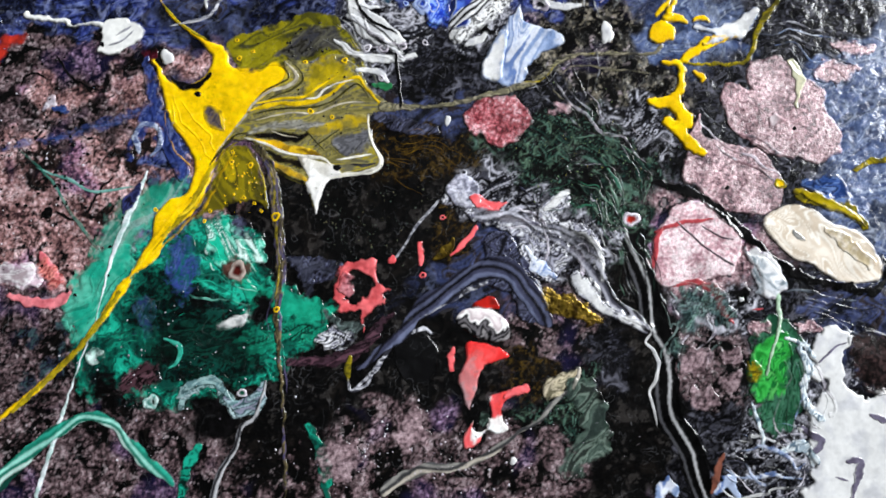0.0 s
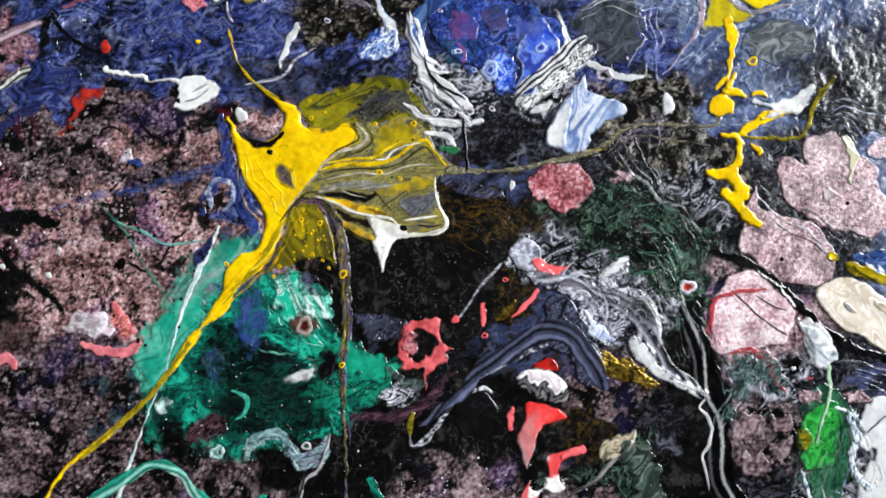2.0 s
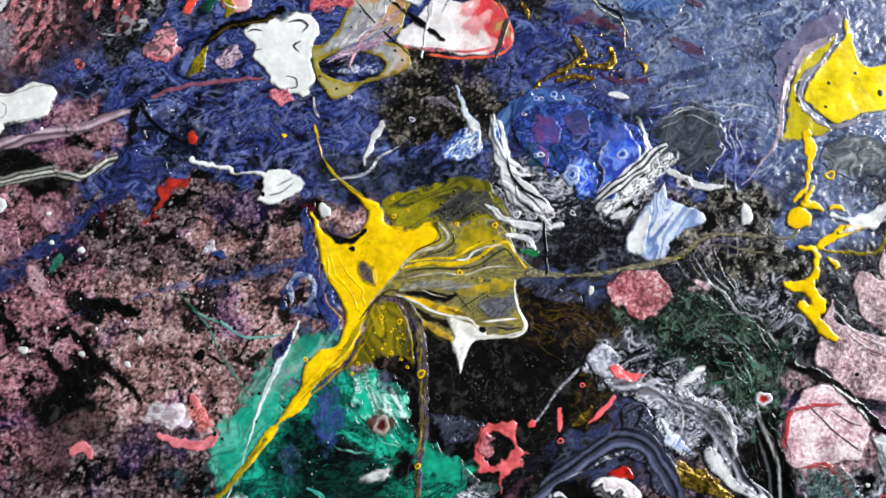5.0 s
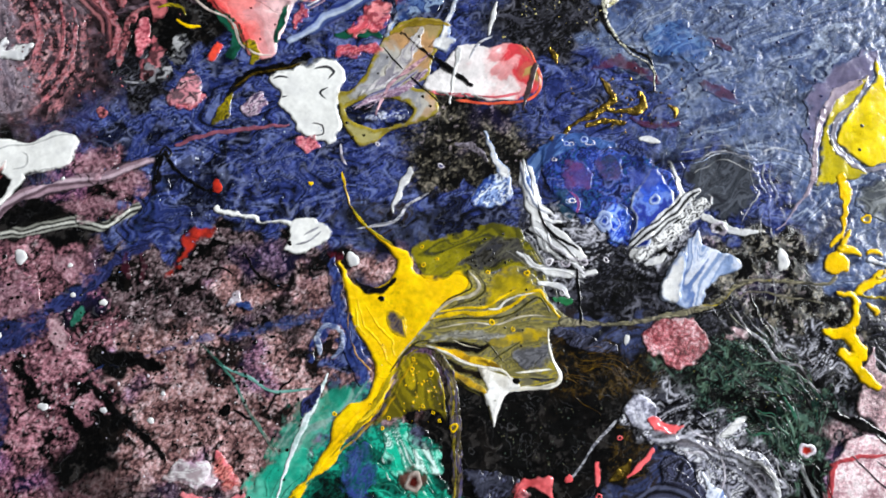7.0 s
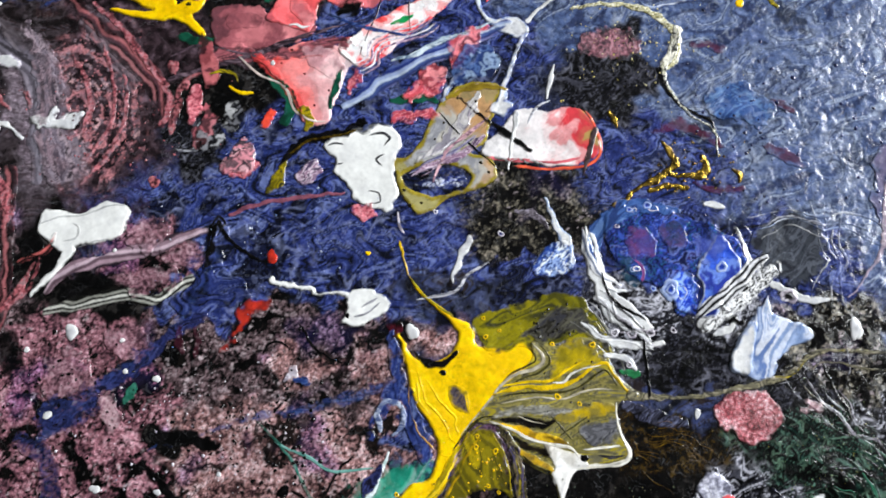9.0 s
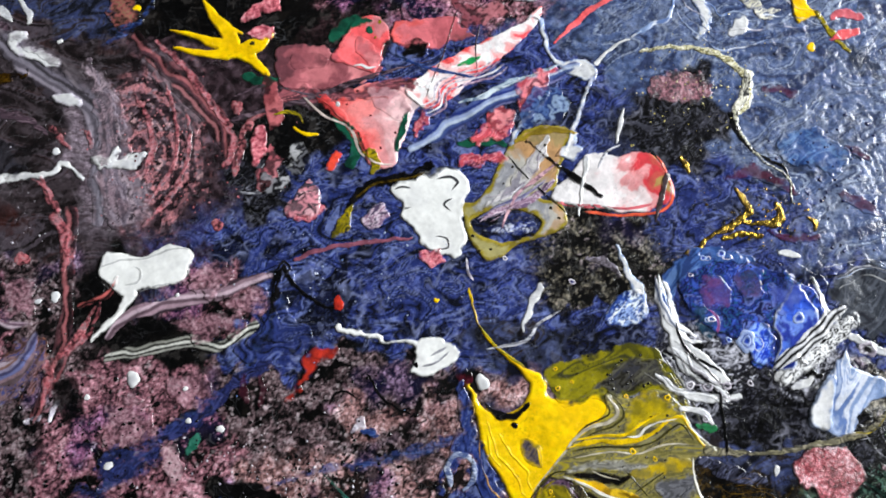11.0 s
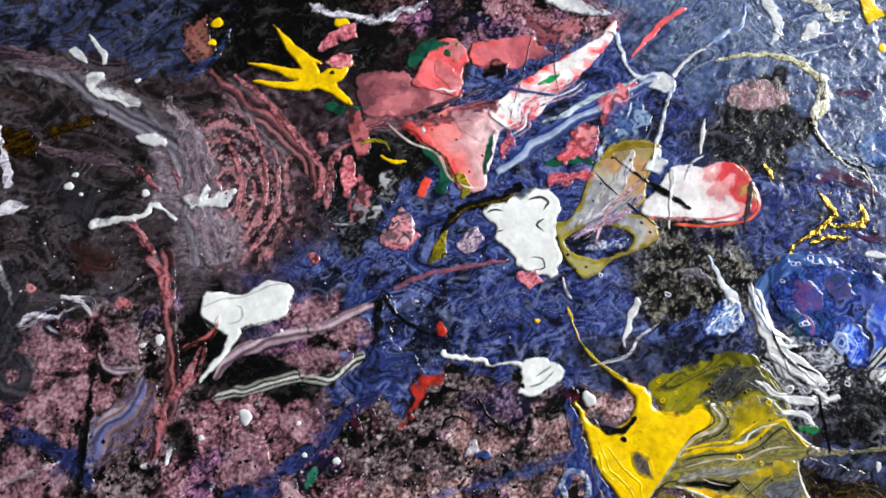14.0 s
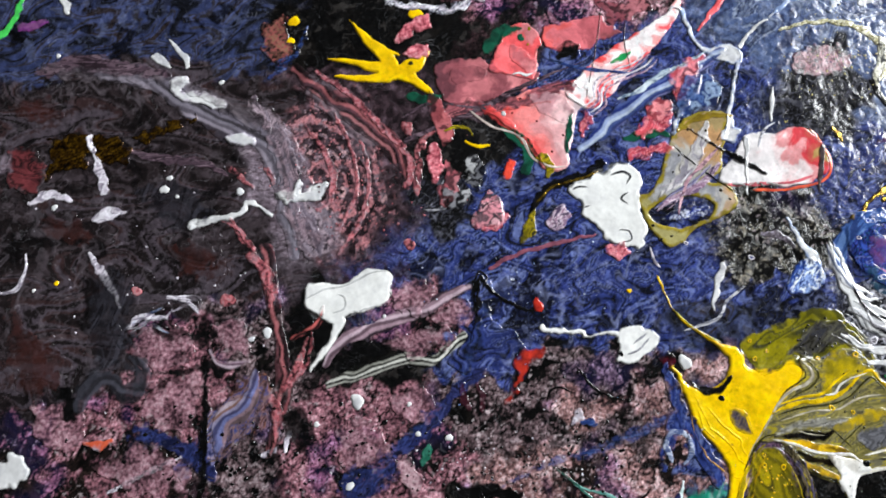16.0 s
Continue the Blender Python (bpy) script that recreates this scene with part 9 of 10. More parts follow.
splash("cream_leaf", "cream and grey leaf shaped paint dab", [[(30.9, -26.7), (35.9, -20.9), (42.8, -18.7), (39.0, -25.2), (33.0, -29.9)]], pigment=marble("a89c80 d0c4a8 6a6450 c4b8a0", 6, 1.5, 40, 3, 0.8, 129), h=0.3, rough=1.2)
splash("grey_green_patch", "grey green smooth paint patch", [[(38.6, -26.3), (46.1, -20.9), (50.0, -28.1), (53.4, -42.2), (45.9, -51.5), (36.4, -55.1), (38.7, -44.0), (43.9, -38.6)]], pigment=marble("2c3834 4c5c54 3a4a42 6a7a70 28302c", 10, 1.4, 60, 2.5, 0.8, 130), h=0.15, rough=2.2, category="paint patch")
drop("white_drop", "small white paint drop on dark ground", (21.5, -48.7), 1.6, WHITE, 0.4, group="white drops")
drop("white_drop", "small white paint drop on dark ground", (0.4, 63.4), 1.3, WHITE, 0.4, squash=1.8, group="white drops")
bundle("gold_scratch", "fine gold scratch on black ground", (-19.0, 56.5), (1.9, 46.8), 10, 16, 0.35, plain("6a4c10", "8a6a1c", 0.5, 3), 43, 2, "gold scratches")
speckles("fleck_scatter", "tiny gold and green flecks on black ground", (49.2, 52.5), (26, 18), 200, 0.18, plain("5c7a5c", "8a7c30", 0.6, 3), 15)
speckles("fleck_scatter", "tiny dull flecks on black ground", (-26.4, 31.6), (26, 20), 200, 0.15, plain("4a5a50", "6a6040", 0.6, 3), 16)
speckles("fleck_scatter", "tiny pale flecks on dark mauve ground", (-5.5, -45.8), (50, 16), 220, 0.22, PALE, 17)
speckles("fleck_scatter", "tiny gold flecks round a grey disc", (-20.2, 194.4), (26, 24), 200, 0.22, plain("c0b060", "e0d8b0", 0.6, 3), 18)
speckles("fleck_scatter", "tiny gold flecks on dark blue", (-3.0, 146.9), (22, 12), 120, 0.35, GOLDP, 19, material=GOLD)

# ---- green and grey flows of the right half ----
black_flow = ribbon("black_flow", "glossy black paint flow with thin white lines", [(61.4, 22.1), (63.8, 12.7), (66.5, 3.4), (69.6, -5.8), (72.4, -14.1), (71.8, -22.3), (71.2, -31.4), (75.9, -39.5), (79.9, -47.5), (81.4, -56.4), (82.0, -61.8)], (7, 8, 9, 9, 8, 8, 9, 10, 9, 8, 8), "040404 080808 060606 040404 0a0a0a a8a8aa 0a0a0a 040404 050505 4c4c50 060606 040404", seed=401, h=0.15, ripple=0.03)
trail("white_thread", "thin white wavering paint line", [(57.5, -2.1), (64.8, -4.9), (67.0, -7.3), (65.1, -10.6), (67.6, -13.5), (69.3, -17.2), (68.1, -21.9), (66.2, -26.3), (67.1, -31.7), (68.1, -37.9)], (0.8, 1.2, 0.8, 0.9, 1.5, 1.5, 1.4, 1.2, 1, 0.5), WHITE, 0.25, 0.4, parent=black_flow)
drop("pale_blot", "pale grey paint blot with a red middle", (61.4, 30.0), 3.4, PALE, 0.35, ring=RED, category="paint spot")
for pts, w in (([(75.9, 7.9), (83.8, 9.0), (88.5, 5.3), (90.2, -0.3), (94.1, -4.3)], (1.5, 2.5, 3, 2.5, 1.5)), ([(69.7, 25.5), (76.9, 28.5), (88.5, 30.0)], (2, 2, 0.8)), ([(68.5, 14.2), (69.2, 21.7), (71.2, 26.8)], (1.5, 2.5, 1)), ([(100.2, 0.1), (103.9, 0.6)], (1, 1.4))):
    trail("red_squiggle", "coral red paint squiggle on pale ground", pts, w, plain("b84a50", "8a3038", 0.5, 4), 0.2, 0.8, group="red squiggles")
splash("white_flow", "white paint flow running down from a line", [[(99.4, 18.3), (104.6, 20.2), (111.4, 10.9), (109.2, 3.1), (104.1, 4.9), (102.8, 10.9)]], pigment=edged(WHITE, PALE, 1.2), h=0.4, rough=1.6)
trail("pale_thread", "pale green thread running into green paint", [(108.9, 4.4), (109.3, -4.0), (106.3, -13.2), (104.2, -20.8)], (2, 1.6, 1.4, 1), plain("b0c8b0", "7aa080", 0.5, 3), 0.3)
for pts in ([(97.8, -5.4), (103.8, -2.1), (107.0, -5.8), (101.7, -9.1)], [(113.3, -5.1), (120.4, -3.6), (122.4, -6.9), (116.5, -8.0)], [(32.4, 68.0), (40.0, 69.2), (42.2, 66.1), (36.1, 64.9)], [(124.1, 81.5), (131.9, 84.7), (139.3, 81.5), (135.3, 76.8), (125.8, 75.7)], [(130.2, 90.4), (139.8, 90.9), (145.4, 87.4), (135.7, 84.6)]):
    splash("glitter_patch", "small dusty pink glittering paint patch", [pts], pigment=PINKC, h=0.2, rough=1.6, grain=4, grit=0.9, category="glitter patch", group="small glitter patches")
for pts, w in (([(114.8, -12.8), (117.9, -18.6), (115.7, -27.7), (120.5, -35.3)], (2, 4, 3, 3)), ([(99.1, -29.5), (101.7, -38.6), (102.5, -45.7)], (1, 1.8, 1)), ([(107.6, -45.7), (115.0, -43.9), (118.7, -49.6)], (2, 4, 3)), ([(110.9, -9.5), (116.4, -11.0), (119.1, -15.0)], (1.5, 2, 2))):
    trail("pale_curl", "pale blue grey curl along a white splash", pts, w, marble("a0b0bc e0e8ec 5c7080", 4, 1.6, 60, 3, 0.8, 133), 0.3, 1.0, group="pale curls")
splash("dark_window", "dark brown gap in the white splash", [[(131.2, -9.8), (135.0, -7.6), (144.2, -8.0), (153.2, -17.2), (148.6, -28.1), (138.0, -27.0), (131.7, -20.8)]], pigment=clumpy("0c0808 1a1212 2c2020 3c2c2c", 134), h=0.15, rough=1.0, grit=0.4, category="paint patch")
for pts, w in (([(120.7, -17.9), (125.5, -13.1), (130.8, -10.6)], (0.6, 1, 0.8)), ([(129.3, -48.4), (133.3, -48.9), (131.6, -54.6), (130.2, -60.3)], (2, 3, 2.5, 2)), ([(124.7, -53.7), (129.0, -54.6)], (1.5, 1)), ([(137.3, -34.0), (140.9, -35.8)], (2, 3)), ([(115.2, -38.6), (120.5, -42.1), (118.5, -45.7)], (2, 3, 2))):
    trail("mark", "grey lilac mark", pts, w, plain("6a6478", "4a4454", 0.5, 3), 0.08, 0.8, parent=splat_c)
trail("blue_dab", "blue and white paint dab in dark ground", [(87.2, -58.2), (90.9, -54.7), (92.6, -59.1)], (3, 5, 3), PALEBLUE, 0.3)
trail("blue_dab", "blue and white paint dab in dark ground", [(68.1, -60.0), (70.9, -56.1), (73.6, -58.6)], (3, 5, 3), PALEBLUE, 0.3)
trail("rust_thread", "rust brown thread along a black flow", [(85.7, -58.2), (87.4, -51.1), (89.4, -46.6)], (2, 3, 1.5), plain("7a4a3c", "5a342c", 0.5, 3), 0.25)
splash("blue_blot", "blue paint blot above a cream blob", [[(117.9, 42.5), (130.0, 44.8), (134.6, 38.7), (133.3, 34.1), (124.0, 36.8)]], pigment=marble("1c3468 34508c 14244a 5a74a8", 8, 1.5, 20, 2, 0.9, 135), h=0.2, rough=1.2)
splash("olive_smear", "olive yellow smear along a cream blob", [[(115.2, 39.8), (122.3, 39.5), (133.6, 33.4), (139.3, 27.0), (133.1, 30.4), (123.9, 34.1)]], pigment=plain("b09a10", "8a7a10", 0.5, 5), h=0.3, rough=1.2)
drop("yellow_ring", "small olive paint ring on pink glitter", (111.1, 41.8), 2.4, OLIVE, 0.4, ring=YELLOW, group="yellow rings")
trail("yellow_trail", "thin olive yellow paint trail on blue", [(135.7, 46.3), (140.6, 49.0), (148.2, 50.1)], (1.5, 2.5, 2), OLIVE, 0.3)
trail("mark", "grey curl", [(115.0, 26.2), (116.4, 24.0), (118.2, 22.8)], (1.5, 2.5, 1), plain("8a8a88", "a8a49c", 0.5, 3), 0.08, parent=cream)
splash("stain", "thin ochre stain", [[(123.6, 27.7), (132.8, 24.0), (140.8, 17.4), (139.7, 12.7), (132.5, 18.3)]], pigment=plain("a89878", "c0b090", 0.5, 4), h=0.06, rough=1.5, blend=3.0, parent=cream)
trail("crack", "thin dark crack", [(76.2, 29.3), (86.0, 20.2), (95.5, 14.2)], (0.8, 1, 0.8), plain("4a4048", "2a242a", 0.5, 3), 0.12, parent=pale_patch)
trail("crack", "thin dark crack", [(84.3, 27.7), (90.8, 24.0), (95.4, 23.0)], (0.5, 0.8, 0.5), plain("4a4048", "2a242a", 0.5, 3), 0.1, parent=pale_patch)
drop("pit", "dark pit", (93.4, 40.4), 1.1, BLACKP, 0.1, parent=pink_b)
drop("pit", "dark pit", (116.6, 60.5), 1.0, BLACKP, 0.1, parent=pink_a)
splash("pale_spot", "pale spot in the glitter", [[(106.7, 65.0), (111.1, 66.0), (112.9, 63.1), (109.0, 60.6)]], pigment=plain("b8a8ac", "c8bcc0", 0.5, 3), h=0.06, rough=1.4, blend=2.0, parent=pink_a)
trail("pale_squiggle", "cream squiggle between glitter patches", [(116.6, 83.5), (119.0, 77.6), (118.4, 72.8), (117.4, 66.9)], (3, 4, 2.5, 1), plain("c8c4a8", "a8a890", 0.5, 3), 0.3)
drop("white_drop", "white oval paint drop on grey blue", (54.9, 93.5), 2.3, WHITE, 0.4, squash=1.7, group="white drops")
splash("white_patch", "white streaked paint patch beside yellow drips", strokes=[([(84.5, 95.4), (94.0, 93.8), (101.8, 97.3), (105.4, 101.7)], (2, 4, 6, 3)), ([(88.2, 90.4), (97.8, 93.0), (103.7, 95.3)], (2, 3, 2))], pigment=edged(WHITE, PALEBLUE, 1.0), h=0.35, rough=1.6)
splash("yellow_drip", "small bright yellow paint drips in a row", strokes=[([(74.6, 99.0), (78.8, 99.0), (81.1, 97.8)], (3, 3.5, 2)), ([(84.2, 98.2), (87.5, 98.6), (88.8, 97.8)], (2, 3, 2)), ([(83.7, 80.0), (86.3, 78.5), (85.9, 77.3)], (2, 3, 2))], pigment=YELLOW, h=0.5, rough=0.7)

# ---- flow lines of the right half ----
GREENLINE = plain("4a6a58", "8aa494", 0.5, 3)
flowlines("flow_line", "fine grey green line of a curving flow", [(28.3, 39.2), (39.6, 45.8), (51.0, 46.8), (57.4, 39.1), (58.5, 29.7), (62.0, 18.4), (64.3, 5.3)], 9, 20, 0.7, [GREENLINE, BLACKP, GREYTHREAD, BLACKP, plain("2a4a3c")], 44, "flow lines")
flowlines("flow_line", "fine grey line of a curving flow", [(38.3, 85.6), (41.6, 75.8), (47.5, 66.1), (56.9, 58.3), (68.1, 52.9), (79.3, 48.3)], 8, 16, 0.8, [GREYTHREAD, BLACKP, THREAD, PALE], 46, "flow lines")
flowlines("flow_line", "fine olive grey line beside a thread", [(21.0, 73.9), (32.5, 77.8), (40.2, 84.0), (51.7, 86.0), (70.8, 85.5)], 3.4, 7, 0.8, [THREAD, GREYTHREAD, OLIVE], 47, "flow lines")
ribbon("slate_flow", "slate paint flow with drawn out bands", [(-27.8, -18.7), (-13.0, -5.5), (-0.0, 5.7), (13.0, 13.1), (21.4, 12.4), (28.6, 3.4), (31.9, -4.0)], (2, 4, 6, 8, 9, 8, 5), "14141c 34364a 1c1c28 50546c 16161e 3c3e54 646a86 181820 2e3044", seed=402)
ribbon("grey_flow", "white, grey and black banded paint flow", [(9.8, 32.0), (24.4, 29.3), (39.3, 24.0), (48.5, 14.2), (54.6, 3.1), (66.7, -5.8)], (5, 7, 8, 7, 5, 2), "141418 7c7c88 24242a b0b0bc 0c0c10 4c4c58 a8a8b4 202026", seed=403, ripple=0.35, opacity=0.8, blend=1.4)
ribbon("rim", "pale and dark teal banded rim", [(-145.4, -56.0), (-135.8, -46.3), (-126.9, -39.8), (-117.9, -34.8), (-108.6, -36.9), (-102.4, -44.5), (-89.5, -55.6)], (7, 6, 5, 3.4, 3, 3.4, 3), "0c4a3e 2a9a84 1c7a66 8fd0c2 126a58 b8d8d0 0a3c32", seed=409, parent=teal, blend=0.6)
ribbon("grey_thread", "grey and white banded thread of paint", [(-59.1, -23.3), (-61.7, -34.2), (-66.2, -37.8), (-68.7, -45.9), (-73.1, -53.1), (-75.5, -62.0)], (1.0, 1.6, 1.9, 2.2, 2.6, 2.6), "18181a b0b0b4 202024 8a8a90", seed=407, category="paint trail", blend=0.3)
flowlines("flow_line", "fine pale line in blue grey ground", [(105.4, 91.4), (117.0, 93.3), (128.2, 87.4), (139.5, 85.4), (148.8, 79.5)], 7, 12, 0.8, [GREYTHREAD, PALEBLUE, BLACKP], 54, "flow lines")
flowlines("flow_line", "fine pale line between glitter patches", [(83.7, 67.9), (89.1, 59.2), (100.3, 54.0), (111.3, 46.7), (114.8, 41.0)], 3, 7, 0.9, [GREYTHREAD, PALE, BLACKP], 55, "flow lines")
flowlines("flow_line", "fine grey teal curl in dark ground", [(72.5, 5.3), (78.9, 0.7), (82.4, -5.8), (77.6, -11.3), (73.7, -18.7)], 6, 12, 0.9, [plain("8aa09c", "4a605c", 0.5, 3), BLACKP, PALE], 56, "flow lines")
flowlines("flow_line", "fine white curl beside a white splash", [(91.1, -47.9), (98.3, -51.1), (105.6, -49.7), (112.7, -53.7), (118.3, -51.1)], 6, 12, 1.1, [WHITE, BLACKP, PALEBLUE], 57, "flow lines")
flowlines("flow_line", "fine white line beside a laced band", [(-36.6, 97.6), (-28.8, 90.7), (-19.2, 87.3), (-9.6, 86.5)], 5, 10, 1.1, [WHITE, BLACKP, PALE], 58, "flow lines")
flowlines("flow_line", "fine grey line beside a green splash", [(115.8, -2.1), (122.4, 0.6), (131.6, -0.6), (143.5, -2.1)], 6, 9, 0.9, [plain("5c6470", "8a949c", 0.5, 3), BLACKP], 59, "flow lines")
flowlines("flow_line", "fine dark line through the olive thread", [(-63.0, 54.2), (-58.3, 46.9), (-56.3, 31.6), (-54.6, 12.8), (-55.6, -4.0), (-53.5, -27.8)], 1.6, 4, 0.7, [plain("5a5274", "3a3450", 0.5, 3), OLIVE, BLACKP], 60, "flow lines")

# ---- curving streaks in the yellow splash ----
flowlines("streak", "", [(-93.7, 73.1), (-88.6, 61.4), (-83.5, 52.7), (-77.8, 49.8)], 4, 6, 0.7, [plain("d09c00"), plain("fad428")], 74, parent=yellow)
flowlines("streak", "", [(-72.1, 53.0), (-77.6, 45.0), (-83.0, 34.5), (-92.2, 26.0), (-99.0, 16.5), (-107.6, 6.1)], 2.2, 6, 0.8, [plain("b48c08"), plain("fad428"), plain("7a6810")], 75, parent=yellow)
flowlines("streak", "", [(-66.5, 54.2), (-62.1, 46.9), (-59.7, 37.3), (-58.8, 31.6)], 2.5, 5, 0.7, [plain("6a6010"), plain("a89414"), plain("3a3618")], 76, parent=yellow)
speckles("fleck_scatter", "tiny dark bubbles in olive paint", (-51.9, 90.7), (14, 6), 60, 0.28, BLACKP, 66)
speckles("fleck_scatter", "tiny yellow bubbles in olive paint", (-68.1, 43.1), (7, 9), 50, 0.25, YELLOW, 67)
speckles("fleck_scatter", "tiny dark bubbles in the yellow wing", (-38.2, 70.1), (16, 12), 50, 0.25, BLACKP, 68)

# ---- blended details of the lower flows ----
TEALGREY = marble("1c2a2a 4a6464 2a3c3c 7a9490 182020 5a7a70", 7, 1.8, 60, 2.2, 1.2, 240, 0.1, 0.5)
for pts in ([(74.4, 5.3), (81.0, 8.1), (87.7, 3.4), (85.2, -4.0), (79.9, -9.5), (75.2, -4.0)], [(83.8, 9.0), (93.0, 6.2), (94.5, -2.1), (88.9, -5.8)], [(72.1, -11.3), (78.0, -9.5), (79.3, -16.8), (74.8, -20.5)]):
    splash("teal_grey_patch", "grey and teal marbled paint patch", [pts], pigment=TEALGREY, h=0.08, rough=2.6, blend=3.0, opacity=0.85, bead=0, category="paint patch", group="teal grey patches")
for pts in ([(75.7, -14.1), (83.1, -11.7), (87.0, -16.8), (82.9, -21.4), (76.6, -20.5)], [(88.6, -13.2), (96.1, -11.3), (97.4, -16.8), (91.2, -18.6)], [(89.3, -21.4), (95.8, -20.5), (95.9, -25.9), (90.4, -26.3)], [(79.4, -25.9), (86.8, -24.1), (87.7, -30.5), (81.1, -32.1)], [(-16.6, -35.0), (-9.2, -31.4), (-5.6, -40.4), (-11.0, -45.8), (-16.5, -44.1)], [(-42.2, -45.9), (-34.9, -40.5), (-27.5, -45.9), (-31.1, -54.8), (-40.2, -54.8)]):
    splash("mauve_clump", "lumpy dusty mauve paint clump on black", [pts], pigment=clumpy("3a2c30 7a646a 9c848a b8a0a6", 241), h=0.15, rough=2.6, grain=4, grit=0.5, blend=2.5, opacity=0.85, category="paint patch", group="mauve clumps")
splash("white_flow", "white paint flow thinning into grey", [[(98.7, 20.2), (103.6, 18.3), (109.2, 12.7), (111.9, 6.8), (108.0, 1.6), (104.4, 3.8), (100.6, 10.9)]], pigment=marble("e0e0e2 a8b0b8 c8ccd2 6a7880", 8, 1.6, -60, 2.5, 1.0, 242), h=0.15, rough=2.2, blend=2.5, bead=0)
splash("black_pool", "black hollow with a white dot", [[(94.1, 6.8), (98.6, 9.0), (100.3, 3.4), (96.8, -0.6), (93.9, 1.6)]], pigment=BLACKP, h=0.06, rough=1.6, blend=1.5, bead=0, category="paint pool")
drop("white_drop", "small white paint drop in a black hollow", (97.0, 3.4), 1.1, WHITE, 0.3, group="white drops")
flowlines("flow_line", "fine white line along a white splash", [(115.0, -9.5), (116.0, -18.6), (117.2, -25.9), (115.4, -35.0), (118.8, -40.3)], 6, 12, 0.9, [PALE, BLACKP, PALEBLUE], 243, "flow lines")
flowlines("flow_line", "fine white line along a white splash", [(93.1, -44.0), (102.0, -49.3), (111.3, -43.9), (118.8, -40.3)], 8, 14, 0.9, [PALE, BLACKP, PALEBLUE, BLACKP], 244, "flow lines")
splash("dark_eye", "dark green grey hollow in white paint", [[(10.2, -34.7), (12.1, -32.5), (14.3, -33.6), (13.9, -37.2), (11.3, -37.9)]], pigment=marble("1c2822 4a5c54 0c1210", 4, 1.6, 60, 2, 1, 247), h=0.06, rough=0.8, blend=1.0, bead=0, category="paint pool")
splash("pink_middle", "mottled pink patch within a coral ring", [[(-35.5, 10.9), (-31.4, 11.6), (-30.2, 5.3), (-33.2, 2.7), (-35.8, 6.0)]], pigment=clumpy("5a3038 b06a72 d09098", 248), h=0.12, rough=1.8, blend=1.6, opacity=0.9, category="paint patch")
splash("white_haze", "soft white paint smear beside coral", [[(-150.0, 12.8), (-144.4, 15.0), (-136.9, 13.9), (-135.5, 9.8), (-142.2, 7.9), (-149.7, 7.2)]], pigment=marble("c8c0c4 8a7a82 e0dcde a8989e", 8, 1.5, 10, 2.5, 1.0, 249), h=0.1, rough=2.0, blend=3.0, bead=0)
splash("coral_swirl", "coral and brown swirl on mauve ground", [[(-136.5, 14.7), (-133.7, 19.2), (-130.9, 14.7), (-127.0, 11.7), (-125.7, 7.9), (-130.5, 6.8), (-134.8, 9.8)]], pigment=marble("8a3a38 d8706c 5a2c2c e89088 a85450", 6, 1.8, 50, 2.5, 1.0, 250), h=0.1, rough=1.6, blend=2.0, bead=0)
splash("slate_patch", "slate blue smooth paint patch on black", [[(-52.9, 18.8), (-46.9, 16.9), (-35.6, 15.0), (-37.4, 12.4), (-43.0, 10.9), (-43.7, 5.3), (-46.6, 3.8), (-49.0, 10.5)]], pigment=marble("1c1e28 3a3c4a 282a36 4a4c5c", 9, 1.5, 20, 2.5, 0.9, 251), h=0.1, rough=1.8, blend=2.5, bead=0, category="paint patch", opacity=0.85)
for pts in ([(39.6, 41.1), (47.2, 46.8), (56.6, 44.5), (52.7, 37.2), (45.2, 36.9)], [(41.3, 27.8), (48.7, 24.0), (50.4, 16.5), (43.0, 18.4)], [(54.6, 37.2), (58.6, 31.5), (58.8, 22.1), (55.5, 27.8)], [(32.1, 46.8), (39.7, 52.5), (41.5, 46.8), (33.9, 41.1)]):
    splash("black_gap", "glossy black gap in a green flow", [pts], pigment=BLACKP, h=0.04, rough=2.6, blend=4.0, opacity=0.75, bead=0, category="paint pool", group="black gaps")
flowlines("flow_line", "fine green line of a curving flow", [(43.4, 44.9), (49.0, 42.6), (53.8, 38.2), (54.8, 31.5), (58.1, 24.0)], 6, 12, 0.8, [plain("2a6a50", "4a8a70", 0.5, 3), BLACKP, plain("6a8a78")], 252, "flow lines")
flowlines("flow_line", "fine white curl in a black flow", [(39.4, 26.3), (45.0, 25.5), (49.8, 22.1), (52.3, 16.1)], 5, 10, 0.9, [PALE, BLACKP, WHITE], 253, "flow lines")
flowlines("flow_line", "fine pale line of a hanging flow", [(20.7, 33.5), (28.2, 29.7), (32.8, 24.0), (31.7, 14.6), (37.3, 9.0)], 6, 10, 0.9, [PALE, BLACKP, SLATE], 254, "flow lines")

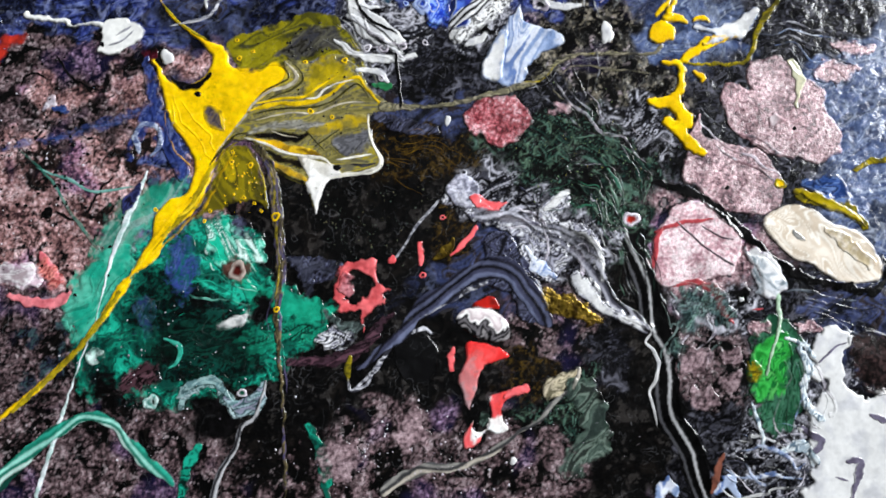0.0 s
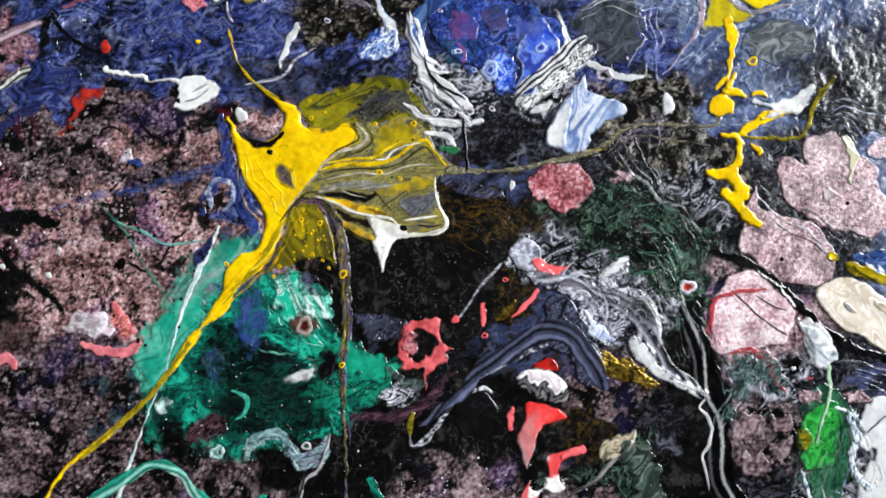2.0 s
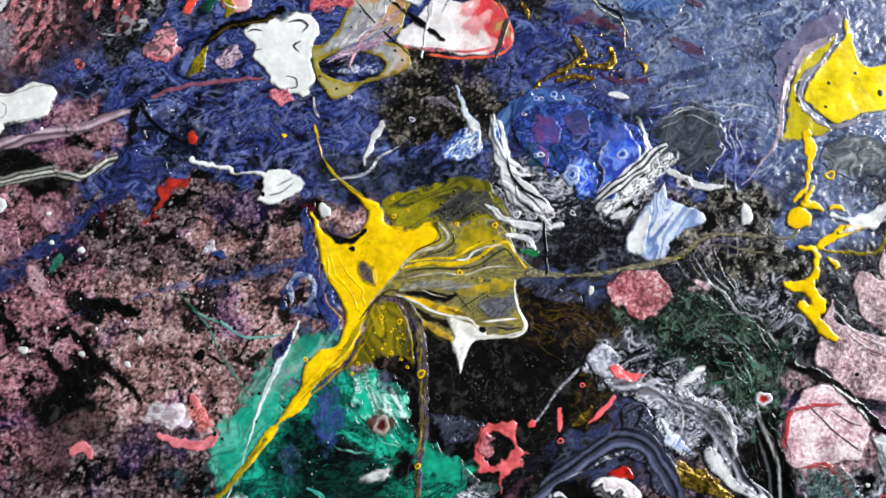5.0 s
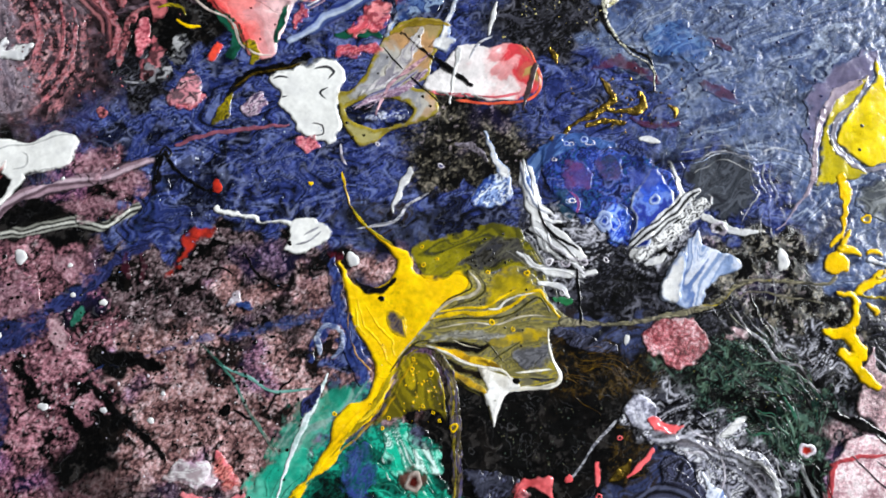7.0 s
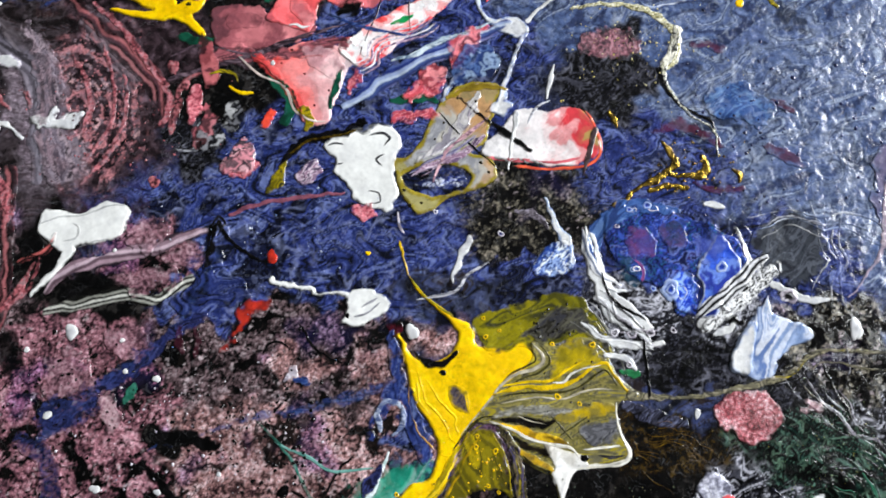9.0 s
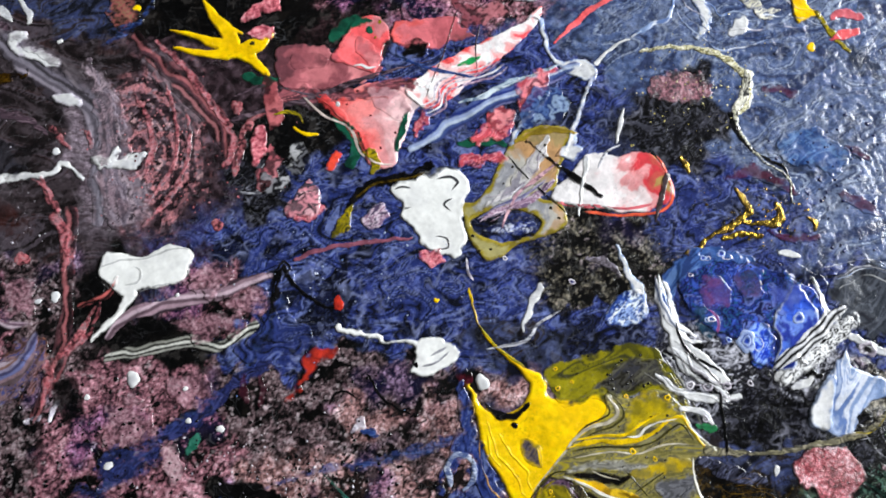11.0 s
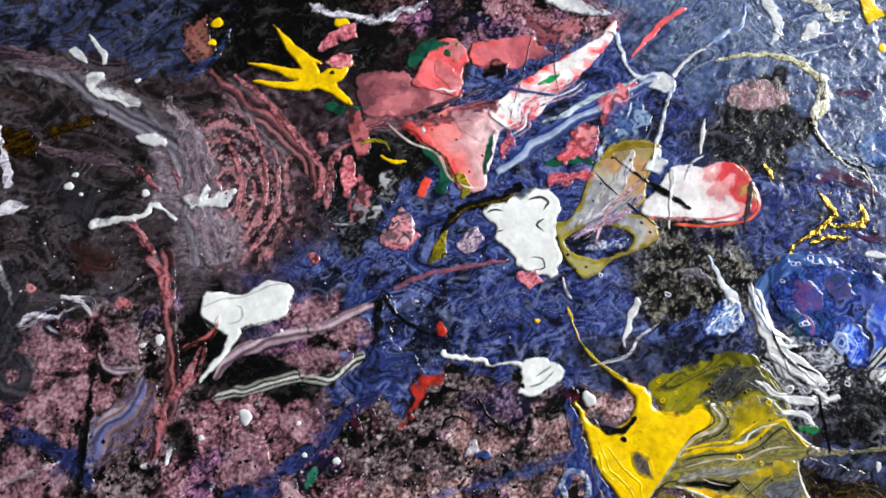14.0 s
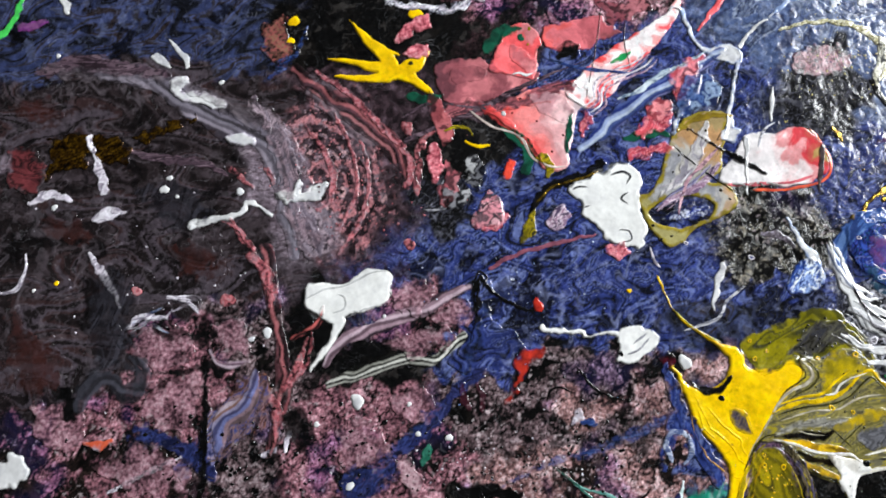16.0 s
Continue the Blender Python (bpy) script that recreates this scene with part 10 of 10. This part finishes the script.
# ---- blended details of the dark end ----
ROSE = clumpy("4a262c 8a464e b86068 c8828a a0747c", 260)
splash("lilac_flow", "dusty lilac paint flow between coral ropes", strokes=[([(-240.2, 181.7), (-233.3, 173.8), (-229.6, 163.0), (-229.6, 150.5), (-224.3, 139.9), (-214.6, 135.3)], (3, 8, 8, 6, 8, 5))], pigment=marble("4a4048 8a747e 6a5862 a88e98 38303a", 8, 1.8, -60, 3.0, 1.0, 261), h=0.06, rough=2.6, blend=3.5, bead=0, opacity=0.7, category="paint flow")
splash("grey_flow", "smoky grey paint flow", strokes=[([(-265.4, 197.2), (-251.2, 189.9), (-243.2, 182.9), (-237.3, 178.3)], (4, 7, 8, 5)), ([(-316.3, 207.0), (-300.0, 202.4), (-279.7, 199.7), (-265.4, 197.2)], (5, 6, 5, 4))], pigment=marble("2c282e 5c545a 443e44 7a7076 332e34", 9, 1.8, -20, 3.5, 1.0, 262), h=0.05, rough=2.6, blend=4.0, bead=0, opacity=0.6, category="paint flow")
for pts, w in (([(-223.0, 178.5), (-217.2, 170.7), (-213.6, 160.0), (-215.6, 149.7), (-220.1, 147.5)], (2, 4, 5, 4, 2)), ([(-212.6, 183.3), (-208.5, 174.5), (-205.4, 161.6), (-206.3, 151.2), (-212.3, 141.2)], (1.5, 2.5, 3, 3, 2)), ([(-202.9, 172.0), (-201.0, 159.2), (-203.1, 146.8), (-208.5, 136.9), (-212.8, 131.1)], (2, 3, 3, 3.5, 3)), ([(-233.9, 85.6), (-230.0, 88.7), (-225.0, 94.5), (-223.3, 104.0)], (5, 4, 3, 2)), ([(-218.2, 198.9), (-208.1, 191.8), (-200.3, 182.6), (-192.6, 173.6), (-187.7, 169.0)], (4, 4, 5, 4, 3)), ([(-253.6, 145.4), (-248.1, 142.4), (-244.2, 136.7), (-242.3, 134.8)], (2, 3, 4, 3)), ([(-243.4, 132.0), (-238.6, 126.7), (-236.4, 118.6), (-237.0, 113.7)], (6, 8, 5, 3)), ([(-237.8, 83.0), (-235.6, 78.2), (-237.0, 69.0)], (5, 6, 3)), ([(-187.5, 154.2), (-185.4, 162.5), (-188.7, 168.6)], (4, 5, 4))):
    trail("rose_rope", "rough rose coral rope of paint", pts, [0.65 * q for q in w], ROSE, 0.12, 2.5, grit=0.3, opacity=0.75, broken=0.6, group="rose ropes")
splash("brown_marbling", "brown, violet and blue marbled paint", [[(-252.0, 86.8), (-245.2, 92.0), (-238.4, 87.8), (-239.8, 78.4), (-245.7, 71.4), (-251.4, 66.3), (-255.2, 62.9), (-258.5, 70.5), (-255.9, 79.6)]], pigment=marble("3a2a2c 6a5054 3a4478 84686c 2c2a4c 58484e", 8, 1.9, 60, 2.6, 1.2, 263, 0.1, 0.5), h=0.06, rough=2.6, blend=3.5, bead=0, opacity=0.85, category="paint pool")
for pts in ([(-285.0, 74.1), (-279.1, 77.4), (-271.9, 72.3), (-273.8, 69.7), (-281.3, 70.2)], [(-272.0, 62.3), (-268.2, 67.5), (-262.6, 72.6), (-261.5, 67.0), (-266.4, 58.2)], [(-216.0, 54.6), (-208.3, 59.6), (-198.5, 64.4), (-196.8, 60.6), (-205.0, 48.4), (-214.4, 49.1)], [(-198.6, 62.6), (-192.5, 69.6), (-182.5, 76.4), (-180.8, 72.5), (-190.9, 63.9)]):
    splash("blue_stain", "deep blue paint stain on mauve ground", [pts], pigment=marble("141c3c 2a3468 1c244c 3a4888", 6, 1.6, 40, 2.2, 1.0, 264), h=0.05, rough=2.6, blend=3.5, bead=0, opacity=0.6, category="paint stain", group="blue stains")
for pts in ([(-279.9, 109.7), (-273.7, 113.2), (-269.9, 109.0), (-266.1, 105.7), (-271.8, 104.1), (-277.6, 106.5)], [(-284.2, 89.0), (-275.7, 91.8), (-262.3, 97.0), (-247.1, 94.1), (-262.4, 92.2), (-275.7, 87.5)], [(-263.1, 112.5), (-257.9, 116.1), (-255.7, 108.1), (-258.5, 96.7), (-262.3, 100.8)], [(-262.4, 89.4), (-259.3, 93.0), (-258.8, 74.2), (-260.9, 52.1), (-263.1, 52.2), (-262.2, 70.7)], [(-214.4, 93.8), (-206.4, 99.0), (-196.7, 98.4), (-202.7, 93.8), (-210.6, 90.7)], [(-229.3, 110.3), (-224.4, 111.5), (-221.6, 106.8), (-226.6, 104.2)], [(-234.1, 78.1), (-226.5, 79.4), (-223.0, 69.8), (-228.9, 64.7), (-233.4, 68.7)]):
    splash("black_gap", "glossy black gap between mauve patches", [pts], pigment=BLACKP, h=0.04, rough=2.4, blend=2.5, bead=0, opacity=0.9, category="paint pool", group="black gaps")
splash("smoke_flow", "smoky slate flow curling through dark ground", strokes=[([(-300.2, 90.1), (-296.5, 97.4), (-289.0, 98.8), (-283.3, 92.7), (-279.5, 88.7), (-281.4, 98.3), (-288.1, 106.4), (-291.0, 112.4)], (4, 5, 5, 6, 6, 5, 4, 3))], pigment=marble("17171c 34343c 222228 484850", 8, 1.8, 50, 3, 1.0, 265), h=0.05, rough=2.4, blend=3.5, bead=0, opacity=0.8, category="paint flow")
flowlines("flow_line", "fine grey line of a pale curl", [(-271.8, 117.0), (-266.0, 118.2), (-262.1, 115.4), (-264.1, 114.1)], 2, 6, 0.9, [PALE, BLACKP, GREYTHREAD], 266, "flow lines")
flowlines("flow_line", "fine pale blue line of a curl", [(-285.2, 108.1), (-279.5, 111.6), (-271.8, 112.1)], 3, 6, 0.9, [PALEBLUE, GREYTHREAD, PALE], 267, "flow lines")
splash("violet_dab", "soft violet paint dab on dark blue", strokes=[([(-326.0, 222.5), (-321.6, 223.2), (-317.1, 224.3)], (3, 4, 2.5))], pigment=plain("7a4a78", "5a3060", 0.5, 4, 270), h=0.1, rough=1.4, blend=1.5, bead=0)

# ---- pits, bubbles and hair lines of the upper middle ----
for at, r in (((-98.3, 129.1), 0.9), ((-94.2, 130.1), 0.7), ((-100.5, 134.3), 0.8), ((-71.3, 142.4), 0.7), ((-74.2, 145.8), 0.8), ((-83.6, 169.2), 0.6), ((-76.9, 168.4), 0.7), ((-87.9, 159.8), 0.6), ((-90.8, 153.6), 0.5), ((-80.0, 136.1), 0.8)):
    drop("pit", "tiny dark pit", at, r, plain("2a2414", "0c0a06", 0.5, 2), 0.12, parent=eye)
for at, r in (((-144.1, 184.7), 0.7), ((-138.7, 175.7), 0.6), ((-147.4, 179.5), 0.5), ((-129.5, 169.9), 0.6), ((-134.2, 163.9), 0.6)):
    drop("pit", "tiny dark pit", at, r, plain("5a2024", "2a0c0e", 0.5, 2), 0.12, parent=wing_b)
for at, r in (((-138.3, 212.1), 1.0), ((-139.4, 205.9), 0.6)):
    drop("pit", "tiny olive pit", at, r, plain("8a7a1c", "4a4010", 0.5, 2), 0.12, parent=wing_a)
trail("hair_line", "thin dark hair line across coral paint", [(-110.3, 220.0), (-112.7, 208.2), (-116.0, 196.2), (-119.7, 183.7)], (0.4, 0.7, 0.7, 0.4), plain("3a2428", "1c1214", 0.5, 3), 0.12, 0.4)
trail("hair_line", "thin dark hair line across coral paint", [(-100.6, 219.8), (-102.8, 205.4), (-101.4, 190.4)], (0.3, 0.6, 0.3), plain("3a2428", "1c1214", 0.5, 3), 0.12, 0.4)
trail("hair_line", "long brown mauve hair line over coral paint", [(-187.6, 179.9), (-176.1, 185.0), (-159.9, 182.5), (-148.3, 187.9), (-132.4, 193.7), (-118.5, 198.2)], (0.8, 1.4, 1.2, 1.2, 1.0, 0.5), DARKMAUVE, 0.12, 0.4)
trail("blue_thread", "thin dark blue thread over coral paint", [(-132.7, 199.7), (-122.4, 195.9), (-112.3, 193.8), (-100.2, 192.6)], (0.8, 1.8, 1.8, 0.8), BLUELINE, 0.12, 0.4)
trail("pale_band", "pale grey blue ribbon of paint", [(-108.0, 182.7), (-100.1, 185.2), (-91.1, 190.9), (-82.1, 194.5), (-72.9, 199.2)], (1.0, 2.4, 2.6, 2.2, 1.0), marble("7a90a8 b0c0cc 5c7088 c8d4dc", 6, 1.5, 25, 4, 0.7, 461), 0.12, 0.4)
trail("grey_thread", "thin grey thread on white paint", [(-58.3, 161.0), (-55.3, 167.3), (-50.2, 170.6)], (0.8, 1.4, 0.5), GREYTHREAD, 0.12, 0.4)
trail("pink_streak", "dusty pink streak over beige paint", [(-90.7, 137.6), (-85.9, 149.8), (-78.1, 157.1), (-72.1, 162.9)], (0.8, 1.8, 1.8, 0.7), marble("a8808c c8a0a8 7a5c6c b89098", 5, 1.6, 40, 4, 0.7, 462), 0.12, 0.4)
trail("violet_streak", "violet streak over beige paint", [(-99.4, 140.2), (-92.7, 145.1), (-84.9, 148.8), (-76.1, 155.8)], (0.8, 1.4, 1.6, 0.6), marble("6a6a90 9890a8 4c4c70", 5, 1.6, 40, 4, 0.7, 463), 0.12, 0.4)
ribbon("banded_curl", "smoky slate curl on dark ground", [(-302.0, 84.6), (-300.2, 90.1), (-295.5, 93.9), (-290.8, 92.8), (-288.0, 89.2), (-283.2, 88.9), (-281.0, 94.4), (-284.2, 99.4)], (6, 7, 6, 5, 6, 7, 6, 3), "1a1a1e 34343c 26262c 44444e 1e1e24", h=0.08, seed=487, ripple=0.25, blend=1.2, opacity=0.9)
ribbon("banded_curl", "lilac banded curl on mauve ground", [(-258.1, 100.5), (-255.6, 96.5), (-250.9, 95.3), (-245.1, 95.8)], (2, 3.4, 3, 1.2), "3a2c34 a890a0 6a5462 c0acb8 2a2026", h=0.08, seed=478, ripple=0.25, blend=1.2, opacity=0.9)
ribbon("banded_curl", "brown, blue and lilac banded paint flow", [(-242.3, 91.8), (-243.8, 86.2), (-247.3, 80.8), (-253.1, 76.6), (-256.1, 68.4)], (3, 6, 8, 7, 3), "5a4a4c 8a7078 6a70a0 3a3c60 8a84a0 7a5a50 b0a0ac", h=0.08, seed=486, ripple=0.25, blend=1.2, opacity=0.9)
ribbon("banded_curl", "coral and black banded curl", [(-229.5, 102.5), (-221.6, 106.8), (-218.5, 112.5)], (1.5, 3, 1.5), "140c0e b45a58 2a1416 8a4446", h=0.08, seed=470, ripple=0.25, blend=1.2, opacity=0.9)

# ---- marbling of the coral wing and its neighbours ----
splash("veil", "pale grey pink veil", [[(-141.1, 185.5), (-133.2, 186.9), (-127.1, 184.0), (-124.9, 177.8), (-129.7, 174.4), (-134.8, 177.3), (-138.9, 180.3)]], pigment=grade((-141.1, 185.5), (-124.9, 177.8), "d8a0a4 b88a92 e8c0c2 a87c84", 0.3, 7, 482), h=0.04, rough=1.2, blend=2.0, opacity=0.75, bead=0, parent=wing_b)
splash("veil", "deep coral edge", [[(-159.9, 182.5), (-151.9, 180.8), (-145.1, 172.7), (-140.2, 165.7), (-138.0, 160.1), (-141.1, 162.6), (-147.4, 171.2), (-154.7, 177.1)]], pigment=grade((-159.9, 182.5), (-138.0, 160.1), "d03c3c f05050 b83434", 0.3, 7, 483), h=0.04, rough=1.2, blend=2.0, opacity=0.7, bead=0, parent=wing_b)
splash("veil", "dusty pink veil", [[(-146.2, 206.7), (-139.9, 203.7), (-136.2, 197.4), (-138.9, 193.0), (-143.1, 197.1), (-146.5, 201.3)]], pigment=grade((-146.2, 206.7), (-138.9, 193.0), "c87c80 a86068 d89094", 0.3, 7, 484), h=0.04, rough=1.2, blend=2.0, opacity=0.7, bead=0, parent=wing_a)
splash("veil", "dark plum veil", [[(-168.9, 198.1), (-160.9, 198.9), (-155.7, 196.5), (-160.5, 192.1), (-167.5, 192.2)]], pigment=grade((-168.9, 198.1), (-155.7, 196.5), "6a3a42 8a4a52 4a2830", 0.3, 7, 485), h=0.04, rough=1.2, blend=2.0, opacity=0.7, bead=0, parent=wing_a)
splash("veil", "white veil", [[(-120.2, 188.5), (-114.3, 194.1), (-106.4, 198.7), (-108.3, 194.4), (-114.6, 187.7), (-118.4, 182.9)]], pigment=grade((-120.2, 188.5), (-108.3, 194.4), "f4f0f0 d8c8c8 f0b8b8", 0.3, 7, 486), h=0.04, rough=1.2, blend=2.0, opacity=0.7, bead=0, parent=wing_c)
splash("swirled_patch", "crumbled coral paint beside black", [[(-176.4, 190.3), (-171.9, 183.1), (-169.4, 174.8), (-171.9, 168.5), (-175.2, 172.5), (-177.4, 181.8)]], pigment=grade((-176.4, 190.3), (-171.9, 168.5), "3a1c20 9a4a50 c46a6e 6a343a", 0.5, 6, 507, 0.05, 0.25), h=0.08, rough=2.0, grain=6, blend=1.4, opacity=0.9, bead=0.02, category="paint patch", group="swirled patches")
splash("swirled_patch", "pink drips on black", [[(-113.1, 224.8), (-104.8, 221.8), (-96.5, 223.3), (-90.3, 219.2), (-98.5, 214.4), (-107.7, 213.5)]], pigment=grade((-113.1, 224.8), (-90.3, 219.2), "1a0c10 8a4650 3a1c22 b06a72 241418", 0.5, 6, 508, 0.05, 0.25), h=0.08, rough=2.0, grain=6, blend=1.4, opacity=0.9, bead=0.02, category="paint patch", group="swirled patches")
splash("swirled_patch", "lumpy pink paint on black", [[(-175.9, 156.0), (-172.5, 162.3), (-168.3, 158.4), (-168.7, 149.3), (-173.2, 145.1), (-176.5, 150.0)]], pigment=grade((-175.9, 156.0), (-168.7, 149.3), "b8606a 5a343a d08088 3a2428", 0.5, 6, 509, 0.05, 0.25), h=0.08, rough=2.0, grain=6, blend=1.4, opacity=0.9, bead=0.02, category="paint patch", group="swirled patches")
splash("swirled_patch", "grey and white curl on black", [[(-166.6, 162.5), (-161.8, 164.8), (-158.5, 158.8), (-161.9, 150.6), (-165.9, 152.4)]], pigment=grade((-166.6, 162.5), (-158.5, 158.8), "0a0a0c a8a8aa 1c1c20 6a6a70 08080a", 0.5, 6, 510, 0.05, 0.25), h=0.08, rough=2.0, grain=6, blend=1.4, opacity=0.9, bead=0.02, category="paint patch", group="swirled patches")
splash("swirled_patch", "grey and white curl on black", [[(-173.8, 153.1), (-165.9, 151.4), (-162.7, 148.1), (-168.4, 145.3), (-174.4, 147.7)]], pigment=grade((-173.8, 153.1), (-162.7, 148.1), "0a0a0c 8a8a90 141418 c0c0c4 0c0c0e", 0.5, 6, 511, 0.05, 0.25), h=0.08, rough=2.0, grain=6, blend=1.4, opacity=0.9, bead=0.02, category="paint patch", group="swirled patches")
splash("swirled_patch", "pink and grey marbled paint", [[(-161.5, 143.6), (-155.9, 147.8), (-152.1, 142.0), (-154.3, 137.0), (-161.0, 136.3), (-165.0, 137.5)]], pigment=grade((-161.5, 143.6), (-154.3, 137.0), "6a5058 d88c98 3a343c e8b0b8 8a6a74", 0.5, 6, 512, 0.05, 0.25), h=0.08, rough=2.0, grain=6, blend=1.4, opacity=0.9, bead=0.02, category="paint patch", group="swirled patches")
splash("swirled_patch", "coral paint with brown swirls", [[(-99.0, 177.8), (-91.0, 183.4), (-88.0, 178.3), (-91.0, 173.6), (-97.9, 173.3)]], pigment=grade((-99.0, 177.8), (-88.0, 178.3), "d86068 8a3a42 e88c90 5a2830", 0.5, 6, 513, 0.05, 0.25), h=0.08, rough=2.0, grain=6, blend=1.4, opacity=0.9, bead=0.02, category="paint patch", group="swirled patches")
splash("swirled_patch", "coral paint with brown swirls", [[(-86.1, 193.2), (-79.0, 197.8), (-76.0, 193.7), (-80.0, 186.0), (-85.0, 183.7), (-87.7, 186.8)]], pigment=grade((-86.1, 193.2), (-80.0, 186.0), "c85058 e88088 7a343c f0a0a4", 0.5, 6, 514, 0.05, 0.25), h=0.08, rough=2.0, grain=6, blend=1.4, opacity=0.9, bead=0.02, category="paint patch", group="swirled patches")
splash("swirled_patch", "deep blue and pale swirled pool", [[(-84.1, 189.0), (-76.0, 191.5), (-69.0, 187.6), (-71.0, 179.1), (-80.0, 176.6), (-87.0, 173.8)]], pigment=grade((-84.1, 189.0), (-71.0, 179.1), "1c2c5c 4a6498 24386c 8aa0c0 1a2448", 0.5, 6, 515, 0.05, 0.25), h=0.08, rough=2.0, grain=6, blend=1.4, opacity=0.9, bead=0.02, category="paint patch", group="swirled patches")
splash("swirled_patch", "slate paint over dark blue", [[(-121.1, 154.3), (-111.4, 155.7), (-106.6, 159.0), (-111.5, 159.8), (-119.3, 157.4)]], pigment=grade((-121.1, 154.3), (-106.6, 159.0), "14141c 3a4468 20242c 5c648a", 0.5, 6, 516, 0.05, 0.25), h=0.08, rough=2.0, grain=6, blend=1.4, opacity=0.9, bead=0.02, category="paint patch", group="swirled patches")
